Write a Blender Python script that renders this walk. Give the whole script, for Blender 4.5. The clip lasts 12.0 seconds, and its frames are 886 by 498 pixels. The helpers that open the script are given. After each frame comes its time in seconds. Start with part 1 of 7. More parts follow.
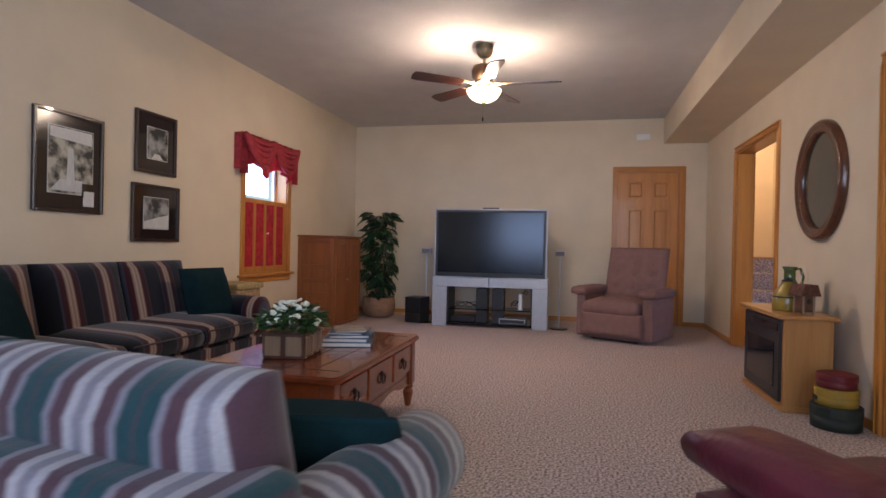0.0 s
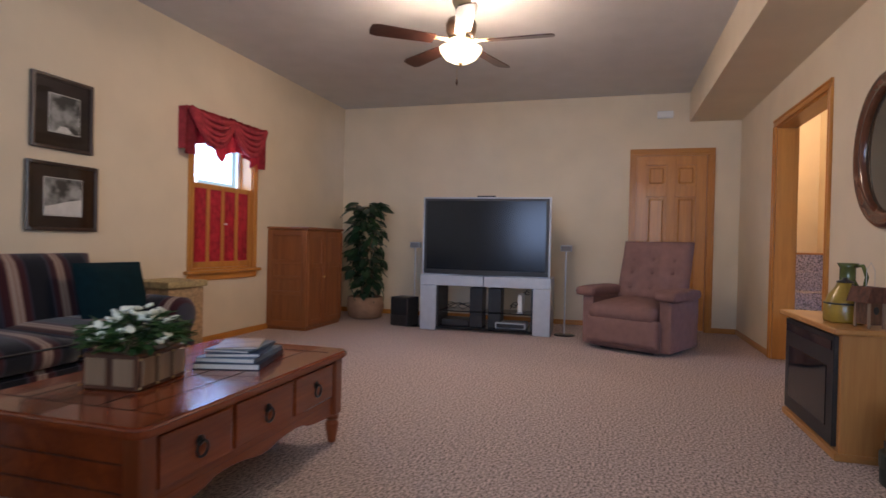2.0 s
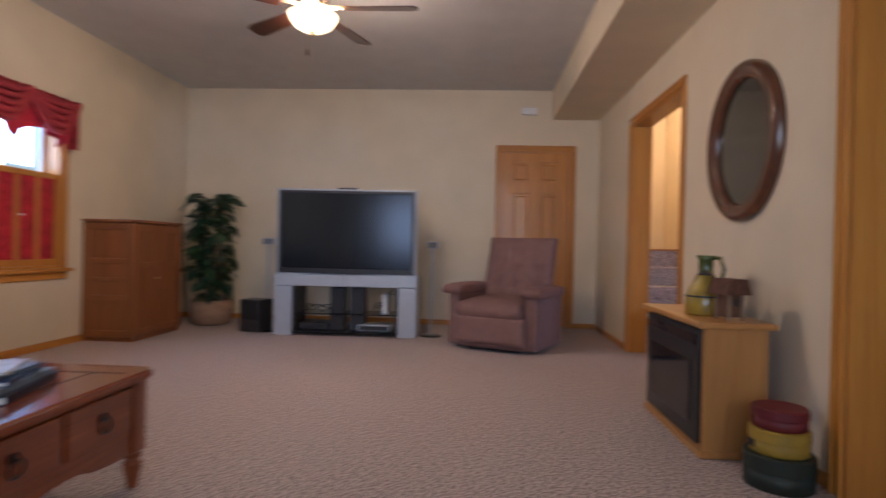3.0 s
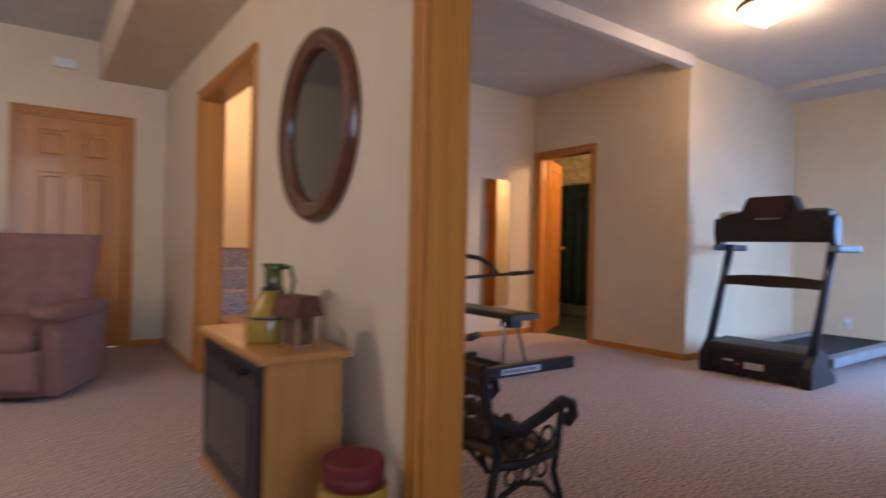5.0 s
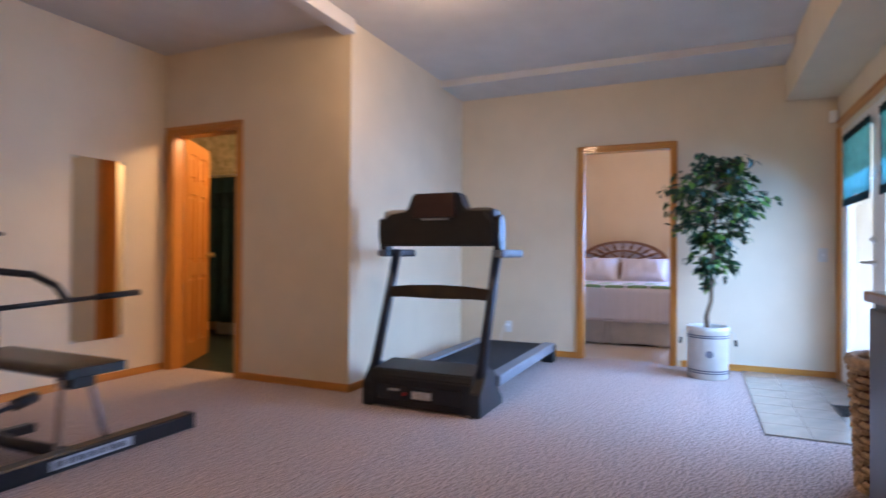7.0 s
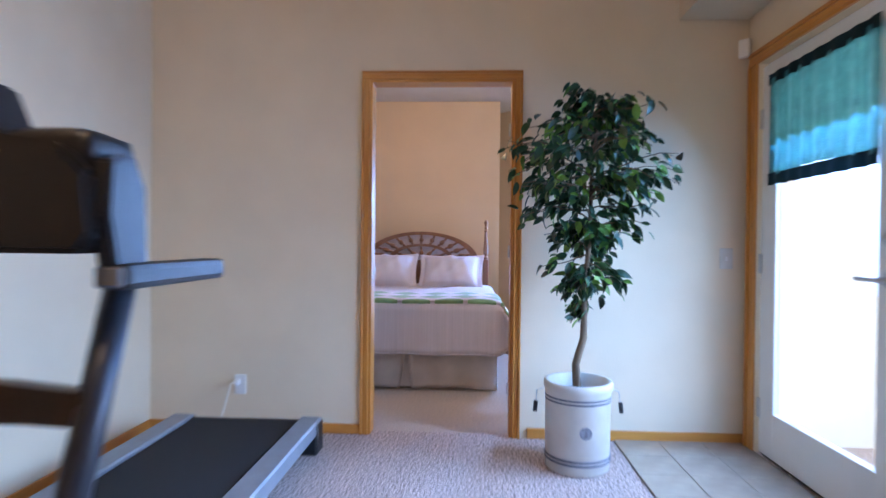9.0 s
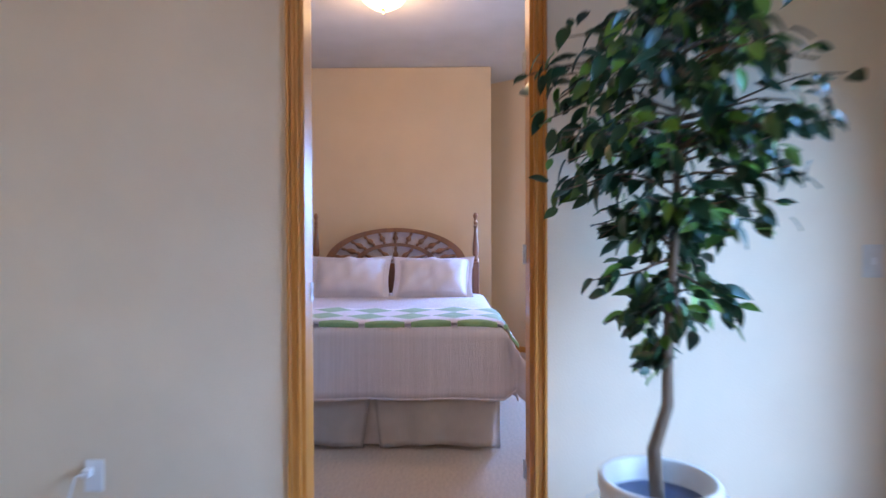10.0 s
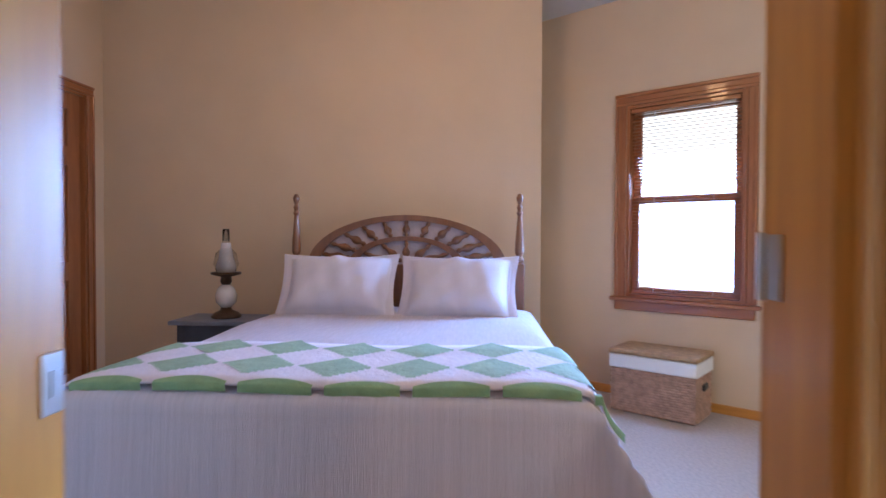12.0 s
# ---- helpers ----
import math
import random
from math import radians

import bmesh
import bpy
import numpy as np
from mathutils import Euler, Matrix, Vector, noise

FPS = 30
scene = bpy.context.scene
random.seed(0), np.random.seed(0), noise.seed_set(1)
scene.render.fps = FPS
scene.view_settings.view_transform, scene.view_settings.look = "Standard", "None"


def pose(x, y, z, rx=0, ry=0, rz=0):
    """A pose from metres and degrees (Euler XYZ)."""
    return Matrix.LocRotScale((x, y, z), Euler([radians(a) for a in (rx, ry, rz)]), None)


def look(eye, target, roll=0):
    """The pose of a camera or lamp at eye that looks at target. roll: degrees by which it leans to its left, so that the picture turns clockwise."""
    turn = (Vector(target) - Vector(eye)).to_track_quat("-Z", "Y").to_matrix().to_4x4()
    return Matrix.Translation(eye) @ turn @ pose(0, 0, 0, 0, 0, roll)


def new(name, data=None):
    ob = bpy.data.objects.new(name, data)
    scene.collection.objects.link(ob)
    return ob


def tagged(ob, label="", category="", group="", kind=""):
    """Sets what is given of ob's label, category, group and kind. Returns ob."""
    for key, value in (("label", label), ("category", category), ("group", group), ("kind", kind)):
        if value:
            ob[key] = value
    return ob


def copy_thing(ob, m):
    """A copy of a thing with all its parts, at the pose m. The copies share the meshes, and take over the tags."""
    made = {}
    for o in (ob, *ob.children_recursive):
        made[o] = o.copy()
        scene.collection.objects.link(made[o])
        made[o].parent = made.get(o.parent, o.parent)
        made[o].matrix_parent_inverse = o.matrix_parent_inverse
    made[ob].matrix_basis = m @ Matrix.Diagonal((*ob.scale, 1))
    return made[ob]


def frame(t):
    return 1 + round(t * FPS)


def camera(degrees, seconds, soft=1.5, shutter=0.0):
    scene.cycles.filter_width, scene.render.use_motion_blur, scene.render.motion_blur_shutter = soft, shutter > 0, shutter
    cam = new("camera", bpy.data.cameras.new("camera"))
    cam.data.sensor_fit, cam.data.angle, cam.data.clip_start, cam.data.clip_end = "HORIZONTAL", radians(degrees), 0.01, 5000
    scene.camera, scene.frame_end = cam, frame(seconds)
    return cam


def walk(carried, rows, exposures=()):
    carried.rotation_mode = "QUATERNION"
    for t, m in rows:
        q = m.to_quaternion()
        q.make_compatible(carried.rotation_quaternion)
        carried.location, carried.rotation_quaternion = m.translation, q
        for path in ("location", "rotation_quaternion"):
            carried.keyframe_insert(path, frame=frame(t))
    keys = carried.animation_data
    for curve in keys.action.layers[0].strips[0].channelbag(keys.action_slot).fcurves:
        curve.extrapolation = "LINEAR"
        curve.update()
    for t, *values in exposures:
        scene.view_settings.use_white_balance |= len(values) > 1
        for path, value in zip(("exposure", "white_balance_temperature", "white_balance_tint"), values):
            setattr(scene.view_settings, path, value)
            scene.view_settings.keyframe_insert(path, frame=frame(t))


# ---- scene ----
cam = camera(76.1, 12.0, shutter=0.8)
PATH = [
    (0, (0.36, -0.12, 0.971), (-0.099, 1.827, 0.962), 1.2),
    (0.5, (0.483, 0.082, 0.978), (-0.038, 2.013, 0.962), 1.2),
    (1, (0.579, 0.323, 0.948), (0.008, 2.239, 0.929), 1.2),
    (1.5, (0.618, 0.562, 0.94), (0.038, 2.476, 0.919), 1.3),
    (2, (0.598, 0.802, 0.937), (0.036, 2.722, 0.917), 1.3),
    (2.5, (0.603, 1.001, 0.912), (0.195, 2.958, 0.895), 1.3),
    (3, (0.602, 1.209, 0.897), (0.487, 3.206, 0.889), 1.3),
    (5, (0.982, 1.908, 0.963), (2.157, 3.527, 0.957), 1.2),
    (5.5, (1.245, 2.078, 1.013), (2.625, 3.526, 1.009), 1.0),
    (6, (1.512, 2.216, 1.029), (3.082, 3.454, 1.031), 0.9),
    (6.5, (1.813, 2.313, 1.005), (3.529, 3.341, 1.019), 0.6),
    (7, (2.214, 2.392, 1.006), (4.037, 3.215, 1.024), 0.4),
    (7.5, (2.728, 2.468, 1.012), (4.634, 3.075, 1.023), 0.2),
    (9.5, (5.242, 2.901, 1.098), (7.242, 2.939, 1.076), 0.2),
    (10, (5.825, 2.9, 1.089), (7.825, 2.931, 1.066), -0.2),
    (10.5, (6.341, 2.92, 1.076), (8.34, 2.948, 1.054), 0.0),
    (11, (6.715, 2.927, 1.071), (8.714, 2.954, 1.04), 0.1),
    (11.5, (7.04, 2.947, 1.06), (9.039, 3.002, 1.025), 0.1),
    (12, (7.289, 2.935, 1.074), (9.285, 3.065, 1.036), 0.2),
]
walk(cam, [(t, look(eye, target, roll)) for t, eye, target, roll in PATH],
     exposures=((0, -0.16, 6300, 13), (1, -0.22, 6300, 13), (3, -0.22, 6300, 13), (5, -0.12, 6300, 13), (6, -0.08, 6250, 13), (7, -0.08, 6200, 13), (9.5, -0.08, 6150, 13), (10.5, -0.10, 6150, 13), (12, -0.14, 6050, 13)))

# ---- light ----
scene.view_settings.exposure = 0.0
world = bpy.data.worlds.new("world")
scene.world = world
world.use_nodes = True
wn = world.node_tree.nodes
sky = wn.new("ShaderNodeTexSky")
sky.sky_type, sky.sun_disc = "NISHITA", False
sky.sun_elevation, sky.sun_rotation = radians(48), radians(165)
wn["Background"].inputs["Strength"].default_value = 0.15
world.node_tree.links.new(sky.outputs["Color"], wn["Background"].inputs["Color"])
sun = new("sun", bpy.data.lights.new("sun", "SUN"))
sun.data.energy, sun.data.angle, sun.data.color = 3.0, radians(0.5), (1.0, 0.95, 0.86)
sun.matrix_world = pose(0, 0, 12, 48, 0, 165)


def point_lamp(name, x, y, z, watts, radius, colour):
    ob = new(name, bpy.data.lights.new(name, "POINT"))
    ob.data.energy, ob.data.shadow_soft_size, ob.data.color = watts, radius, colour
    ob.location = (x, y, z)
    return ob


def area_lamp(name, m, w, h, watts, colour):
    ob = new(name, bpy.data.lights.new(name, "AREA"))
    ob.data.shape, ob.data.size, ob.data.size_y = "RECTANGLE", w, h
    ob.data.energy, ob.data.color = watts, colour
    ob.matrix_world = m
    return ob


WARM = (1.0, 0.77, 0.60)
DAY = (0.32, 0.55, 1.0)
FAN = (-0.44, 4.68)
GYM_LAMP = (5.10, 3.81)
BED_LAMP = (9.43, 3.33)
for k in range(3):
    point_lamp("fan_bulb", FAN[0] + 0.115 * math.cos(2.1 * k + 0.6), FAN[1] + 0.115 * math.sin(2.1 * k + 0.6), 2.330, 25, 0.03, WARM)
point_lamp("gym_light", GYM_LAMP[0], GYM_LAMP[1], 2.50, 33, 0.08, (1.0, 0.66, 0.40))
point_lamp("bedroom_light", BED_LAMP[0], BED_LAMP[1], 2.52, 20, 0.08, (1.0, 0.59, 0.28))
point_lamp("bath_light", 6.5, 5.6, 2.3, 80, 0.08, (1.0, 0.62, 0.32))
point_lamp("stair_light", 2.6, 7.6, 2.6, 45, 0.08, (1.0, 0.68, 0.38))
area_lamp("patio_daylight", pose(6.63, 1.08, 1.2, 55, 0, 0), 1.8, 1.6, 98, (0.22, 0.47, 1.0)).data.spread = radians(132)
area_lamp("bedroom_window_daylight", look((11.14, 1.55, 1.28), (10.2, 2.25, 0.8)), 0.6, 1.15, 165, (0.25, 0.48, 1.0)).data.spread = radians(125)
area_lamp("living_window_daylight", pose(-3.04, 5.29, 1.70, 90, 0, -90), 0.7, 0.45, 14, DAY)
area_lamp("south_window_daylight", pose(-0.3, -2.2, 1.4, 90, 0, 0), 2.2, 1.2, 75, (0.40, 0.58, 1.0))

# ---- materials ----
def material(name, colour, rough=0.6, metal=0.0, vary=0.08, scale=8.0, bump=0.0, bump_scale=60.0, stretch=(1, 1, 1), spec=0.5, second=None, coat=0.0):
    """A plain surface with blotches at one scale and grain at another."""
    m = bpy.data.materials.new(name)
    m.use_nodes = True
    n, l = m.node_tree.nodes, m.node_tree.links
    b = n["Principled BSDF"]
    b.inputs["Roughness"].default_value, b.inputs["Metallic"].default_value = rough, metal
    b.inputs["Specular IOR Level"].default_value = spec
    b.inputs["Coat Weight"].default_value = coat
    co, mp = n.new("ShaderNodeTexCoord"), n.new("ShaderNodeMapping")
    mp.inputs["Scale"].default_value = stretch
    l.new(co.outputs["Object"], mp.inputs["Vector"])
    big, ramp = n.new("ShaderNodeTexNoise"), n.new("ShaderNodeValToRGB")
    big.inputs["Scale"].default_value, big.inputs["Detail"].default_value = scale, 6.0
    l.new(mp.outputs["Vector"], big.inputs["Vector"])
    dark = second or tuple(c * (1 - 2 * vary) for c in colour)
    ramp.color_ramp.elements[0].color, ramp.color_ramp.elements[1].color = (*dark, 1), (*colour, 1)
    ramp.color_ramp.elements[0].position, ramp.color_ramp.elements[1].position = 0.3, 0.7
    l.new(big.outputs["Fac"], ramp.inputs["Fac"])
    l.new(ramp.outputs["Color"], b.inputs["Base Color"])
    if bump:
        fine, bp = n.new("ShaderNodeTexNoise"), n.new("ShaderNodeBump")
        fine.inputs["Scale"].default_value, fine.inputs["Detail"].default_value = bump_scale, 4.0
        bp.inputs["Strength"].default_value, bp.inputs["Distance"].default_value = bump, 0.01
        l.new(mp.outputs["Vector"], fine.inputs["Vector"])
        l.new(fine.outputs["Fac"], bp.inputs["Height"])
        l.new(bp.outputs["Normal"], b.inputs["Normal"])
    return m


def glow(name, colour, strength):
    m = bpy.data.materials.new(name)
    m.use_nodes = True
    b = m.node_tree.nodes["Principled BSDF"]
    b.inputs["Base Color"].default_value = (0.9, 0.85, 0.75, 1)
    b.inputs["Emission Color"].default_value, b.inputs["Emission Strength"].default_value = (*colour, 1), strength
    return m


def wood(name, light, dark, rough=0.38, grain=14.0, axis=2, coat=0.15):
    """Varnished wood with the grain along one axis."""
    m = bpy.data.materials.new(name)
    m.use_nodes = True
    n, l = m.node_tree.nodes, m.node_tree.links
    b = n["Principled BSDF"]
    b.inputs["Roughness"].default_value, b.inputs["Coat Weight"].default_value = rough, coat
    co, mp, info = n.new("ShaderNodeTexCoord"), n.new("ShaderNodeMapping"), n.new("ShaderNodeObjectInfo")
    k = [1.0, 1.0, 1.0]
    k[axis] = 0.07
    mp.inputs["Scale"].default_value = k
    l.new(co.outputs["Object"], mp.inputs["Vector"])
    l.new(info.outputs["Random"], mp.inputs["Location"])
    fig, pore, mixed, ramp = n.new("ShaderNodeTexNoise"), n.new("ShaderNodeTexNoise"), n.new("ShaderNodeMath"), n.new("ShaderNodeValToRGB")
    fig.inputs["Scale"].default_value, fig.inputs["Detail"].default_value, fig.inputs["Distortion"].default_value = grain, 5.0, 1.2
    pore.inputs["Scale"].default_value, pore.inputs["Detail"].default_value = grain * 9, 3.0
    for t in (fig, pore):
        l.new(mp.outputs["Vector"], t.inputs["Vector"])
    mixed.operation = "MULTIPLY_ADD"
    mixed.inputs[1].default_value = 0.35
    l.new(pore.outputs["Fac"], mixed.inputs[0])
    l.new(fig.outputs["Fac"], mixed.inputs[2])
    ramp.color_ramp.elements[0].color, ramp.color_ramp.elements[1].color = (*dark, 1), (*light, 1)
    ramp.color_ramp.elements[0].position, ramp.color_ramp.elements[1].position = 0.35, 0.95
    l.new(mixed.outputs[0], ramp.inputs["Fac"])
    l.new(ramp.outputs["Color"], b.inputs["Base Color"])
    bp = n.new("ShaderNodeBump")
    bp.inputs["Strength"].default_value, bp.inputs["Distance"].default_value = 0.12, 0.002
    l.new(mixed.outputs[0], bp.inputs["Height"])
    l.new(bp.outputs["Normal"], b.inputs["Normal"])
    return m


def stripes(name, stops, width, axis, rough=0.9):
    """Woven cloth whose stripes repeat every `width` metres along an axis, with a faint cross check."""
    m = bpy.data.materials.new(name)
    m.use_nodes = True
    n, l = m.node_tree.nodes, m.node_tree.links
    b = n["Principled BSDF"]
    b.inputs["Roughness"].default_value, b.inputs["Sheen Weight"].default_value = rough, 0.2
    b.inputs["Specular IOR Level"].default_value = 0.2
    co, sep, mul, fr, ramp = n.new("ShaderNodeTexCoord"), n.new("ShaderNodeSeparateXYZ"), n.new("ShaderNodeMath"), n.new("ShaderNodeMath"), n.new("ShaderNodeValToRGB")
    l.new(co.outputs["Object"], sep.inputs[0])
    mul.operation, mul.inputs[1].default_value, fr.operation = "MULTIPLY", 1.0 / width, "FRACT"
    l.new(sep.outputs[axis], mul.inputs[0])
    l.new(mul.outputs[0], fr.inputs[0])
    l.new(fr.outputs[0], ramp.inputs["Fac"])
    r = ramp.color_ramp
    r.interpolation = "LINEAR"
    while len(r.elements) < len(stops):
        r.elements.new(0.5)
    for e, (p, c) in zip(r.elements, stops):
        e.position, e.color = p, (*c, 1)
    weave, mix, bp = n.new("ShaderNodeTexNoise"), n.new("ShaderNodeMixRGB"), n.new("ShaderNodeBump")
    weave.inputs["Scale"].default_value, weave.inputs["Detail"].default_value = 160.0, 3.0
    l.new(co.outputs["Object"], weave.inputs["Vector"])
    mix.blend_type, mix.inputs[0].default_value = "MULTIPLY", 0.45
    l.new(ramp.outputs["Color"], mix.inputs[1])
    l.new(weave.outputs["Fac"], mix.inputs[2])
    l.new(mix.outputs[0], b.inputs["Base Color"])
    bp.inputs["Strength"].default_value, bp.inputs["Distance"].default_value = 0.35, 0.004
    l.new(weave.outputs["Fac"], bp.inputs["Height"])
    l.new(bp.outputs["Normal"], b.inputs["Normal"])
    return m


M_WALL = material("wall_paint", (0.755, 0.638, 0.468), 0.75, vary=0.035, scale=3, bump=0.12, bump_scale=140)
M_WALL_BED = material("bedroom_paint", (0.68, 0.505, 0.335), 0.75, vary=0.03, scale=3, bump=0.12, bump_scale=140)
M_CEIL = material("ceiling_paint", (0.66, 0.64, 0.62), 0.9, vary=0.04, scale=4, bump=0.35, bump_scale=90)
M_CARPET = material("carpet", (0.75, 0.60, 0.54), 0.95, vary=0.38, scale=82, bump=1.0, bump_scale=115, spec=0.1)
for node in M_CARPET.node_tree.nodes:
    if node.type == "VALTORGB":
        node.color_ramp.elements[0].position, node.color_ramp.elements[1].position = 0.36, 0.60
M_CARPET_BED = material("bedroom_carpet", (0.62, 0.52, 0.45), 0.95, vary=0.1, scale=60, bump=0.8, bump_scale=160, spec=0.1)
M_OAK = wood("honey_oak", (0.62, 0.268, 0.050), (0.42, 0.155, 0.028), rough=0.34, coat=0.2)
M_OAK_X = wood("honey_oak_x", (0.62, 0.268, 0.050), (0.42, 0.155, 0.028), rough=0.34, coat=0.2, axis=0)
M_OAK_Y = wood("honey_oak_y", (0.62, 0.268, 0.050), (0.42, 0.155, 0.028), rough=0.34, coat=0.2, axis=1)
M_TILE = material("floor_tile", (0.40, 0.33, 0.26), 0.12, vary=0.12, scale=9, bump=0.05, bump_scale=30)
M_GROUT = material("grout", (0.34, 0.29, 0.24), 0.9, vary=0.1, scale=30)
M_WHITE = material("white_paint", (0.80, 0.80, 0.78), 0.4, vary=0.02)
M_BLACK = material("black_plastic", (0.018, 0.018, 0.02), 0.4, vary=0.15, scale=20, bump=0.1, bump_scale=200)

# ---- building blocks ----
ZERO = Matrix()


def mesh_of(name, bm):
    me = bpy.data.meshes.new(name)
    bm.normal_update()
    bm.to_mesh(me)
    bm.free()
    return me


def part(name, bm, mat, parent=None, label="", smooth=False):
    me = mesh_of(name, bm)
    if mat:
        me.materials.append(mat)
    if smooth:
        for p in me.polygons:
            p.use_smooth = True
    ob = new(name, me)
    if parent:
        ob.parent = parent
    return tagged(ob, label) if label else ob


def thing(name, label, category, m=ZERO, group="", kind=""):
    ob = new(name)
    ob.matrix_world = m
    ob.empty_display_size = 0.1
    return tagged(ob, label, category, group, kind)


def box(x0, y0, z0, x1, y1, z1, bevel=0.0, bm=None, seg=1):
    own = bmesh.new()
    bmesh.ops.create_cube(own, size=1.0)
    for v in own.verts:
        v.co = Vector(((x0 + x1) / 2 + v.co.x * (x1 - x0), (y0 + y1) / 2 + v.co.y * (y1 - y0), (z0 + z1) / 2 + v.co.z * (z1 - z0)))
    if bevel:
        bmesh.ops.bevel(own, geom=list(own.edges), offset=bevel, segments=seg, affect="EDGES", profile=0.6)
    return joined(bm, own)


def joined(bm, own):
    if bm is None:
        return own
    me = bpy.data.meshes.new("tmp")
    own.to_mesh(me)
    own.free()
    bm.from_mesh(me)
    bpy.data.meshes.remove(me)
    return bm


def moved(bm, m):
    bmesh.ops.transform(bm, matrix=m, verts=bm.verts)
    return bm


def lathe(profile, seg=24, bm=None, m=ZERO):
    """A turned shape about z from (radius, height) pairs."""
    own = bmesh.new()
    rings = []
    for r, z in profile:
        if r < 1e-4:
            rings.append([own.verts.new((0, 0, z))])
        else:
            rings.append([own.verts.new((r * math.cos(2 * math.pi * k / seg), r * math.sin(2 * math.pi * k / seg), z)) for k in range(seg)])
    for a, b in zip(rings, rings[1:]):
        for k in range(seg):
            q = [a[k % len(a)], a[(k + 1) % len(a)], b[(k + 1) % len(b)], b[k % len(b)]]
            q = list(dict.fromkeys(q))
            if len(q) > 2:
                own.faces.new(q)
    for ring, flip in ((rings[0], True), (rings[-1], False)):
        if len(ring) > 2:
            own.faces.new(ring[::-1] if flip else ring)
    own.transform(m)
    return joined(bm, own)


def tube(points, radius, seg=8, bm=None, closed=False):
    """A round bar along points; radius may be a list."""
    own = bmesh.new()
    pts = [Vector(p) for p in points]
    rad = radius if isinstance(radius, (list, tuple)) else [radius] * len(pts)
    rings, last = [], None
    for i, p in enumerate(pts):
        a = pts[(i - 1) % len(pts)] if closed or i else p
        b = pts[(i + 1) % len(pts)] if closed or i < len(pts) - 1 else p
        d = (b - a).normalized()
        u = d.orthogonal().normalized() if last is None else (last - d * last.dot(d)).normalized()
        last = u
        w = d.cross(u)
        rings.append([own.verts.new(p + rad[i] * (u * math.cos(2 * math.pi * k / seg) + w * math.sin(2 * math.pi * k / seg))) for k in range(seg)])
    pairs = list(zip(rings, rings[1:])) + ([(rings[-1], rings[0])] if closed else [])
    for a, b in pairs:
        for k in range(seg):
            own.faces.new((a[k], a[(k + 1) % seg], b[(k + 1) % seg], b[k]))
    if not closed:
        own.faces.new(rings[0][::-1])
        own.faces.new(rings[-1])
    return joined(bm, own)


def prism(outline, y0, y1, bm=None, bevel=0.0):
    """An outline in x and z, pushed from y0 to y1."""
    own = bmesh.new()
    a = [own.verts.new((x, y0, z)) for x, z in outline]
    b = [own.verts.new((x, y1, z)) for x, z in outline]
    n = len(outline)
    own.faces.new(a)
    own.faces.new(b[::-1])
    for k in range(n):
        own.faces.new((a[k], b[k], b[(k + 1) % n], a[(k + 1) % n])[::-1])
    bmesh.ops.recalc_face_normals(own, faces=own.faces)
    if bevel:
        bmesh.ops.bevel(own, geom=[e for e in own.edges], offset=bevel, segments=2, affect="EDGES")
    return joined(bm, own)


def cushion(x, y, z, puff=0.5, cuts=7, bm=None, m=ZERO):
    """A stuffed pad of size x, y, z about its middle, with soft corners."""
    own = bmesh.new()
    bmesh.ops.create_cube(own, size=2.0)
    bmesh.ops.subdivide_edges(own, edges=own.edges, cuts=cuts, use_grid_fill=True)
    for v in own.verts:
        p = v.co.copy()
        s = max(0.0, (1 - p.x ** 4)) * max(0.0, (1 - p.y ** 4))
        e = 1 - 0.06 * (abs(p.z) ** 2)
        v.co = Vector((p.x * x / 2 * e, p.y * y / 2 * e, p.z * z / 2 * (1 - puff + puff * s ** 0.6)))
    own.transform(m)
    return joined(bm, own)


def structure(name, bm, mat, label="", category=""):
    return tagged(part(name, bm, mat), label, category, kind="structure")


# ---- structure ----
H = 2.705
STAIR_TOP = 4.4
LW, LE, LN, LS = -2.84, 1.975, 7.73, -2.1
GW, GE, GS, GN = 2.13, 7.80, 1.345, 6.60
CX, CY = 5.68, 4.70
BE, BN, BS = 11.06, 5.54, 0.4


def wall_along_x(name, x0, x1, y0, y1, holes, mat, label, top=H):
    """A wall from x0 to x1, y0..y1 thick, with holes (x0, x1, z0, z1)."""
    bm, x = bmesh.new(), x0
    for a, b, lo, hi in sorted(holes):
        if a > x:
            box(x, y0, 0, a, y1, top, bm=bm)
        if lo > 0:
            box(a, y0, 0, b, y1, lo, bm=bm)
        box(a, y0, hi, b, y1, top, bm=bm)
        x = b
    if x1 > x:
        box(x, y0, 0, x1, y1, top, bm=bm)
    return structure(name, bm, mat, label, "wall")


def wall_along_y(name, y0, y1, x0, x1, holes, mat, label, top=H):
    bm, y = bmesh.new(), y0
    for a, b, lo, hi in sorted(holes):
        if a > y:
            box(x0, y, 0, x1, a, top, bm=bm)
        if lo > 0:
            box(x0, a, 0, x1, b, lo, bm=bm)
        box(x0, a, hi, x1, b, top, bm=bm)
        y = b
    if y1 > y:
        box(x0, y, 0, x1, y1, top, bm=bm)
    return structure(name, bm, mat, label, "wall")


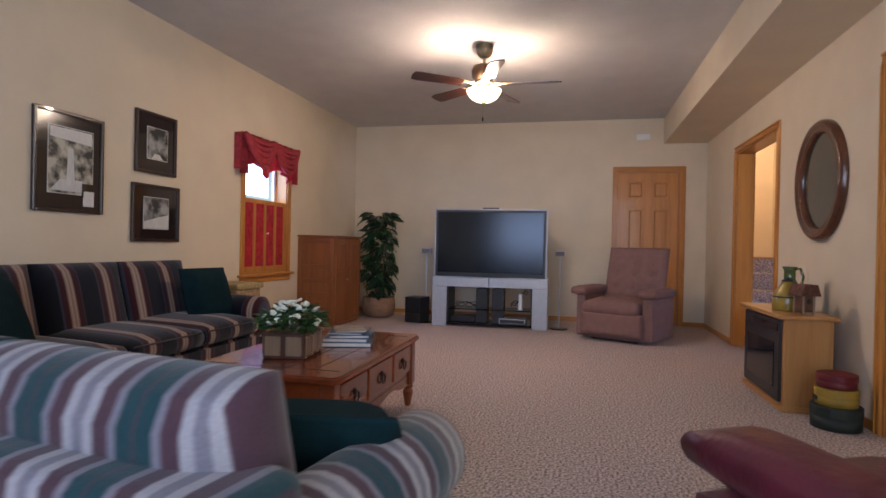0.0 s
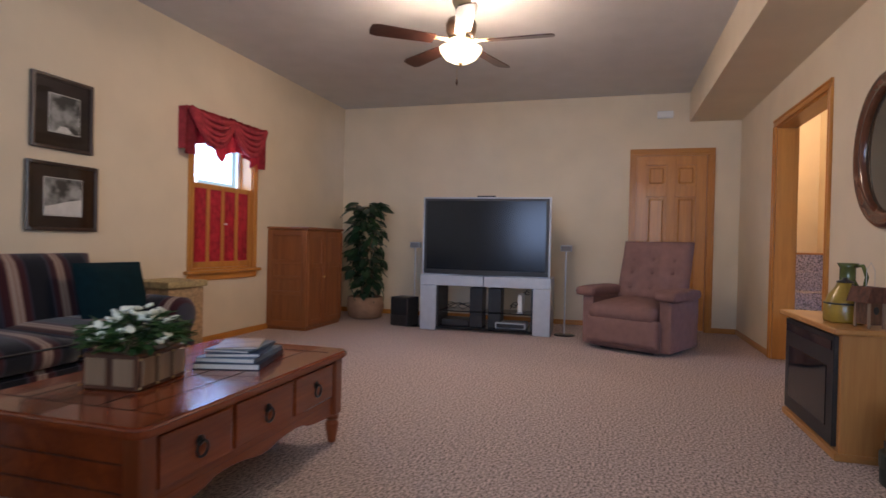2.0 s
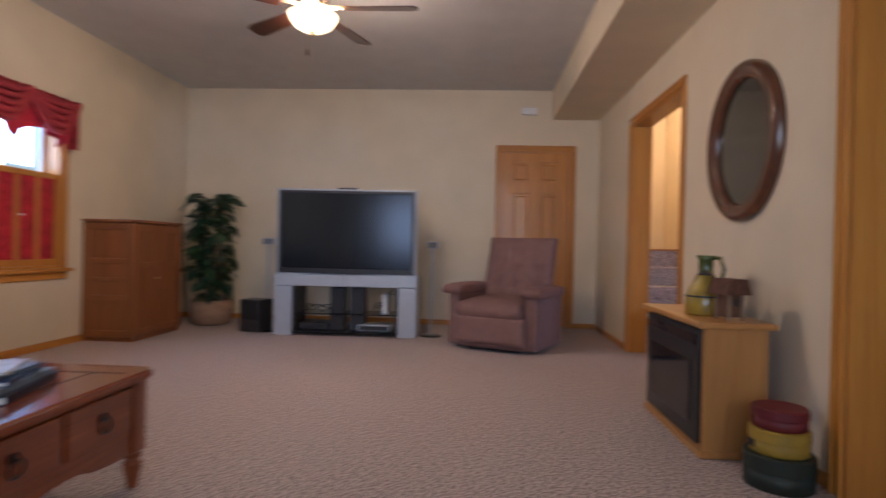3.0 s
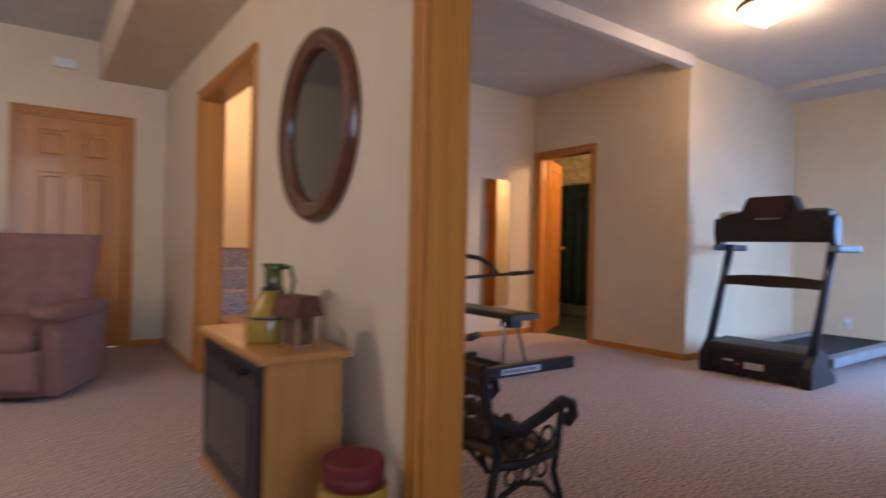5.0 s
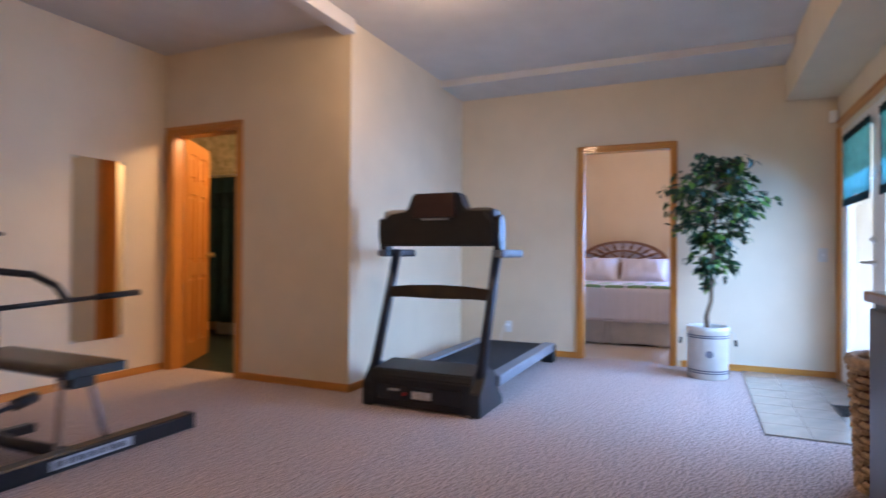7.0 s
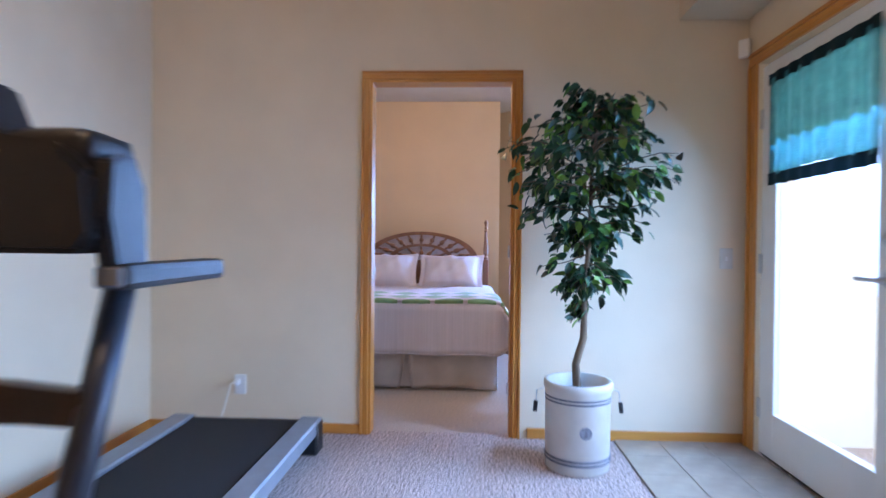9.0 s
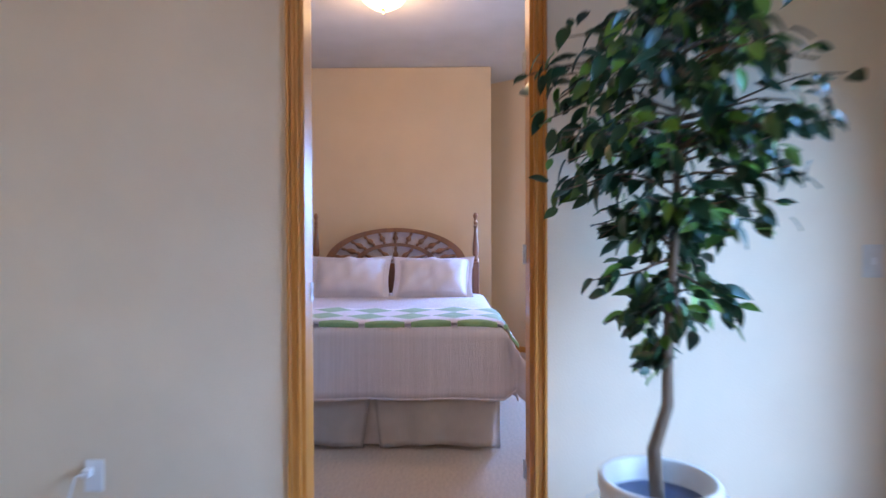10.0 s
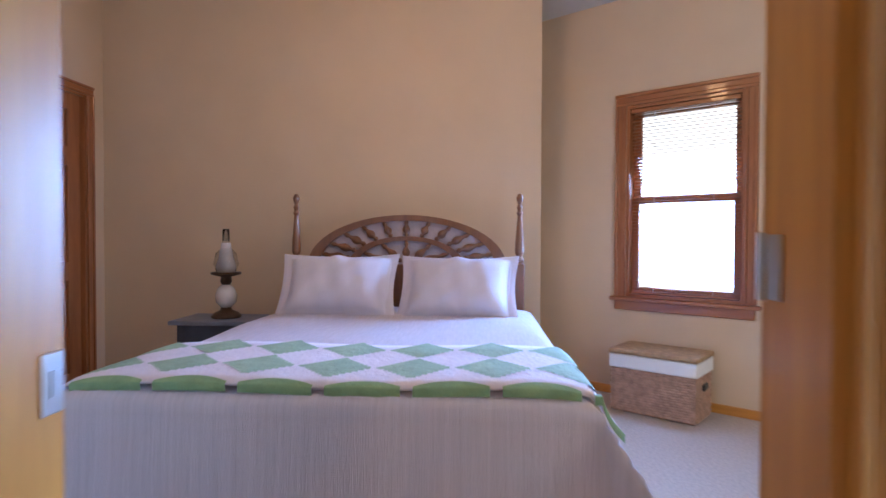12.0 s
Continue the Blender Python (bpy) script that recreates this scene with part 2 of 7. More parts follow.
DH = 2.015
wall_along_y("wall_west", LS, LN, LW - 0.18, LW, [(4.86, 5.71, 0.65, 1.93)], M_WALL, "cream painted wall with a window")
wall_along_x("wall_north", LW - 0.18, GW + 0.0, LN, LN + 0.15, [(0.87, 1.66, 0, DH)], M_WALL, "cream painted wall with an oak door")
wall_along_y("wall_living_east", LS, LN, LE, GW, [(1.3, 3.38, 0, DH), (5.095, 6.33, 0, DH)], M_WALL, "cream painted wall with two cased openings")
wall_along_x("wall_living_south", LW - 0.18, GW, LS - 0.15, LS, [(-1.5, 0.9, 0.75, 2.05)], M_WALL, "cream painted wall behind the sofas")
wall_along_x("wall_gym_south", GW, GE + 0.13, GS - 0.09, GS, [(5.63, 7.68, 0, 2.05)], M_WALL, "cream painted wall with glazed patio doors")
wall_along_x("wall_gym_north", 3.05, CX, GN, GN + 0.15, [], M_WALL, "cream painted wall with a narrow mirror")
wall_along_y("wall_bath_front", CY, 9.0, CX, CX + 0.12, [(5.777, 6.52, 0, DH)], M_WALL, "cream painted wall with the bathroom door")
wall_along_x("wall_bath_side", CX + 0.12, GE, CY, CY + 0.12, [], M_WALL, "cream painted wall beside the treadmill")
wall_along_y("wall_bedroom_west", BS, BN, GE, GE + 0.112, [(2.611, 3.433, 0, DH)], M_WALL, "cream painted wall with the bedroom doorway")
wall_along_y("wall_bedroom_east", 2.535, BN, BE, BE + 0.9, [], M_WALL_BED, "tan painted wall behind the bed")
wall_along_x("wall_bedroom_north", GE + 0.112, BE, BN, BN + 0.12, [(10.09, 10.89, 0, DH)], M_WALL_BED, "tan painted bedroom wall with a door")
wall_along_x("wall_bedroom_south", GE + 0.112, 12.3, BS - 0.15, BS, [], M_WALL_BED, "tan painted bedroom wall")
# stair hall shell
wall_along_y("wall_stair_east", GN, 8.75, 3.05, 3.17, [], M_WALL, "cream wall beside the stairs", top=STAIR_TOP)
wall_along_x("wall_stair_north", 1.9, 3.17, 8.75, 8.9, [], M_WALL, "cream wall at the stair landing", top=STAIR_TOP)
wall_along_y("wall_stair_west", LN + 0.15, 8.75, GW - 0.15, GW, [], M_WALL, "cream wall beside the stair landing", top=STAIR_TOP)
# bathroom shell
wall_along_x("wall_bath_north", CX + 0.12, GE, 8.9, 9.0, [], M_WALL, "bathroom wall")
wall_along_y("wall_bath_east", CY + 0.12, 8.9, GE - 0.1, GE, [], M_WALL, "bathroom wall")

structure("floor", box(LW - 0.2, LS - 0.2, -0.2, GE + 0.06, 9.0, 0), M_CARPET, "beige looped carpet over the living room and gym", "floor")
structure("floor_bedroom", box(GE + 0.06, BS - 0.2, -0.2, 12.6, BN + 0.2, 0), M_CARPET_BED, "plain beige bedroom carpet", "floor")
bm = box(LW - 0.2, LS - 0.2, H, GE + 0.11, GN + 0.1, H + 0.2)
box(LW - 0.2, GN + 0.1, H, GW, 8.0, H + 0.2, bm=bm)
box(3.17, GN + 0.1, H, GE, 9.1, H + 0.2, bm=bm)
structure("ceiling", bm, M_CEIL, "white textured ceiling", "ceiling")
structure("ceiling_bedroom", box(GE + 0.112, BS - 0.2, 2.71, 12.6, BN + 0.2, 2.9), M_CEIL, "white bedroom ceiling", "ceiling")
structure("ceiling_stairs", box(1.9, GN, STAIR_TOP, 3.2, 9.0, STAIR_TOP + 0.1), M_CEIL, "ceiling over the stairs", "ceiling")
structure("soffit_living", box(1.44, LS, 2.372, LE, LN, H - 0.002), M_WALL, "cream painted boxed soffit", "soffit")
structure("soffit_patio", box(GW, GS, 2.33, GE, 1.72, H - 0.002), M_WALL, "cream painted boxed soffit over the patio doors", "soffit")
structure("ceiling_beam", box(GW, 4.66, 2.60, CX - 0.004, 4.77, H - 0.002, 0.004), M_CEIL, "white ceiling beam", "beam")
structure("ceiling_step", box(7.25, 1.72, 2.64, GE, CY, H - 0.002), M_CEIL, "lowered white ceiling strip", "ceiling")

# diagonal bedroom wall with its window: u runs along it, v points out of the room
DIAG = pose(11.05, 1.70, 0, 0, 0, math.degrees(math.atan2(0.8, 0.6)))
bm = bmesh.new()
for a, b, lo, hi in ((-1.75, -0.43, 0, 2.71), (0.30, 1.02, 0, 2.71), (-0.43, 0.30, 0, 0.68), (-0.43, 0.30, 1.975, 2.71)):
    box(a, -0.16, lo, b, 0, hi, bm=bm)
structure("wall_bedroom_bay", bm, M_WALL_BED, "tan painted angled wall with a window", "wall").matrix_world = DIAG


def casing_leg(bm, x0, x1, z0, z1, y, out):
    """One moulded casing board, three steps across; x0 is its outer edge."""
    w = x1 - x0
    for a, b, proud in ((0, 0.28, 0.021), (0.28, 0.72, 0.013), (0.72, 1.0, 0.017)):
        p, q = x0 + w * a, x0 + w * b
        lo, hi = sorted((y, y + out * proud))
        box(min(p, q), lo, z0, max(p, q), hi, z1, 0.003, bm=bm)
    return bm


def casing_head(bm, x0, x1, z0, z1, y, out):
    h = z1 - z0
    for a, b, proud in ((0, 0.28, 0.017), (0.28, 0.72, 0.013), (0.72, 1.0, 0.021)):
        lo, hi = sorted((y, y + out * proud))
        box(x0, lo, z0 + h * a, x1, hi, z0 + h * b, 0.003, bm=bm)
    return bm


def door_set(name, m, a, b, top, t, label, sides=(0, 1), w=0.062):
    """Jambs and casings round an opening from a to b; the wall fills y 0..t."""
    door = tagged(new(name), label, "door frame", kind="structure")
    door.matrix_world = m
    part("jamb", box(a, 0.001, 0, a + 0.018, t - 0.001, top - 0.018), M_OAK, door)
    part("jamb", box(b - 0.018, 0.001, 0, b, t - 0.001, top - 0.018), M_OAK, door)
    part("head_jamb", box(a, 0.001, top - 0.018, b, t - 0.001, top), M_OAK_X, door)
    for s in sides:
        y, out = ((0, -1), (t, 1))[s]
        part("casing", casing_leg(bmesh.new(), a + 0.004 - w, a + 0.004, 0, top - 0.004, y, out), M_OAK, door)
        part("casing", casing_leg(bmesh.new(), b - 0.004 + w, b - 0.004, 0, top - 0.004, y, out), M_OAK, door)
        part("head_casing", casing_head(bmesh.new(), a + 0.004 - w, b - 0.004 + w, top - 0.004, top + w - 0.004, y, out), M_OAK_X, door)
    return door


M_BRASS = material("aged_brass", (0.62, 0.45, 0.2), 0.3, 1.0, vary=0.1, scale=20)
M_STEEL = material("brushed_steel", (0.6, 0.6, 0.6), 0.3, 1.0, vary=0.06, scale=30)


def leaf_door(parent, name, w, h, m, knob_at):
    """A six-panel oak leaf, 35 mm thick, hinge edge at x 0, with raised panels and a knob."""
    bm = bmesh.new()
    s, mid = 0.11, 0.10
    cols = ((s, (w - mid) / 2), ((w + mid) / 2, w - s))
    rows = ((0.18, 0.78), (0.90, 1.52), (1.64, h - 0.12))
    for x0, x1 in ((0, s), ((w - mid) / 2, (w + mid) / 2), (w - s, w)):
        box(x0, 0, 0, x1, 0.035, h, 0.002, bm=bm)
    zs = [0] + [z for r in rows for z in r] + [h]
    for x0, x1 in cols:
        for z0, z1 in zip(zs[::2], zs[1::2]):
            box(x0, 0, z0, x1, 0.035, z1, 0.002, bm=bm)
    leaf = part(name, bm, M_OAK, parent)
    leaf.matrix_local = m
    for x0, x1 in cols:
        for z0, z1 in rows:
            pb = box(x0, 0.0165, z0, x1, 0.0185, z1)
            box(x0 + 0.03, 0.002, z0 + 0.03, x1 - 0.03, 0.033, z1 - 0.03, 0.0135, bm=pb)
            part("panel", pb, M_OAK, leaf)
    kb = bmesh.new()
    for sgn, y in ((-1, 0), (1, 0.035)):
        lathe([(0.026, 0), (0.026, 0.006), (0.009, 0.008), (0.009, 0.03), (0.024, 0.04), (0.027, 0.05), (0.02, 0.062), (0, 0.064)], 14, kb,
              pose(knob_at, y, 0.97, 90 if sgn < 0 else -90, 0, 0))
    part("knob", kb, M_BRASS, leaf, "round brass knob", smooth=True)
    return leaf


d = door_set("door_1", pose(0, LN, 0), 0.87, 1.66, DH, 0.15, "closed six-panel oak door with oak casing")
leaf_door(d, "door_leaf", 0.75, 2.0, pose(0.89, 0.03, 0.012), 0.06)
Y_WALL = lambda x, t: pose(x + t, 0, 0, 0, 0, 90)
door_set("doorway_stairs", Y_WALL(LE, 0.155), 5.095, 6.33, DH, 0.155, "oak cased opening to the stairs")
door_set("doorway_gym", Y_WALL(LE, 0.155), 1.3, 3.38, DH, 0.155, "wide oak cased opening to the exercise room")
d = door_set("door_bath", Y_WALL(CX, 0.12), 5.777, 6.52, DH, 0.12, "open oak bathroom door with oak casing")
leaf_door(d, "door_leaf", 0.68, 2.0, pose(6.49, 0.0, 0.012, 0, 0, -60), 0.62)
d = door_set("doorway_bedroom", Y_WALL(GE, 0.112), 2.611, 3.433, DH, 0.112, "oak cased bedroom doorway", w=0.045)
for z in (0.25, 1.045, 1.75):
    hb = box(2.629, 0.004, z - 0.034, 2.632, 0.030, z + 0.034)
    lathe([(0.005, -0.036), (0.005, 0.036)], 8, hb, pose(2.634, -0.004, z))
    part("hinge", hb, M_STEEL, d, "steel hinge")
sp = box(3.411, 0.004, 0.875, 3.4145, 0.036, 0.945, 0.0015)
box(3.409, 0.012, 0.895, 3.4115, 0.026, 0.925, bm=sp)
part("strike_plate", sp, M_STEEL, d, "steel strike plate")
lf = leaf_door(d, "door_leaf", 0.76, 2.0, pose(2.601, -0.03, 0.012, 0, 0, -174), 0.70)
closet = door_set("door_bedroom_closet", pose(0, BN, 0), 10.09, 10.89, DH, 0.12, "closed oak door in the bedroom wall")
leaf_door(closet, "door_leaf", 0.76, 2.0, pose(10.11, 0.03, 0.012), 0.06)


def baseboards(runs):
    for x0, y0, x1, y1 in runs:
        ob = structure("baseboard", box(x0, y0, 0, x1, y1, 0.058, 0.003), M_OAK_X if x1 - x0 > y1 - y0 else M_OAK_Y, "honey oak baseboard", "baseboard")


k = 0.012
baseboards([
    (LW, LS, LW + k, LN), (LW + k, LN - k, 0.81, LN), (1.72, LN - k, LE - k, LN), (LE - k, 6.39, LE, LN), (LE - k, 3.44, LE, 5.035), (LE - k, LS, LE, 1.24),
    (3.6, GN - k, CX - k, GN), (CX - k, CY, CX, 5.715), (CX - k, CY - k, GE - k, CY), (GE - k, 3.46, GE, CY), (GE - k, GS, GE, 2.53), (GW, GS, 5.53, GS + k), (7.745, GS, GE - k, GS + k),
    (GW, 3.44, GW + k, 5.035), (BE - k, 2.535, BE, BN), (GE + 0.13, BN - k, 10.03, BN),
])
structure("baseboard", box(-1.5, 0, 0, 1.0, k, 0.058, 0.003), M_OAK_X, "honey oak baseboard", "baseboard").matrix_world = DIAG

# tiled entry by the patio doors
tiles = structure("tile_floor", box(5.87, GS, 0, GE, 2.05, 0.004), M_GROUT, "beige ceramic tile entry by the patio doors", "floor")
tm = mesh_of("tile", box(0.002, 0.002, 0.004, 0.239, 0.233, 0.009, 0.002))
tm.materials.append(M_TILE)
for i in range(8):
    for j in range(3):
        t = new("tile", tm)
        t.parent = tiles
        t.location = (5.872 + 0.241 * i, GS + 0.235 * j, random.uniform(-0.0006, 0.0006))

# ---- windows ----
M_GLASS = bpy.data.materials.new("glass")
M_GLASS.use_nodes = True
g = M_GLASS.node_tree.nodes["Principled BSDF"]
g.inputs["Transmission Weight"].default_value, g.inputs["Roughness"].default_value, g.inputs["IOR"].default_value = 1.0, 0.0, 1.1
M_OUT = glow("bright_daylight", (0.80, 0.92, 1.0), 5.0)
M_MIRROR = material("mirror", (0.85, 0.86, 0.86), 0.02, 1.0, vary=0.0)
M_BAY = glow("daylight_haze", (0.84, 0.93, 1.0), 2.2)
M_RED = material("red_curtain", (0.46, 0.04, 0.055), 0.85, vary=0.22, scale=22, bump=0.3, bump_scale=80)
M_TEAL = material("teal_sheer", (0.10, 0.42, 0.45), 0.8, vary=0.12, scale=20, bump=0.3, bump_scale=120)
M_TEAL.node_tree.nodes["Principled BSDF"].inputs["Transmission Weight"].default_value = 0.35
M_TEAL_DARK = material("dark_teal_cloth", (0.012, 0.05, 0.065), 0.9, vary=0.1, scale=30)


def glass(name, bm, parent):
    ob = part(name, bm, M_GLASS, parent)
    ob.visible_shadow = False
    return ob


def drape(x0, x1, top, drop, folds, depth, lower):
    """Gathered cloth hanging in the xz plane; lower(u) lifts its hem."""
    bm, n, rows = bmesh.new(), folds * 8, 10
    grid = []
    for j in range(rows + 1):
        v = j / rows
        row = []
        for i in range(n + 1):
            u = i / n
            amp = depth * (0.35 + 0.65 * v)
            y = amp * math.sin(2 * math.pi * folds * u + 0.7 * math.sin(9 * u)) + 0.3 * amp * math.sin(5.3 * folds * u)
            row.append(bm.verts.new((x0 + (x1 - x0) * u, y, top - (drop - lower(u)) * v)))
        grid.append(row)
    for a, b in zip(grid, grid[1:]):
        for i in range(n):
            bm.faces.new((a[i], a[i + 1], b[i + 1], b[i]))
    bmesh.ops.solidify(bm, geom=bm.faces, thickness=0.003)
    return bm


# living room window: local x runs south to north, local +y points outdoors
W1 = tagged(new("window_1"), "oak window with red cafe shutters, partly open above", "window", kind="structure")
W1.matrix_world = pose(LW, 0, -0.05, 0, 0, 90)
part("casing", casing_leg(bmesh.new(), 4.80, 4.865, 0.70, 1.985, 0, -1), M_OAK, W1)
part("casing", casing_leg(bmesh.new(), 5.77, 5.705, 0.70, 1.985, 0, -1), M_OAK, W1)
part("head_casing", casing_head(bmesh.new(), 4.80, 5.77, 1.985, 2.05, 0, -1), M_OAK_X, W1)
sb = box(4.76, -0.055, 0.672, 5.81, 0.0, 0.70, 0.006)
box(4.80, -0.02, 0.61, 5.77, 0, 0.672, 0.004, bm=sb)
part("window_sill", sb, M_OAK_X, W1)
for x0, x1, z0, z1 in ((4.86, 4.88, 0.70, 1.98), (5.69, 5.71, 0.70, 1.98), (4.88, 5.69, 0.70, 0.72), (4.88, 5.69, 1.96, 1.98)):
    part("window_jamb", box(x0, 0.001, z0, x1, 0.178, z1), M_OAK, W1)
for z0, z1, y in ((0.72, 1.36, 0.10), (1.33, 1.96, 0.13)):
    fr = bmesh.new()
    for x0, x1, a, b in ((4.88, 4.92, z0, z1), (5.65, 5.69, z0, z1), (4.92, 5.65, z0, z0 + 0.04), (4.92, 5.65, z1 - 0.04, z1)):
        box(x0, y, a, x1, y + 0.03, b, 0.003, bm=fr)
    sash = part("sash", fr, M_WHITE, W1, "white painted sash")
    glass("pane", box(4.92, y + 0.012, z0 + 0.04, 5.65, y + 0.016, z1 - 0.04), sash)
for i in range(4):
    x0 = 4.882 + i * 0.2015
    fr = bmesh.new()
    for a, b, c, e in ((x0, x0 + 0.018, 0.722, 1.47), (x0 + 0.182, x0 + 0.20, 0.722, 1.47), (x0 + 0.018, x0 + 0.182, 0.722, 0.775), (x0 + 0.018, x0 + 0.182, 1.425, 1.47)):
        box(a, 0.01, c, b, 0.032, e, 0.003, bm=fr)
    sh = part("shutter", fr, M_OAK, W1)
    cl = drape(x0 + 0.018, x0 + 0.182, 1.426, 0.652, 5, 0.007, lambda u: 0)
    part("shutter_cloth", moved(cl, pose(0, 0.023, 0)), M_RED, sh, "gathered red cloth panel")
part("shutter_knob", lathe([(0.005, 0), (0.005, 0.012), (0.011, 0.02), (0.008, 0.028), (0, 0.03)], 10, None, pose(5.30, 0.01, 1.12, 90, 0, 0)), M_WHITE, W1, "small white knob", smooth=True)

val = thing("valance", "burgundy swagged fabric valance over the living room window", "curtain", pose(LW, -0.13, -0.085, 0, 0, 90))
part("rod", tube([(4.81, -0.07, 2.09), (5.94, -0.07, 2.09)], 0.012), M_RED, val)
part("swag", moved(drape(4.81, 5.94, 2.12, 0.42, 9, 0.022, lambda u: 0.13 * abs(math.sin(2.5 * math.pi * u)) ** 0.8 if 0.12 < u < 0.9 else 0.02), pose(0, -0.075, 0)), M_RED, val)
for x in (4.81, 5.94):
    part("return", box(x - 0.004, -0.075, 1.76, x + 0.004, -0.002, 2.11, 0.003), M_RED, val)
sw = bmesh.new()
for cx, ww in ((5.12, 0.28), (5.62, 0.28)):
    for r in range(5):
        tube([(cx + ww * (q / 8 - 1), -0.10 - 0.012 * (4 - abs(q - 8) / 2), 2.10 - (0.06 + 0.055 * r) * (1 - ((q - 8) / 8) ** 2)) for q in range(17)], 0.024, 8, sw)
part("fold", sw, M_RED, val, smooth=True)

# patio doors: local x = world x, wall fills y GS-0.09..GS
P = tagged(new("patio_doors"), "white glazed patio doors with teal valances", "door", kind="structure")
P.matrix_world = pose(-1.38, GS, 0) @ Matrix.Diagonal((1.2, 1, 1, 1))
w = 0.07
part("casing", casing_leg(bmesh.new(), 7.55 + w, 7.55, 0, 2.05, 0, 1), M_OAK, P)
part("casing", casing_leg(bmesh.new(), 5.84 - w, 5.84, 0, 2.05, 0, 1), M_OAK, P)
part("head_casing", casing_head(bmesh.new(), 5.84 - w, 7.55 + w, 2.05, 2.05 + w, 0, 1), M_OAK_X, P)
for x0, x1, z0, z1 in ((5.84, 5.87, 0, 2.05), (7.52, 7.55, 0, 2.05), (5.87, 7.52, 2.02, 2.05)):
    part("door_frame", box(x0, -0.088, z0, x1, -0.05, z1), M_WHITE, P)
part("threshold", box(5.87, -0.088, 0, 7.52, -0.02, 0.02, 0.004), material("dark_threshold", (0.06, 0.05, 0.045), 0.5), P, "dark metal threshold")
for x0 in (5.872, 6.697):
    x1 = x0 + 0.821
    fr = bmesh.new()
    for a, b, c, e in ((x0, x0 + 0.115, 0.022, 2.018), (x1 - 0.115, x1, 0.022, 2.018), (x0 + 0.115, x1 - 0.115, 0.022, 0.25), (x0 + 0.115, x1 - 0.115, 1.90, 2.018)):
        box(a, -0.048, c, b, -0.003, e, 0.003, bm=fr)
    leaf = part("door_leaf", fr, M_WHITE, P, "white door leaf")
    glass("pane", box(x0 + 0.115, -0.028, 0.25, x1 - 0.115, -0.023, 1.90), leaf)
    cv = moved(drape(x0 + 0.09, x1 - 0.09, 1.93, 0.50, 7, 0.010, lambda u: 0.03 * math.sin(math.pi * u)), pose(0, 0.016, 0))
    part("valance", cv, M_TEAL, leaf, "sheer teal valance", smooth=True)
    part("valance_band", moved(drape(x0 + 0.085, x1 - 0.085, 1.95, 0.055, 7, 0.012, lambda u: 0), pose(0, 0.02, 0)), M_TEAL_DARK, leaf, "dark teal heading")
    part("valance_hem", moved(drape(x0 + 0.088, x1 - 0.088, 1.455, 0.06, 7, 0.011, lambda u: 0), pose(0, 0.02, 0)), M_TEAL_DARK, leaf, "dark teal hem")
kb = lathe([(0.03, 0), (0.03, 0.008), (0.012, 0.01), (0.012, 0.045)], 14, None, pose(6.755, -0.004, 0.97, -90, 0, 0))
tube([(6.755, 0.04, 0.97), (6.85, 0.045, 0.97)], 0.009, 8, kb)
part("lever", kb, M_STEEL, P, "steel lever handle", smooth=True)
part("deadbolt", lathe([(0.028, 0), (0.028, 0.012), (0.015, 0.014), (0.012, 0.03)], 14, None, pose(6.755, -0.004, 1.12, -90, 0, 0)), M_STEEL, P, "steel deadbolt", smooth=True)
for z in (0.25, 1.0, 1.75):
    part("hinge", box(7.505, -0.005, z - 0.05, 7.528, 0.004, z + 0.05, 0.002), M_STEEL, P, "steel hinge")

# bedroom bay window
W2 = tagged(new("window_2"), "oak double-hung window with a raised-slat wooden blind", "window", kind="structure")
W2.matrix_world = DIAG @ pose(0, 0, -0.009) @ Matrix.Diagonal((1, 1, 1.0444, 1))
# the room lies on the +y side of the diagonal
part("casing", casing_leg(bmesh.new(), 0.375, 0.30, 0.66, 1.90, 0, 1), M_OAK, W2)
part("casing", casing_leg(bmesh.new(), -0.505, -0.43, 0.66, 1.90, 0, 1), M_OAK, W2)
part("head_casing", casing_head(bmesh.new(), -0.505, 0.375, 1.90, 1.975, 0, 1), M_OAK_X, W2)
sb = box(-0.53, 0, 0.635, 0.40, 0.045, 0.66, 0.005)
box(-0.50, 0, 0.575, 0.37, 0.02, 0.635, 0.004, bm=sb)
part("window_sill", sb, M_OAK_X, W2)
for x0, x1, z0, z1 in ((-0.43, -0.41, 0.66, 1.90), (0.28, 0.30, 0.66, 1.90), (-0.41, 0.28, 0.66, 0.68), (-0.41, 0.28, 1.88, 1.90)):
    part("window_jamb", box(x0, -0.159, z0, x1, -0.001, z1), M_OAK, W2)
for z0, z1, y in ((0.68, 1.31, -0.085), (1.27, 1.88, -0.115)):
    fr = bmesh.new()
    for a, b, c, e in ((-0.41, -0.36, z0, z1), (0.23, 0.28, z0, z1), (-0.36, 0.23, z0, z0 + 0.045), (-0.36, 0.23, z1 - 0.045, z1)):
        box(a, y, c, b, y + 0.03, e, 0.003, bm=fr)
    sash = part("sash", fr, M_OAK, W2)
    glass("pane", box(-0.36, y + 0.012, z0 + 0.045, 0.23, y + 0.016, z1 - 0.045), sash)
blind = thing("window_blind", "brown wooden slatted blind in the bedroom window", "blind", DIAG @ pose(0, 0, -0.009) @ Matrix.Diagonal((1, 1, 1.0444, 1)))
part("head_rail", box(-0.405, -0.05, 1.85, 0.275, -0.012, 1.878, 0.003), M_OAK_X, blind)
slm = mesh_of("slat", moved(box(-0.40, -0.012, -0.0008, 0.27, 0.012, 0.0012), pose(0, 0, 0, 2, 0, 0)))
slm.materials.append(M_OAK_X)
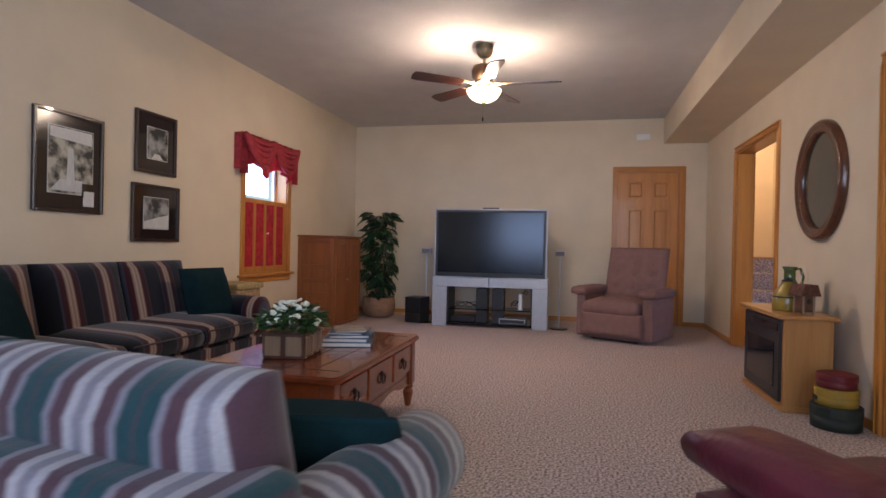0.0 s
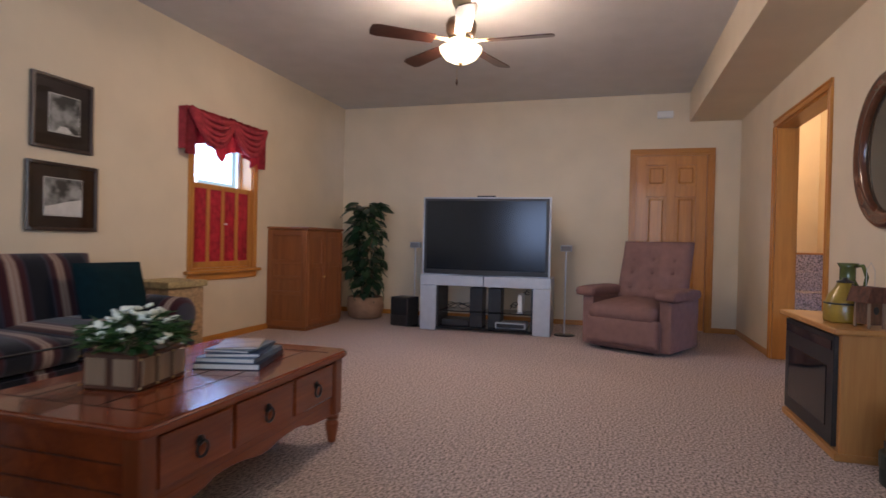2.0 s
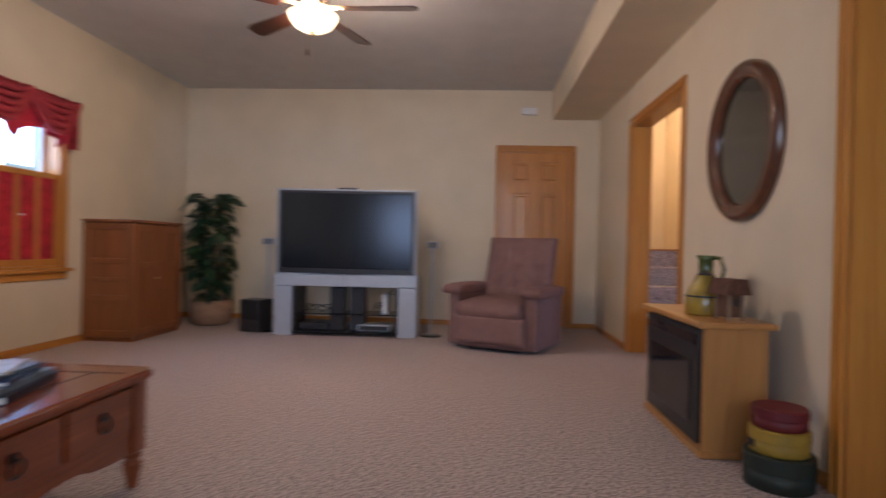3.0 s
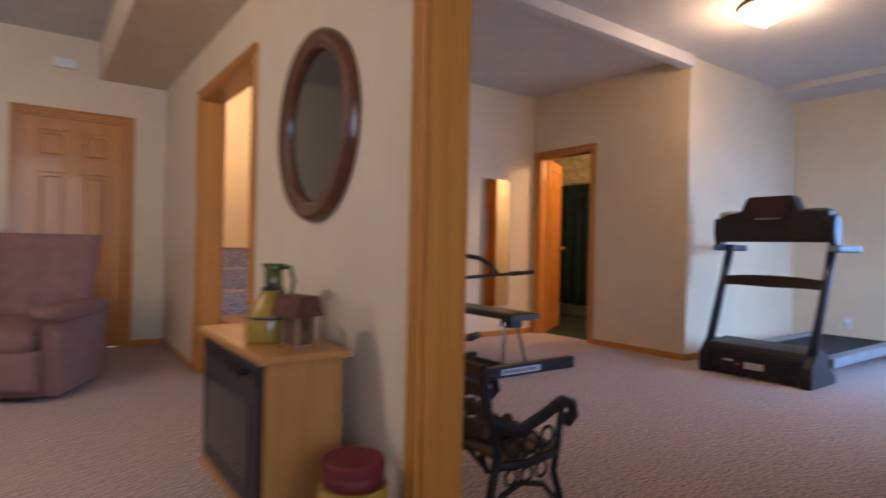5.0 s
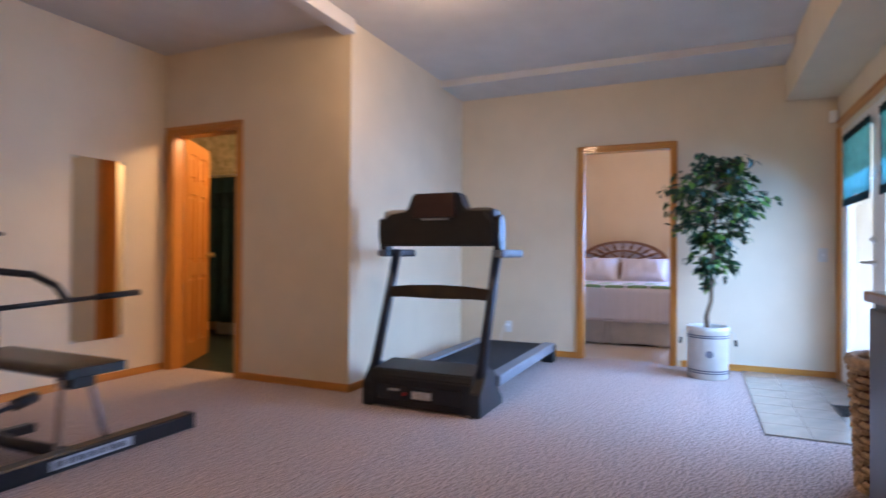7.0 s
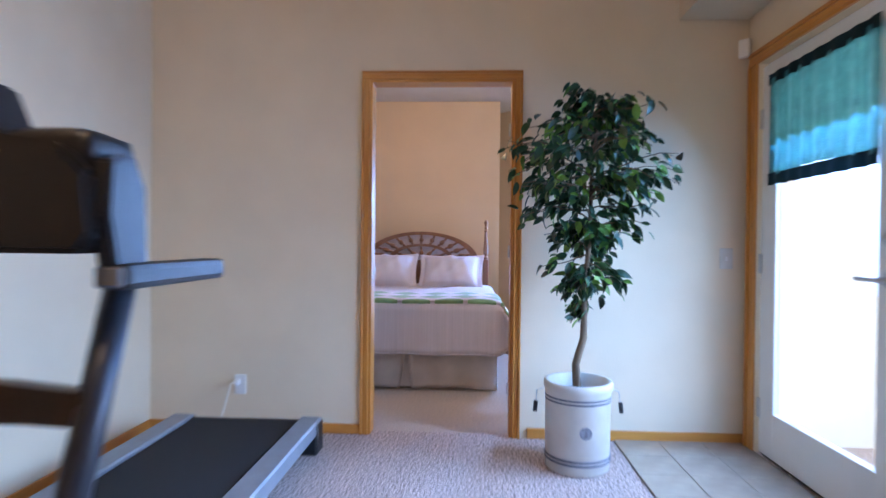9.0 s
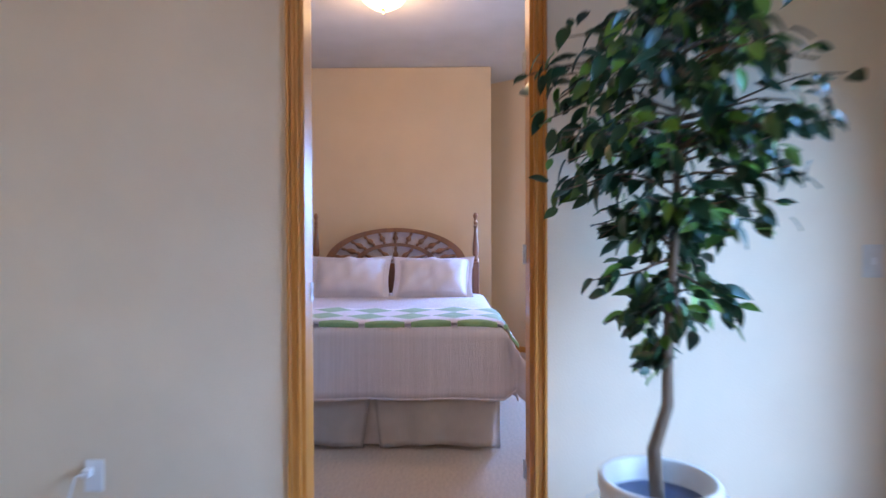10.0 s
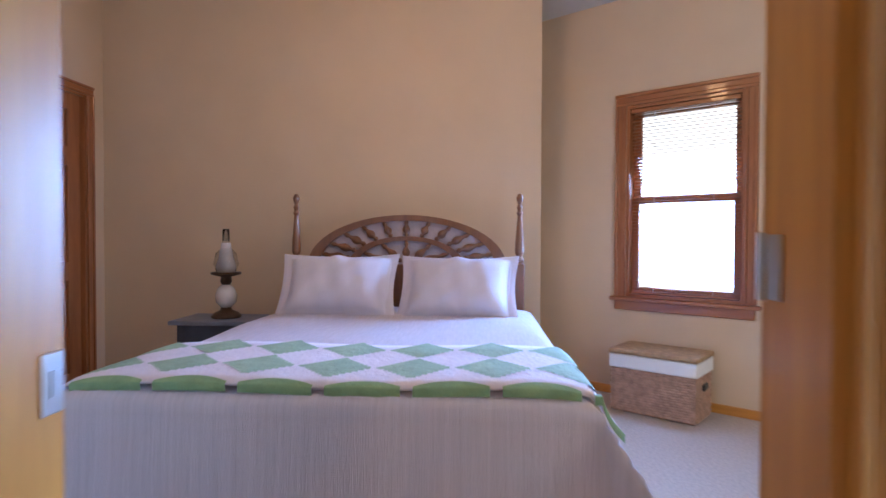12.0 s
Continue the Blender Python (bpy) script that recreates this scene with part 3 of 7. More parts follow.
for i in range(54):
    s = new("slat", slm)
    s.parent, s.location = blind, (0, -0.032, 0.70 + 0.0215 * i)
part("bottom_rail", box(-0.40, -0.045, 0.683, 0.27, -0.02, 0.695, 0.002), M_OAK_X, blind)
for x in (-0.25, 0.12):
    part("cord", tube([(x, -0.030, 0.69), (x, -0.030, 1.86)], 0.0015, 5), M_WHITE, blind)

# bright outdoors
for nm, m, ww, hh in (("backdrop_patio", pose(6.7, -1.6, 1.8, 90, 0, 0), 12, 5), ("backdrop_patio_side", pose(7.96, -0.29, 1.7, 90, 0, 90), 2.6, 4.2), ("backdrop_west", pose(-6.5, 5.3, 1.6, 90, 0, -90), 8, 5), ("backdrop_bay", DIAG @ pose(0, -3.0, 1.4, 90, 0, 0), 6, 5)):
    b = bmesh.new()
    bmesh.ops.create_grid(b, x_segments=1, y_segments=1, size=0.5)
    bmesh.ops.scale(b, vec=(ww, hh, 1), verts=b.verts)
    structure(nm, b, M_BAY if nm == "backdrop_bay" else M_OUT, "bright daylight outdoors", "backdrop").matrix_world = m
M_GROUND = material("ground_soil", (0.22, 0.24, 0.16), 0.95, vary=0.2, scale=2, bump=0.4, bump_scale=20)
# added white sheet: its colour imitates the overexposed daylight beside the patio
structure("siding_patio", box(GE - 0.014, BS - 0.15, -0.2, GE - 0.002, GS - 0.092, 2.9), M_WHITE, "white sheet added over the outside wall beside the patio for the overexposed view", "wall")
structure("ground", box(-300, -300, -0.5, 300, 300, -0.21), M_GROUND, "grass and soil around the house", "ground")
structure("patio", box(4.5, -1.5, -0.21, 8.6, GS - 0.09, -0.03), material("concrete", (0.62, 0.62, 0.60), 0.9, vary=0.1, bump=0.2), "pale concrete patio", "pavement")
rail = thing("deck_railing", "white deck railing outside the patio doors", "railing", pose(0, -0.9, -0.03))
part("rail", box(4.6, -0.03, 0.88, 8.5, 0.03, 0.94, 0.004), M_WHITE, rail)
for i in range(30):
    part("baluster", box(4.68 + i * 0.13, -0.015, 0.0, 4.71 + i * 0.13, 0.015, 0.88), M_WHITE, rail)

# stairs off the hall
st = tagged(new("staircase"), "carpeted staircase with oak edged platform", "stairs", kind="structure")
pb = box(GW + 0.002, 6.06, 0, 3.56, GN - 0.002, 0.24)
part("platform", pb, M_CARPET, st, "carpeted platform face")
part("platform_edge", box(GW + 0.002, 6.04, 0.24, 3.58, GN - 0.002, 0.305, 0.004), M_OAK_X, st, "oak edge board")
part("platform_band", box(GW + 0.002, 6.03, 0.305, 3.59, GN - 0.002, 0.345, 0.004), M_WHITE, st, "white painted band")
part("platform_top", box(GW + 0.002, 6.01, 0.345, 3.61, GN - 0.002, 0.385, 0.008), M_OAK_X, st, "oak platform top")
for i in range(3):
    y0, z = GN + 0.1 + 0.25 * i, 0.385 + 0.178 * (i + 1)
    part("step", box(GW + 0.002, y0, 0, 3.048, 8.745 if i == 2 else y0 + 0.252, z, 0.012, seg=2), M_CARPET, st)
part("landing_edge", box(GW + 0.002, GN + 0.585, 0.905, 3.048, GN + 0.62, 0.925, 0.004), M_OAK_X, st, "oak landing edge")
hr = thing("handrail", "oak handrail stub on a bracket by the stairs", "handrail", pose(0, 0, 0))
part("rail", tube([(2.99, 7.3, 1.55), (2.99, 7.75, 1.78)], 0.022, 10), M_OAK_Y, hr, smooth=True)
part("bracket", tube([(3.048, 7.5, 1.60), (2.99, 7.5, 1.64)], 0.008, 8), M_BRASS, hr)

# ---- living room things ----
NAVY, BURG, TAN, CREAM, GREYB = (0.006, 0.006, 0.011), (0.055, 0.011, 0.014), (0.28, 0.16, 0.11), (0.46, 0.35, 0.28), (0.05, 0.048, 0.07)
M_SOFA = stripes("sofa_stripe", [(0.0, NAVY), (0.20, NAVY), (0.22, GREYB), (0.25, GREYB), (0.27, BURG), (0.38, BURG), (0.40, TAN), (0.45, CREAM), (0.50, TAN), (0.54, CREAM), (0.58, TAN), (0.60, BURG), (0.72, BURG), (0.74, GREYB), (0.77, NAVY), (1.0, NAVY)], 0.265, 0)
M_SOFA_Y = stripes("sofa_stripe_across", [(0.0, NAVY), (0.20, NAVY), (0.22, GREYB), (0.25, GREYB), (0.27, BURG), (0.38, BURG), (0.40, TAN), (0.45, CREAM), (0.50, TAN), (0.54, CREAM), (0.58, TAN), (0.60, BURG), (0.72, BURG), (0.74, GREYB), (0.77, NAVY), (1.0, NAVY)], 0.24, 1)
TEALC, WHITEC, MAUVE, PALE = (0.008, 0.046, 0.056), (0.38, 0.35, 0.36), (0.075, 0.034, 0.046), (0.20, 0.18, 0.21)
LOVE_STOPS = [(0.0, MAUVE), (0.02, TEALC), (0.04, TEALC), (0.14, TEALC), (0.16, PALE), (0.21, PALE), (0.23, MAUVE), (0.345, MAUVE), (0.37, WHITEC), (0.44, WHITEC), (0.46, PALE), (0.54, PALE), (0.56, WHITEC),
              (0.63, WHITEC), (0.655, MAUVE), (0.77, MAUVE), (0.79, PALE), (0.84, PALE), (0.86, TEALC), (0.98, TEALC), (1.0, MAUVE)]
M_LOVE = stripes("loveseat_stripe", LOVE_STOPS, 0.266, 0)
M_LOVE_Y = stripes("loveseat_stripe_across", LOVE_STOPS, 0.24, 1)
M_GREEN_CLOTH = material("dark_green_cloth", (0.005, 0.022, 0.027), 0.95, vary=0.15, scale=18, bump=0.4, bump_scale=220, spec=0.15)


def sofa(name, label, W, m, cloth, arm_cloth, seats, back_h=0.79, arm_h=0.57, wide=0.0):
    """A rolled-arm sofa; its front looks along local -y."""
    s = thing(name, label, "sofa", m)
    aw = 0.25
    part("base", box(-W / 2 + 0.04, -0.40, 0.04, W / 2 - 0.04, 0.42, 0.30, 0.02, seg=2), cloth, s)
    part("skirt", box(-W / 2 + 0.03, -0.415, 0.012, W / 2 - 0.03, -0.402, 0.28, 0.004), cloth, s)
    part("back_frame", box(-W / 2 + 0.06, 0.22, 0.30, W / 2 - 0.06, 0.44, back_h - 0.11, 0.05, seg=3), cloth, s, smooth=True)
    for sx in (-1, 1):
        x = sx * (W / 2 - aw / 2)
        bm = box(x - 0.085, -0.40, 0.05, x + 0.085, 0.40, arm_h - 0.10, 0.02, seg=2)
        pr = [(0.0, -0.425), (0.08, -0.42), (0.118, -0.40), (0.125, -0.2), (0.125, 0.25), (0.11, 0.40), (0, 0.41)]
        lathe(pr, 20, bm, pose(x, 0, arm_h - 0.125, -90, 0, 0))
        part("arm", bm, arm_cloth, s, smooth=True)
    n, inner = seats, W - 2 * aw
    for i in range(n):
        cx = -inner / 2 + inner * (i + 0.5) / n
        sm = cushion(inner / n - 0.006, 0.66, 0.17, 0.35, 7, None, pose(cx, -0.12, 0.375, 2, 0, 0))
        part("seat_cushion", sm, cloth, s, smooth=True)
        bw = (inner + wide) / n
        bk = cushion(bw - 0.004, 0.52, 0.24 if wide else 0.22, 0.45, 9, None, pose(bw * (i + 0.5 - n / 2), 0.20, back_h - 0.22, 76, 0, 0))
        part("back_cushion", bk, cloth, s, smooth=True)
        wl = tube([(cx - inner / n / 2 + 0.03, -0.445, 0.40), (cx + inner / n / 2 - 0.03, -0.445, 0.40)], 0.006, 6)
        part("piping", wl, M_BLACK, s)
    return s


def throw_pillow(label, m, size=0.44):
    p = thing("throw_pillow", label, "pillow", m)
    part("cover", cushion(size, size, 0.17, 0.85, 9), M_GREEN_CLOTH, p, smooth=True)
    r = size / 2 * 0.93
    part("seam", tube([(-r, -r, 0), (r, -r, 0), (r, r, 0), (-r, r, 0)], 0.007, 6, closed=True), M_GREEN_CLOTH, p)
    return p


sofa("sofa", "dark navy, burgundy and tan striped three-seat sofa", 2.36, pose(-2.35, 2.69, 0, 0, 0, 90), M_SOFA, M_SOFA_Y, 3)
throw_pillow("dark green throw pillow on the striped sofa", pose(-2.26, 3.52, 0.575, 72, 0, 80), 0.42)
throw_pillow("dark green throw pillow at the sofa arm", pose(-2.23, 1.92, 0.585, 70, 0, 115), 0.46)
sofa("loveseat", "teal, white and mauve striped loveseat seen from behind", 1.72, pose(-0.82, 1.10, 0, 0, 0, 171), M_LOVE, M_LOVE_Y, 2, back_h=0.71, arm_h=0.53, wide=0.25)
throw_pillow("dark green throw pillow on the striped loveseat", pose(-0.25, 1.20, 0.455, 38, 0, 190), 0.42)

M_CHERRY = wood("cherry_wood", (0.29, 0.060, 0.014), (0.13, 0.023, 0.007), rough=0.22, grain=10, coat=0.5, axis=1)
M_CHERRY_Z = wood("cherry_wood_upright", (0.26, 0.062, 0.016), (0.12, 0.024, 0.008), rough=0.28, grain=10, coat=0.4)
M_IRON = material("dark_iron", (0.03, 0.026, 0.024), 0.45, 0.8, vary=0.2, scale=30, bump=0.2)


def rounded_top(x0, x1, y0, y1, z0, z1, cut, bm=None):
    """A table top with clipped, curved corners and a swelling edge."""
    own = bmesh.new()
    pts = []
    for cx, cy, a0 in ((x1 - cut, y1 - cut, 0), (x0 + cut, y1 - cut, 90), (x0 + cut, y0 + cut, 180), (x1 - cut, y0 + cut, 270)):
        for q in range(5):
            a = radians(a0 + 22.5 * q)
            pts.append((cx + cut * math.cos(a), cy + cut * math.sin(a)))
    vs = [own.verts.new((x, y, z0)) for x, y in pts]
    f = own.faces.new(vs)
    r = bmesh.ops.extrude_face_region(own, geom=[f])
    for v in r["geom"]:
        if isinstance(v, bmesh.types.BMVert):
            v.co.z = z1
    bmesh.ops.recalc_face_normals(own, faces=own.faces)
    rim = [e for e in own.edges if abs(e.verts[0].co.z - e.verts[1].co.z) < 1e-5]
    bmesh.ops.bevel(own, geom=rim, offset=0.010, segments=3, affect="EDGES")
    return joined(bm, own)


ct = thing("coffee_table", "reddish cherry coffee table with three drawers on turned feet", "table", pose(-0.925, 2.62, 0) @ Matrix.Diagonal((1, 1, 0.955, 1)))
L, D = 0.625, 0.365
part("tabletop", rounded_top(-D, D, -L, L, 0.415, 0.45, 0.05), M_CHERRY, ct)
gr = bmesh.new()
for x in (-0.20, -0.07, 0.07, 0.20):
    box(x - 0.0015, -L + 0.13, 0.4502, x + 0.0015, L - 0.13, 0.4512, bm=gr)
for y in (-L + 0.13, L - 0.13):
    box(-D + 0.05, y - 0.0015, 0.4502, D - 0.05, y + 0.0015, 0.4512, bm=gr)
part("plank_groove", gr, M_IRON, ct)
for sx in (-1, 1):
    for sy in (-1, 1):
        lg = box(-0.032, -0.032, 0.14, 0.032, 0.032, 0.415, 0.006)
        lathe([(0.012, 0.0), (0.018, 0.005), (0.022, 0.03), (0.030, 0.075), (0.032, 0.095), (0.022, 0.112), (0.030, 0.12), (0.030, 0.133), (0.024, 0.14)], 16, lg)
        part("leg", moved(lg, pose(sx * (D - 0.06), sy * (L - 0.06), 0)), M_CHERRY_Z, ct)
for sy in (-1, 1):
    y = sy * (L - 0.06)
    part("end_panel", box(-D + 0.09, y - 0.012, 0.16, D - 0.09, y + 0.012, 0.415, 0.003), M_CHERRY, ct)
    for z in (0.235, 0.32):
        part("plank_groove", box(-D + 0.09, y + sy * 0.0125 - 0.001, z, D - 0.09, y + sy * 0.0125 + 0.001, z + 0.003), M_IRON, ct)
part("back_panel", box(-D + 0.05, -L + 0.09, 0.20, -D + 0.07, L - 0.09, 0.415, 0.003), M_CHERRY, ct)
part("front_rail", box(D - 0.068, -L + 0.09, 0.20, D - 0.048, L - 0.09, 0.415, 0.002), M_CHERRY, ct)
ap = [(-L + 0.09, 0.205), (-L + 0.09, 0.14)]
for q in range(21):
    u = q / 20
    ap.append((-L + 0.09 + u * 2 * (L - 0.09), 0.175 - 0.035 * abs(math.cos(2 * math.pi * u)) ** 0.6 * (1 if abs(u - 0.5) > 0.25 else -0.2) - 0.03 * math.exp(-((u - 0.5) / 0.1) ** 2)))
ap += [(L - 0.09, 0.14), (L - 0.09, 0.205)]
part("scalloped_apron", moved(prism(ap, -0.01, 0.01), pose(D - 0.056, 0, 0, 0, 0, 90)), M_CHERRY, ct)
for i, (a, b) in enumerate(((-0.52, -0.20), (-0.18, 0.18), (0.20, 0.52))):
    dr = part("drawer_front", box(D - 0.05, a, 0.235, D - 0.034, b, 0.395, 0.006, seg=2), M_CHERRY, ct)
    c = (a + b) / 2
    rg = lathe([(0.017, 0), (0.017, 0.004), (0.008, 0.008), (0, 0.009)], 14, None, pose(D - 0.034, c, 0.33, 0, 90, 0))
    tube([(D - 0.022, c + 0.024 * math.sin(q * math.pi / 8), 0.305 + 0.026 * math.cos(q * math.pi / 8)) for q in range(16)], 0.004, 6, rg, closed=True)
    part("ring_pull", rg, M_IRON, dr, "dark iron ring pull", smooth=True)


def leaf_mesh(name, length, width, mat, bend=0.25):
    """One pointed leaf along +x with a folded midrib."""
    bm = bmesh.new()
    n, rows = 5, []
    for i in range(n + 1):
        u = i / n
        w = width / 2 * math.sin(math.pi * min(1, u * 0.94 + 0.06)) ** 0.8 * (1 - 0.25 * u)
        x, z = length * u, -bend * length * u * u
        rows.append([bm.verts.new((x, -w, z + 0.12 * width)), bm.verts.new((x, 0, z)), bm.verts.new((x, w, z + 0.12 * width))])
    for a, b in zip(rows, rows[1:]):
        for k in (0, 1):
            bm.faces.new((a[k], b[k], b[k + 1], a[k + 1]))
    me = mesh_of(name, bm)
    me.materials.append(mat)
    for p in me.polygons:
        p.use_smooth = True
    return me


def leaf_material(name, dark, light, rough=0.35):
    m = bpy.data.materials.new(name)
    m.use_nodes = True
    n, l = m.node_tree.nodes, m.node_tree.links
    b = n["Principled BSDF"]
    b.inputs["Roughness"].default_value = rough
    info, isl, add, ramp = n.new("ShaderNodeObjectInfo"), n.new("ShaderNodeNewGeometry"), n.new("ShaderNodeMath"), n.new("ShaderNodeValToRGB")
    add.operation = "ADD"
    l.new(info.outputs["Random"], add.inputs[0])
    l.new(isl.outputs["Random Per Island"], add.inputs[1])
    fr = n.new("ShaderNodeMath")
    fr.operation = "FRACT"
    l.new(add.outputs[0], fr.inputs[0])
    l.new(fr.outputs[0], ramp.inputs["Fac"])
    e = ramp.color_ramp.elements
    e[0].color, e[1].color = (*dark, 1), (*light, 1)
    e[0].position, e[1].position = 0.70, 1.0
    l.new(ramp.outputs["Color"], b.inputs["Base Color"])
    return m


M_FICUS = leaf_material("ficus_leaf", (0.010, 0.048, 0.020), (0.17, 0.36, 0.05))
M_DARKLEAF = leaf_material("glossy_dark_leaf", (0.010, 0.035, 0.014), (0.05, 0.11, 0.04), 0.3)
M_HERB = leaf_material("small_leaf", (0.03, 0.08, 0.02), (0.10, 0.18, 0.05), 0.5)
M_PETAL = material("white_petal", (0.80, 0.80, 0.66), 0.7, vary=0.05)
M_BARK = material("grey_bark", (0.22, 0.16, 0.11), 0.9, vary=0.25, scale=30, bump=0.5, bump_scale=60, stretch=(1, 1, 0.3))
M_WICKER = material("wicker", (0.58, 0.38, 0.20), 0.7, vary=0.25, scale=40, bump=0.6, bump_scale=120)


def scatter(me, poses, name, parent, label=""):
    """One joined mesh of many copies of a leaf."""
    bm = bmesh.new()
    for m in poses:
        n0 = len(bm.verts)
        bm.from_mesh(me)
        bm.verts.ensure_lookup_table()
        for v in bm.verts[n0:]:
            v.co = m @ v.co
    ob = part(name, bm, me.materials[0], parent, label, smooth=True)
    return tagged(ob, kind="stuff")


def turn_to(p, d, s=1.0, spin=0.0):
    q = Vector(d).to_track_quat("X", "Z").to_matrix().to_4x4()
    return Matrix.Translation(p) @ q @ pose(0, 0, 0, spin, 0, 0) @ Matrix.Diagonal((s, s, s, 1))


rng = random.Random(7)
fb = thing("flower_basket", "white flowers in a square wooden slat basket on the coffee table", "flower basket", pose(-0.975, 2.40, 0.431, 0, 0, 8))
M_DKWOOD = wood("dark_basket_wood", (0.12, 0.05, 0.025), (0.05, 0.02, 0.012), grain=20)
M_PALEWOOD = wood("pale_basket_slat", (0.30, 0.20, 0.12), (0.18, 0.11, 0.065), grain=20)
part("box", box(-0.10, -0.13, 0.0, 0.10, 0.13, 0.12, 0.004), M_DKWOOD, fb)
for sx in (-1, 1):
    for y in (-0.083, 0.0, 0.083):
        part("slat", box(sx * 0.104 - 0.004, y - 0.033, 0.015, sx * 0.104 + 0.004, y + 0.033, 0.105, 0.003), M_PALEWOOD, fb)
for sy in (-1, 1):
    for x in (-0.05, 0.05):
        part("slat", box(x - 0.038, sy * 0.134 - 0.004, 0.015, x + 0.038, sy * 0.134 + 0.004, 0.105, 0.003), M_PALEWOOD, fb)
st_ = bmesh.new()
for x, y in ((-0.108, -0.042), (-0.108, 0.042), (0.108, -0.042), (0.108, 0.042), (0.108, 0.13), (-0.108, 0.13), (0.108, -0.13), (-0.108, -0.13)):
    for z in (0.012, 0.106):
        lathe([(0.005, 0), (0.004, 0.004), (0, 0.005)], 8, st_, pose(x, y, z, 0, 90 if x > 0 else -90, 0))
part("stud", st_, M_BRASS, fb)
hl = leaf_mesh("leaf_small", 0.045, 0.022, M_HERB)
ps = []
for i in range(520):
    a, r, h = rng.uniform(0, 6.28), rng.random() ** 0.5, rng.uniform(0.0, 1)
    p = Vector((0.14 * r * math.cos(a), 0.17 * r * math.sin(a), 0.12 + 0.11 * h * (1 - 0.5 * r * r) + 0.01))
    ps.append(turn_to(p, (math.cos(a) + rng.uniform(-0.6, 0.6), math.sin(a) + rng.uniform(-0.6, 0.6), rng.uniform(-0.2, 0.8)), rng.uniform(0.7, 1.3), rng.uniform(-40, 40)))
scatter(hl, ps, "foliage", fb, "small green leaves")
pet = bmesh.new()
for k in range(5):
    lathe([(0.001, 0), (0.011, 0.006), (0.014, 0.016), (0.006, 0.02), (0, 0.018)], 8, pet, pose(0.010 * math.cos(k * 1.257), 0.010 * math.sin(k * 1.257), 0, 20 * math.cos(k * 1.257), 20 * math.sin(k * 1.257), 0))
fm = mesh_of("blossom", pet)
fm.materials.append(M_PETAL)
for i in range(46):
    a, r = rng.uniform(0, 6.28), rng.random() ** 0.5
    f = new("blossom", fm)
    f.parent = fb
    f.location = (0.145 * r * math.cos(a), 0.175 * r * math.sin(a), 0.245 - 0.085 * r * r + rng.uniform(-0.02, 0.02))
    f.rotation_euler = (rng.uniform(-0.7, 0.7), rng.uniform(-0.7, 0.7), 0)
    f.scale = (0.68, 0.68, 0.68)

M_PAGE = material("paper", (0.75, 0.72, 0.66), 0.8, vary=0.06, scale=60)
covers = [(0.012, 0.018, 0.05), (0.16, 0.24, 0.34), (0.02, 0.05, 0.13), (0.10, 0.16, 0.24), (0.46, 0.36, 0.28)]
z = 0.4315
for i, c in enumerate(covers):
    h, w2, l2 = (0.022, 0.018, 0.014, 0.010, 0.008)[i], 0.13 - 0.012 * i, 0.17 - 0.015 * i
    bk = thing("book" if i < 3 else "magazine", "large hardback book in a stack on the coffee table" if i < 3 else "glossy magazine on top of the book stack", "book" if i < 3 else "magazine", pose(-0.855, 2.82, z, 0, 0, 17 + (0, -4, 5, -8, 10)[i]), group="stack of books")
    mc = material("cover_%d" % i, c, 0.3, vary=0.25, scale=14)
    part("cover", box(-w2, -l2, 0, w2, l2, 0.002), mc, bk)
    part("page_block", box(-w2 + 0.003, -l2 + 0.003, 0.002, w2 - 0.004, l2 - 0.003, h - 0.002), M_PAGE, bk)
    part("cover", box(-w2, -l2, h - 0.002, w2, l2, h), mc, bk)
    part("spine", box(w2 - 0.004, -l2, 0.002, w2, l2, h - 0.002), mc, bk)
    z += h + 0.0008

# mauve recliner
M_MAUVE = material("mauve_velour", (0.25, 0.14, 0.122), 0.95, vary=0.08, scale=14, bump=0.3, bump_scale=150, spec=0.15)


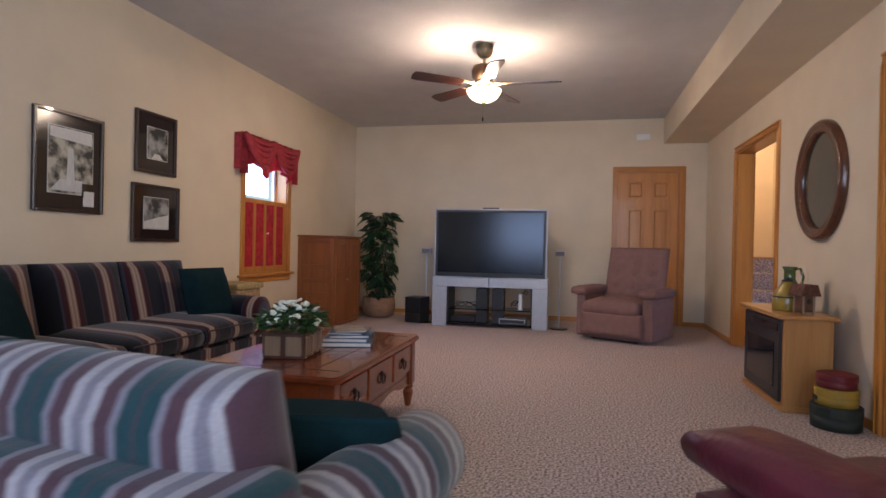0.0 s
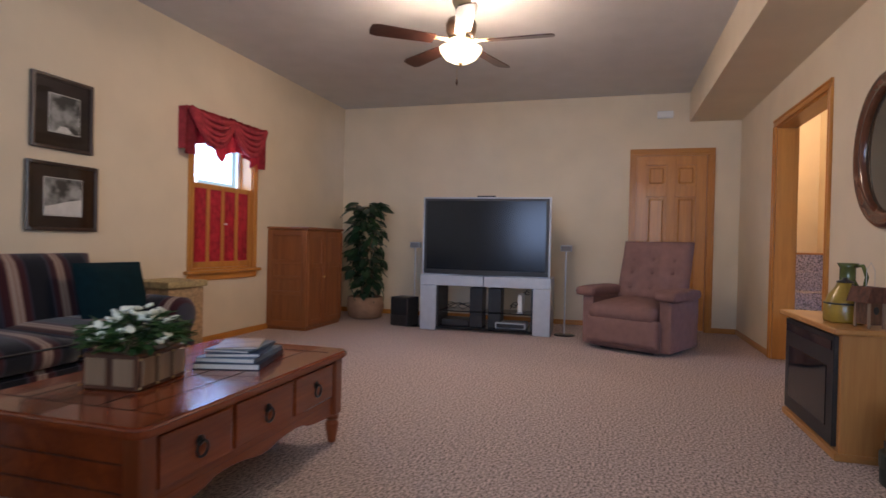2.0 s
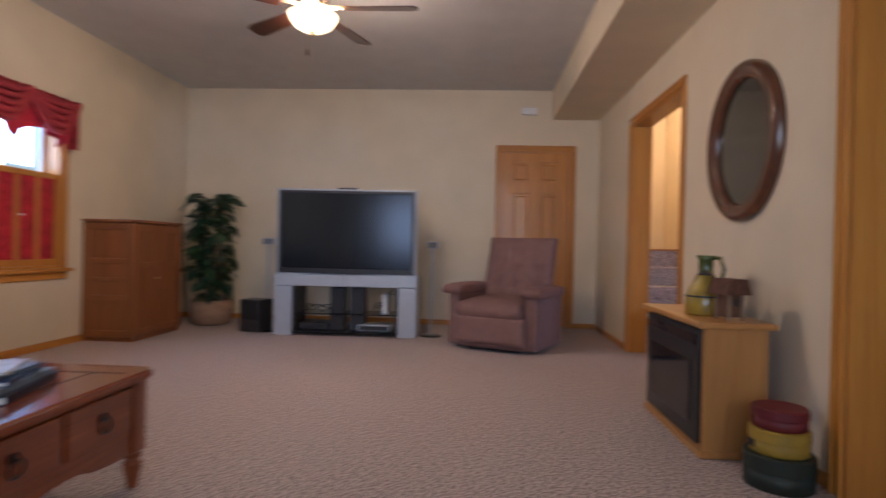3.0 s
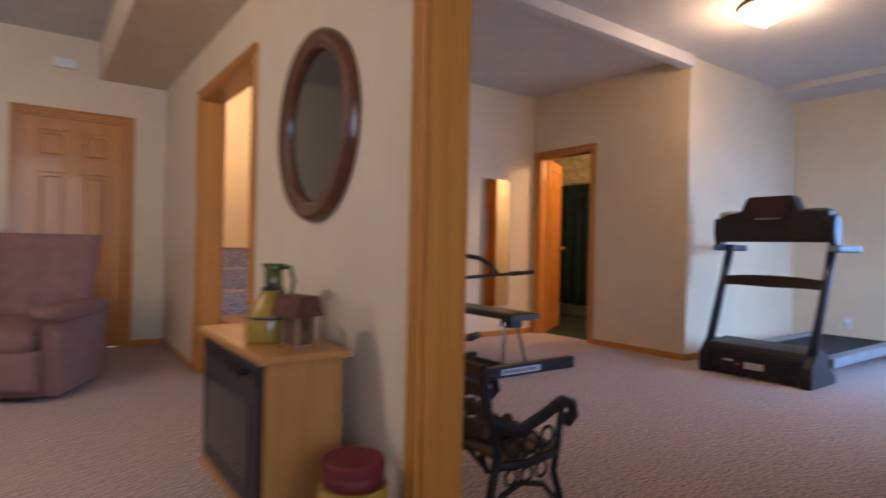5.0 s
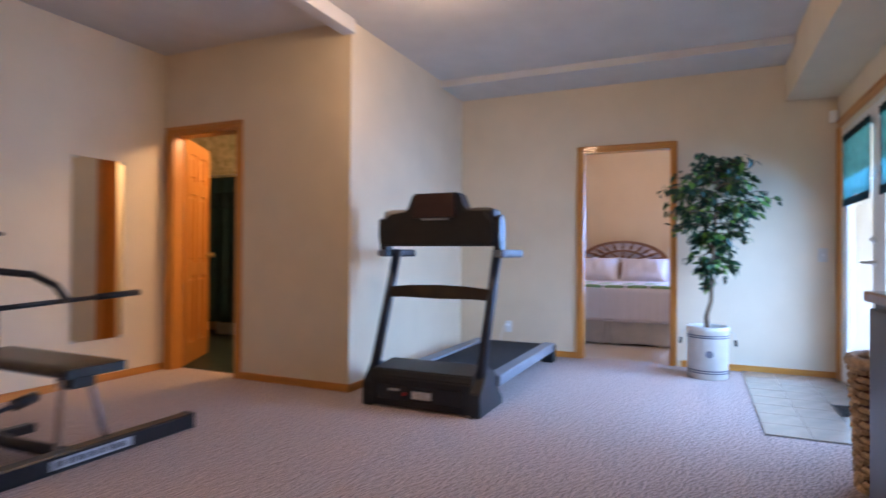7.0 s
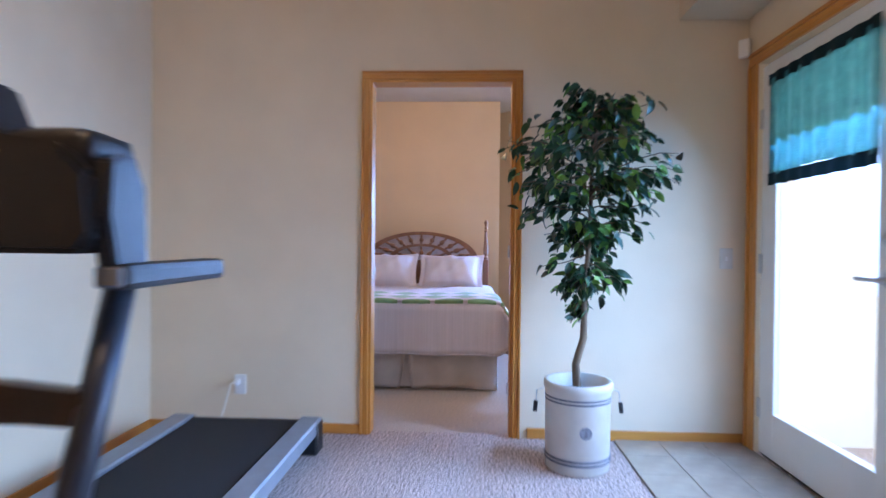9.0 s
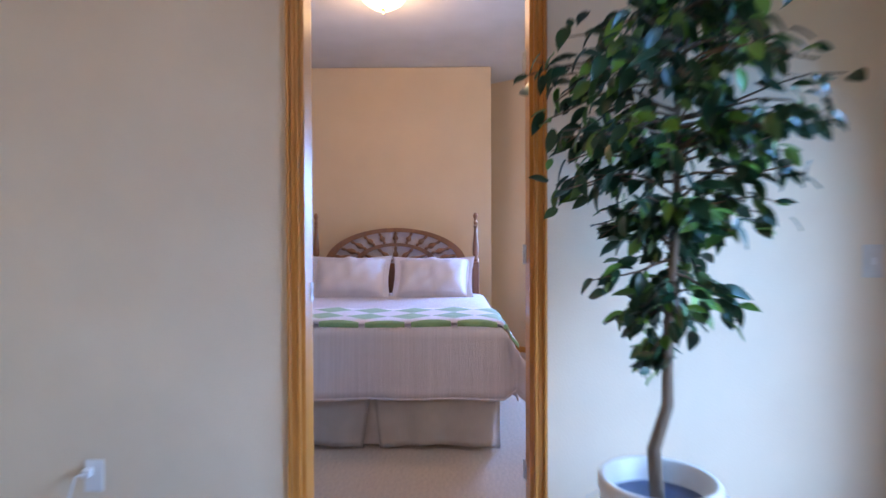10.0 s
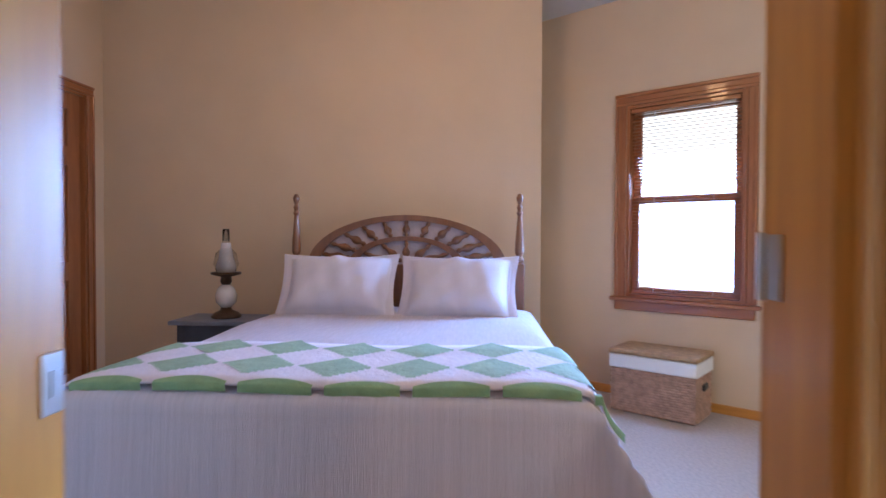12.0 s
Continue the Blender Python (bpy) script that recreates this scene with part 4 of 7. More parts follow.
def fabric_recliner(m):
    r = thing("recliner", "mauve velour recliner with a button-tufted back", "armchair", m)
    part("base", box(-0.33, -0.36, 0.025, 0.33, 0.30, 0.30, 0.02, seg=2), M_MAUVE, r)
    part("footrest", cushion(0.66, 0.24, 0.07, 0.25, 6, None, pose(0, -0.40, 0.19, 87, 0, 0)), M_MAUVE, r, smooth=True)
    part("seat", cushion(0.60, 0.62, 0.19, 0.35, 7, None, pose(0, -0.13, 0.37, 3, 0, 0)), M_MAUVE, r, smooth=True)
    bk = cushion(0.68, 0.66, 0.20, 0.4, 15)
    for v in bk.verts:
        if v.co.z > 0:
            for bx in (-0.2, 0, 0.2):
                for by in (-0.15, 0.0, 0.13):
                    d2 = ((v.co.x - bx) ** 2 + (v.co.y - by) ** 2) / 0.0022
                    v.co.z -= 0.05 * math.exp(-d2)
            v.co.z -= 0.02 * math.exp(-((v.co.y - 0.18) / 0.02) ** 2)
    part("backrest", moved(bk, pose(0, 0.30, 0.68, 74, 0, 0)), M_MAUVE, r, smooth=True)
    for bx in (-0.2, 0, 0.2):
        for by in (-0.15, 0.0, 0.13):
            b = lathe([(0.012, 0), (0.010, 0.006), (0, 0.008)], 10, None, pose(0, 0.30, 0.68, 74, 0, 0) @ pose(bx, by, 0.066))
            part("button", b, M_MAUVE, r, smooth=True)
    for sx in (-1, 1):
        part("arm", box(sx * 0.365 - 0.055, -0.34, 0.03, sx * 0.365 + 0.055, 0.32, 0.48, 0.02, seg=2), M_MAUVE, r)
        part("arm_pad", cushion(0.17, 0.66, 0.11, 0.35, 7, None, pose(sx * 0.375, -0.07, 0.52, 0, 0, 0)), M_MAUVE, r, smooth=True)
    part("foot_frame", box(-0.26, -0.30, 0.0, 0.26, 0.26, 0.07, 0.01), M_BLACK, r, "dark steel rocker base")
    return r


fabric_recliner(pose(0.90, 6.44, 0, 0, 0, -26.6))

# burgundy leather recliner
M_LEATHER = material("burgundy_leather", (0.115, 0.012, 0.024), 0.42, vary=0.2, scale=9, bump=0.35, bump_scale=45, coat=0.15)
lr = thing("leather_recliner", "burgundy leather recliner with padded arms", "armchair", pose(1.18, 1.12, 0, 0, 0, 210) @ Matrix.Diagonal((0.9, 0.9, 0.98, 1)))
part("base", box(-0.36, -0.40, 0.0, 0.36, 0.36, 0.26, 0.03, seg=2), M_LEATHER, lr)
part("seat", cushion(0.54, 0.74, 0.24, 0.4, 8, None, pose(0, -0.16, 0.38, 3, 0, 0)), M_LEATHER, lr, smooth=True)
part("footrest", cushion(0.54, 0.26, 0.12, 0.5, 7, None, pose(0, -0.46, 0.20, 80, 0, 0)), M_LEATHER, lr, smooth=True)
for sx in (-1, 1):
    part("arm", cushion(0.20, 0.80, 0.48, 0.25, 8, None, pose(sx * 0.36, -0.05, 0.26)), M_LEATHER, lr, smooth=True)
    part("arm_pad", cushion(0.21, 0.74, 0.13, 0.5, 9, None, pose(sx * 0.365, -0.10, 0.525, -3, 0, 0)), M_LEATHER, lr, smooth=True)
part("backrest", cushion(0.56, 0.52, 0.26, 0.45, 9, None, pose(0, 0.33, 0.58, 72, 0, 0)), M_LEATHER, lr, smooth=True)

# rear-projection television on its stand
M_SILVER = material("silver_plastic", (0.42, 0.45, 0.50), 0.4, 0.2, vary=0.04, scale=20)
M_SCREEN = material("tv_screen", (0.006, 0.009, 0.014), 0.17, vary=0.1, scale=2)
M_SMOKE = material("smoked_glass", (0.012, 0.012, 0.014), 0.06, vary=0.1)
TVX, TVY = -0.66, 6.67
tv = thing("television", "large silver-framed rear-projection television, switched off", "television", pose(TVX, TVY, 0, 0, 0, 1))
sl = prism([(-0.685, 0.60), (0.685, 0.60), (0.685, 1.435), (-0.685, 1.435)], 0.0, 0.06)
part("bezel", sl, M_SILVER, tv)
part("back_housing", prism([(-0.66, 0.60), (0.66, 0.60), (0.60, 1.42), (-0.60, 1.42)], 0.06, 0.42), M_BLACK, tv)
part("screen_surround", box(-0.668, -0.010, 0.612, 0.668, 0.002, 1.42, 0.004), M_BLACK, tv)
part("screen", box(-0.64, -0.016, 0.66, 0.64, -0.006, 1.395, 0.003), M_SCREEN, tv)
part("lower_lip", moved(prism([(-0.66, 0.655), (0.66, 0.655)] + [(0.66 - 1.32 * q / 12, 0.628 - 0.022 * math.sin(math.pi * q / 12)) for q in range(13)], -0.02, 0.0), ZERO), M_BLACK, tv)
part("sensor_bar", box(-0.10, 0.02, 1.436, 0.10, 0.05, 1.452, 0.004), M_BLACK, tv)
stand = thing("tv_stand", "silver television stand with smoked glass shelves", "stand", pose(TVX, TVY, 0, 0, 0, 1))
for x0, x1 in ((-0.70, -0.004), (0.004, 0.70)):
    part("top_band", box(x0, -0.02, 0.485, x1, 0.46, 0.598, 0.006, seg=2), M_SILVER, stand)
for sx in (-1, 1):
    part("column", box(sx * 0.61 - 0.09, -0.015, 0.0, sx * 0.61 + 0.09, 0.44, 0.483, 0.006, seg=2), M_SILVER, stand)
part("bottom_shelf", box(-0.52, 0.0, 0.02, 0.52, 0.44, 0.045, 0.003), M_SMOKE, stand)
part("middle_shelf", box(-0.52, 0.06, 0.20, 0.52, 0.42, 0.21, 0.002), M_SMOKE, stand)
for x0, x1 in ((-0.52, -0.50), (0.50, 0.52)):
    part("side_trim", box(x0, 0.0, 0.045, x1, 0.42, 0.483), M_BLACK, stand)
for i, (x, w2) in enumerate(((-0.10, 0.07), (0.10, 0.07))):
    sp = thing("speaker", "slim black speaker inside the television stand", "speaker", pose(TVX, TVY, 0.046, 0, 0, 1), group="stand speakers")
    part("cabinet", box(x - w2, 0.10, 0, x + w2, 0.3, 0.152, 0.004), M_BLACK, sp)
for x in (-0.10, 0.10):
    sp = thing("speaker", "slim black speaker on the middle shelf", "speaker", pose(TVX, TVY, 0.2105, 0, 0, 1), group="stand speakers")
    part("cabinet", box(x - 0.07, 0.10, 0, x + 0.07, 0.3, 0.255, 0.004), M_BLACK, sp)
pl = thing("disc_player", "silver disc player on the bottom shelf", "disc player", pose(TVX + 0.28, TVY + 0.05, 0.0455, 0, 0, 1))
part("body", box(-0.16, 0, 0.004, 0.16, 0.25, 0.065, 0.004), M_SILVER, pl)
part("front", box(-0.145, -0.006, 0.014, 0.145, 0.001, 0.055, 0.002), M_BLACK, pl)
cx_ = thing("game_console", "white upright game console on the middle shelf", "game console", pose(TVX + 0.37, TVY + 0.12, 0.2105, 0, 0, 1))
part("body", box(-0.024, 0, 0.01, 0.024, 0.2, 0.20, 0.005), M_WHITE, cx_)
part("base", box(-0.035, -0.01, 0, 0.035, 0.2, 0.012, 0.003), M_SILVER, cx_)
rb = thing("receiver", "black receiver box on the bottom shelf", "receiver", pose(TVX - 0.33, TVY + 0.08, 0.0455, 0, 0, 1))
part("body", box(-0.15, 0, 0.003, 0.15, 0.26, 0.07, 0.004), M_BLACK, rb)
ca = thing("cables", "loose black cables behind the stand shelves", "cables", pose(TVX, TVY, 0.211, 0, 0, 1))
for k in range(4):
    pts = [(-0.45 + 0.05 * q, 0.18 + 0.05 * math.sin(q + k), 0.006 + 0.07 * abs(math.sin(0.5 * q + 1.2 * k))) for q in range(9)]
    part("cable", tube(pts, 0.004, 6), M_BLACK, ca)
for k in range(3):
    part("cable", tube([(0.24 + 0.03 * q, 0.30, 0.02 + 0.03 * q + 0.04 * math.sin(q * 1.3 + k)) for q in range(8)], 0.004, 6), M_BLACK, ca)

sub = thing("subwoofer", "black box subwoofer on the carpet", "speaker", pose(-1.60, 6.80, 0, 0, 0, -14) @ Matrix.Diagonal((0.7, 0.7, 0.82, 1)))
part("cabinet", box(-0.16, -0.15, 0.012, 0.16, 0.19, 0.40, 0.008), M_BLACK, sub)
part("grille", box(-0.145, -0.158, 0.16, 0.145, -0.148, 0.385, 0.003), material("speaker_cloth", (0.008, 0.008, 0.009), 0.95, bump=0.3, bump_scale=400), sub)
part("port", lathe([(0.05, 0), (0.055, 0.006), (0.035, 0.004), (0.03, -0.03)], 20, None, pose(0, -0.152, 0.085, 90, 0, 0)), M_BLACK, sub)
for x in (-0.12, 0.12):
    for y in (-0.1, 0.14):
        part("foot", lathe([(0.015, 0), (0.012, 0.012)], 10, None, pose(x, y, 0)), M_BLACK, sub)


def satellite_speaker(m):
    s = thing("speaker_stand", "small grey speaker on a slim floor stand", "speaker", m, group="satellite speakers")
    part("base", lathe([(0.11, 0), (0.11, 0.008), (0.09, 0.014), (0.015, 0.016)], 24), M_SMOKE, s)
    part("pole", tube([(0, 0, 0.014), (0, 0, 0.88)], 0.008, 10), M_SILVER, s)
    part("speaker", box(-0.058, -0.03, 0.88, 0.058, 0.05, 0.945, 0.008, seg=2), M_SILVER, s)
    part("speaker_grille", box(-0.05, -0.034, 0.887, 0.05, -0.029, 0.938, 0.002), material("grey_mesh", (0.12, 0.12, 0.13), 0.7), s)
    return s


ss = satellite_speaker(pose(-1.50, 6.86, 0))
copy_thing(ss, pose(0.17, 6.86, 0))

# oak ice-box cabinet
M_OLDOAK = wood("old_oak", (0.31, 0.105, 0.030), (0.17, 0.052, 0.016), grain=12)
M_OLDOAK_Y = wood("old_oak_y", (0.31, 0.105, 0.030), (0.17, 0.052, 0.016), grain=12, axis=1)
M_OLDOAK_X = wood("old_oak_x", (0.31, 0.105, 0.030), (0.17, 0.052, 0.016), grain=12, axis=0)
ib = thing("oak_cabinet", "antique oak panelled cabinet with two doors", "cabinet", pose(-2.60, 6.37, 0) @ Matrix.Diagonal((1, 1, 0.98, 1)))
part("carcase", box(-0.235, -0.38, 0.03, 0.232, 0.38, 1.07, 0.006), M_OLDOAK, ib)
part("top", box(-0.245, -0.40, 1.07, 0.255, 0.40, 1.095, 0.008, seg=2), M_OLDOAK_Y, ib)
part("plinth", box(-0.235, -0.375, 0, 0.225, 0.375, 0.03), M_OLDOAK_Y, ib)
for x0, x1, z0, z1 in ((-0.235, -0.175, 0.04, 1.06), (0.17, 0.23, 0.04, 1.06), (-0.175, 0.17, 0.04, 0.10), (-0.175, 0.17, 1.0, 1.06), (-0.175, 0.17, 0.70, 0.745), (-0.175, 0.17, 0.37, 0.415), (-0.175, 0.17, 0.535, 0.575)):
    part("side_rail", box(x0, -0.392, z0, x1, -0.378, z1, 0.003), M_OLDOAK if z1 - z0 > 0.5 else M_OLDOAK_X, ib)
for y0, y1 in ((-0.372, -0.05), (-0.044, 0.372)):
    fr = bmesh.new()
    for a, b, c, e in ((y0, y0 + 0.055, 0.05, 1.05), (y1 - 0.055, y1, 0.05, 1.05), (y0 + 0.055, y1 - 0.055, 0.05, 0.11), (y0 + 0.055, y1 - 0.055, 0.99, 1.05), (y0 + 0.055, y1 - 0.055, 0.66, 0.71)):
        box(0.233, a, c, 0.25, b, e, 0.003, bm=fr)
    dr = part("cabinet_door", fr, M_OLDOAK, ib)
    for c, e in ((0.11, 0.66), (0.71, 0.99)):
        part("door_panel", box(0.232, y0 + 0.055, c, 0.24, y1 - 0.055, e), M_OLDOAK, dr)
kn = lathe([(0.006, 0), (0.006, 0.012), (0.014, 0.02), (0, 0.026)], 12, None, pose(0.25, -0.075, 0.56, 0, 90, 0))
part("latch", kn, M_BRASS, ib, "brass latch", smooth=True)

# dark leafy plant in the corner
cp = thing("potted_plant", "tall dark leafy plant in a clay pot in the corner", "plant", pose(-2.26, 7.22, 0) @ Matrix.Diagonal((1.2, 1.2, 1.03, 1)))
M_CLAY = material("clay", (0.36, 0.21, 0.13), 0.85, vary=0.15, scale=14, bump=0.2)
part("pot", lathe([(0.13, 0), (0.17, 0.02), (0.19, 0.14), (0.18, 0.25), (0.165, 0.26), (0.15, 0.24), (0, 0.23)], 24), M_CLAY, cp, "round clay pot", smooth=True)
stems, ps = bmesh.new(), []
for k in range(9):
    a = k * 0.7
    pts = [(0.03 * math.cos(a) + 0.10 * q / 7 * math.cos(a + 0.3 * q), 0.03 * math.sin(a) + 0.10 * q / 7 * math.sin(a + 0.3 * q), 0.23 + (0.65 + 0.05 * (k % 4)) * q / 7) for q in range(8)]
    tube(pts, 0.006, 5, stems)
part("stem", stems, M_BARK, cp)
big = leaf_mesh("leaf_broad", 0.15, 0.095, M_DARKLEAF, 0.55)
for i in range(290):
    h = rng.random() ** 0.9
    a = rng.uniform(0, 6.28)
    r = rng.uniform(0.03, 0.17) * (1 - 0.3 * abs(h - 0.6))
    ps.append(turn_to((r * math.cos(a), r * math.sin(a), 0.28 + 1.08 * h), (math.cos(a) + rng.uniform(-0.5, 0.5), math.sin(a) + rng.uniform(-0.5, 0.5), rng.uniform(-1.1, 0.1) + 0.4 * h), rng.uniform(0.6, 1.0), rng.uniform(-50, 50)))
for m in ps:
    lf = new("leaf", big)
    lf.parent = cp
    lf.matrix_local = m

# framed pictures on the west wall; local x runs south to north, local -y into the room
M_FRAME = wood("dark_frame", (0.05, 0.022, 0.014), (0.022, 0.010, 0.008), rough=0.3, grain=18, coat=0.3)
M_MAT = material("dark_mat", (0.024, 0.015, 0.013), 0.12, vary=0.1, scale=40, coat=0.6)


def print_material(name, tint, scale, seed):
    m = material(name, tint, 0.15, vary=0.3, scale=scale, second=(0.05, 0.05, 0.045), coat=0.6)
    mp = [n for n in m.node_tree.nodes if n.type == "MAPPING"][0]
    mp.inputs["Location"].default_value = (seed, seed * 1.7, 0)
    r = [n for n in m.node_tree.nodes if n.type == "VALTORGB"][0].color_ramp
    r.elements[0].position, r.elements[1].position = 0.42, 0.60
    return m


def picture(label, y0, y1, z0, z1, tint, margin, seed):
    p = thing("framed_picture", label, "picture", pose(LW, 0, 0, 0, 0, 90), group="pictures over the sofa")
    f = 0.022
    for a, b, c, e in ((y0, y0 + f, z0, z1), (y1 - f, y1, z0, z1), (y0 + f, y1 - f, z0, z0 + f), (y0 + f, y1 - f, z1 - f, z1)):
        part("frame", box(a, -0.028, c, b, -0.001, e, 0.004), M_FRAME, p)
    part("mat", box(y0 + f, -0.014, z0 + f, y1 - f, -0.004, z1 - f), M_MAT, p)
    l, r, b, t = margin
    part("print", box(y0 + l, -0.0165, z0 + b, y1 - r, -0.013, z1 - t), print_material("print_%d" % seed, tint, 11, seed), p, "pale landscape print")
    part("print_edge", box(y0 + l - 0.004, -0.0155, z0 + b - 0.004, y1 - r + 0.004, -0.0125, z1 - t + 0.004), M_PAGE, p)
    return p


pa = picture("large dark-framed waterfall picture with a cut-out corner mat", 2.67, 3.19, 1.19, 1.83, (0.55, 0.52, 0.42), (0.105, 0.085, 0.12, 0.10), 3)
M_FALL = material("pale_water", (0.72, 0.72, 0.68), 0.2, vary=0.12, scale=30, stretch=(6, 6, 0.6), coat=0.6)
part("waterfall", prism([(2.905, 1.40), (2.965, 1.40), (2.95, 1.60), (2.915, 1.60)], -0.019, -0.0165), M_FALL, pa, "white waterfall in the print")
part("pool", prism([(2.79, 1.325), (3.07, 1.325), (3.02, 1.40), (2.86, 1.40)], -0.019, -0.0165), M_FALL, pa)
part("sky_area", prism([(2.785, 1.66), (3.095, 1.64), (3.095, 1.722), (2.785, 1.722)], -0.0185, -0.0165), M_PAGE, pa)
part("corner_mat", box(3.02, -0.0195, 1.295, 3.115, -0.016, 1.385), M_MAT, pa)
part("corner_print", box(3.035, -0.0205, 1.235, 3.115, -0.0145, 1.335), M_PAGE, pa, "small pale inset card")
pb_ = picture("small dark-framed black and white landscape photograph", 3.475, 3.91, 1.52, 1.99, (0.36, 0.36, 0.34), (0.12, 0.10, 0.115, 0.115), 5)
part("pond", prism([(3.64, 1.637), (3.76, 1.637), (3.72, 1.675), (3.67, 1.675)], -0.019, -0.0165), M_FALL, pb_)
pc = picture("small dark-framed photograph of a snowy lane", 3.445, 3.95, 1.008, 1.447, (0.40, 0.40, 0.38), (0.12, 0.12, 0.10, 0.10), 9)
part("snow", prism([(3.567, 1.11), (3.83, 1.11), (3.83, 1.22), (3.72, 1.20), (3.567, 1.16)], -0.019, -0.0165), M_FALL, pc)

pa.location += Vector((0, -0.055, -0.05))
pb_.location += Vector((0, -0.05, -0.038))
pc.location += Vector((0, -0.045, -0.047))

# oval mirror on the east wall
om = thing("oval_mirror", "dark walnut oval framed mirror on the wall", "mirror", pose(LE, 4.205, 1.47, 0, 0, -90))
M_WALNUT = wood("walnut", (0.15, 0.05, 0.022), (0.055, 0.018, 0.010), rough=0.25, grain=12, coat=0.4)
bm = bmesh.new()
prof = [(1.0, 0.0), (1.0, -0.03), (0.96, -0.048), (0.90, -0.05), (0.86, -0.036), (0.83, -0.040), (0.79, -0.036), (0.765, -0.022), (0.76, -0.008)]
N = 64
rings = [[bm.verts.new((0.385 * (1 - (1 - s) * 1.0) * math.cos(2 * math.pi * q / N), y, (0.41 - 0.385 * (1 - s)) * math.sin(2 * math.pi * q / N))) for q in range(N)] for s, y in prof]
for a, b in zip(rings, rings[1:]):
    for q in range(N):
        bm.faces.new((a[q], a[(q + 1) % N], b[(q + 1) % N], b[q]))
bmesh.ops.recalc_face_normals(bm, faces=bm.faces)
part("frame", bm, M_WALNUT, om, smooth=True)
gl = lathe([(0.30, 0), (0.30, 0.005), (0, 0.005)], 64)
bmesh.ops.scale(gl, vec=(1, 0.325 / 0.30, 1), verts=gl.verts)
part("glass", moved(gl, pose(0, -0.006, 0, 90, 0, 0)), material("dark_picture_glass", (0.055, 0.048, 0.036), 0.06, vary=0.2, scale=6, coat=0.4), om, "dark smoky glass", smooth=False)

# electric fireplace cabinet
M_OAK_LIGHT = wood("pale_oak_veneer", (0.53, 0.255, 0.075), (0.37, 0.155, 0.042), rough=0.45, grain=12)
M_OAK_LIGHT_Y = wood("pale_oak_veneer_y", (0.53, 0.255, 0.075), (0.37, 0.155, 0.042), rough=0.4, grain=12, axis=1)
fp = thing("electric_fireplace", "oak electric fireplace cabinet with a black glass front", "fireplace", pose(1.775, 4.125, 0) @ Matrix.Diagonal((1, 0.93, 0.975, 1)))
part("body", box(-0.165, -0.42, 0.02, 0.105, 0.42, 0.585, 0.003), M_OAK_LIGHT, fp)
part("top", box(-0.205, -0.46, 0.585, 0.125, 0.46, 0.612, 0.008, seg=2), M_OAK_LIGHT_Y, fp)
part("plinth", box(-0.185, -0.43, 0, 0.105, 0.43, 0.035, 0.004), M_OAK_LIGHT_Y, fp)
part("black_frame", box(-0.185, -0.385, 0.055, -0.163, 0.385, 0.57, 0.003), M_BLACK, fp)
part("glass_front", box(-0.19, -0.30, 0.13, -0.184, 0.30, 0.42, 0.002), M_SMOKE, fp, "smoked glass firebox front")
part("vent_slot", box(-0.189, -0.36, 0.50, -0.183, 0.36, 0.545), M_SMOKE, fp)

pt = thing("enamel_pitcher", "yellow enamel coffee pot with a dark band", "pitcher", pose(1.715, 4.02, 0.598))
M_YEL = material("yellow_enamel", (0.42, 0.27, 0.035), 0.3, vary=0.2, scale=14, coat=0.3)
M_OLIVE = material("olive_glaze", (0.10, 0.13, 0.03), 0.25, vary=0.25, scale=16, coat=0.3)
part("body", lathe([(0.085, 0), (0.088, 0.01), (0.088, 0.08), (0.07, 0.13), (0.04, 0.17), (0.035, 0.19), (0.0, 0.19)], 24), M_YEL, pt, smooth=True)
part("lid", lathe([(0.036, 0.19), (0.036, 0.198), (0.012, 0.206), (0.012, 0.214), (0, 0.216)], 18), M_BLACK, pt, smooth=True)
part("band", lathe([(0.0885, 0.086), (0.0895, 0.088), (0.0885, 0.094)], 24), M_BLACK, pt)
part("handle", tube([(0.02, -0.03, 0.18), (0.03, -0.09, 0.17), (0.03, -0.115, 0.11), (0.03, -0.085, 0.05)], 0.007, 8), M_BLACK, pt)
jg = thing("green_jug", "olive green glazed jug with a loop handle", "jug", pose(1.77, 4.15, 0.598))
part("body", lathe([(0.05, 0), (0.075, 0.03), (0.085, 0.09), (0.06, 0.15), (0.035, 0.20), (0.035, 0.26), (0.048, 0.285), (0.04, 0.285), (0.03, 0.25), (0, 0.2)], 24), M_OLIVE, jg, smooth=True)
part("handle", tube([(0.02, -0.035, 0.27), (0.035, -0.085, 0.275), (0.045, -0.105, 0.22), (0.04, -0.08, 0.14)], 0.009, 8), M_OLIVE, jg, smooth=True)
bh = thing("birdhouse", "brown twig birdhouse with a wire hanger", "birdhouse", pose(1.745, 3.82, 0.598, 0, 0, 15) @ Matrix.Diagonal((0.66, 0.66, 1.0, 1)))
M_TWIG = material("brown_twig", (0.15, 0.055, 0.03), 0.8, vary=0.3, scale=30, bump=0.5, bump_scale=60)
part("house", box(-0.055, -0.06, 0.015, 0.055, 0.06, 0.13, 0.004), material("birdhouse_wall", (0.17, 0.075, 0.035), 0.7, vary=0.3, scale=25, bump=0.4), bh)
part("roof", prism([(-0.095, 0.115), (0.095, 0.115), (0.06, 0.185), (-0.06, 0.185)], -0.10, 0.10), M_TWIG, bh, "bark shingle roof")
for x, y in ((-0.05, -0.065), (0.05, -0.065), (-0.05, 0.065), (0.05, 0.065)):
    part("post", tube([(x, y, 0), (x, y, 0.125)], 0.011, 7), M_PALEWOOD, bh)
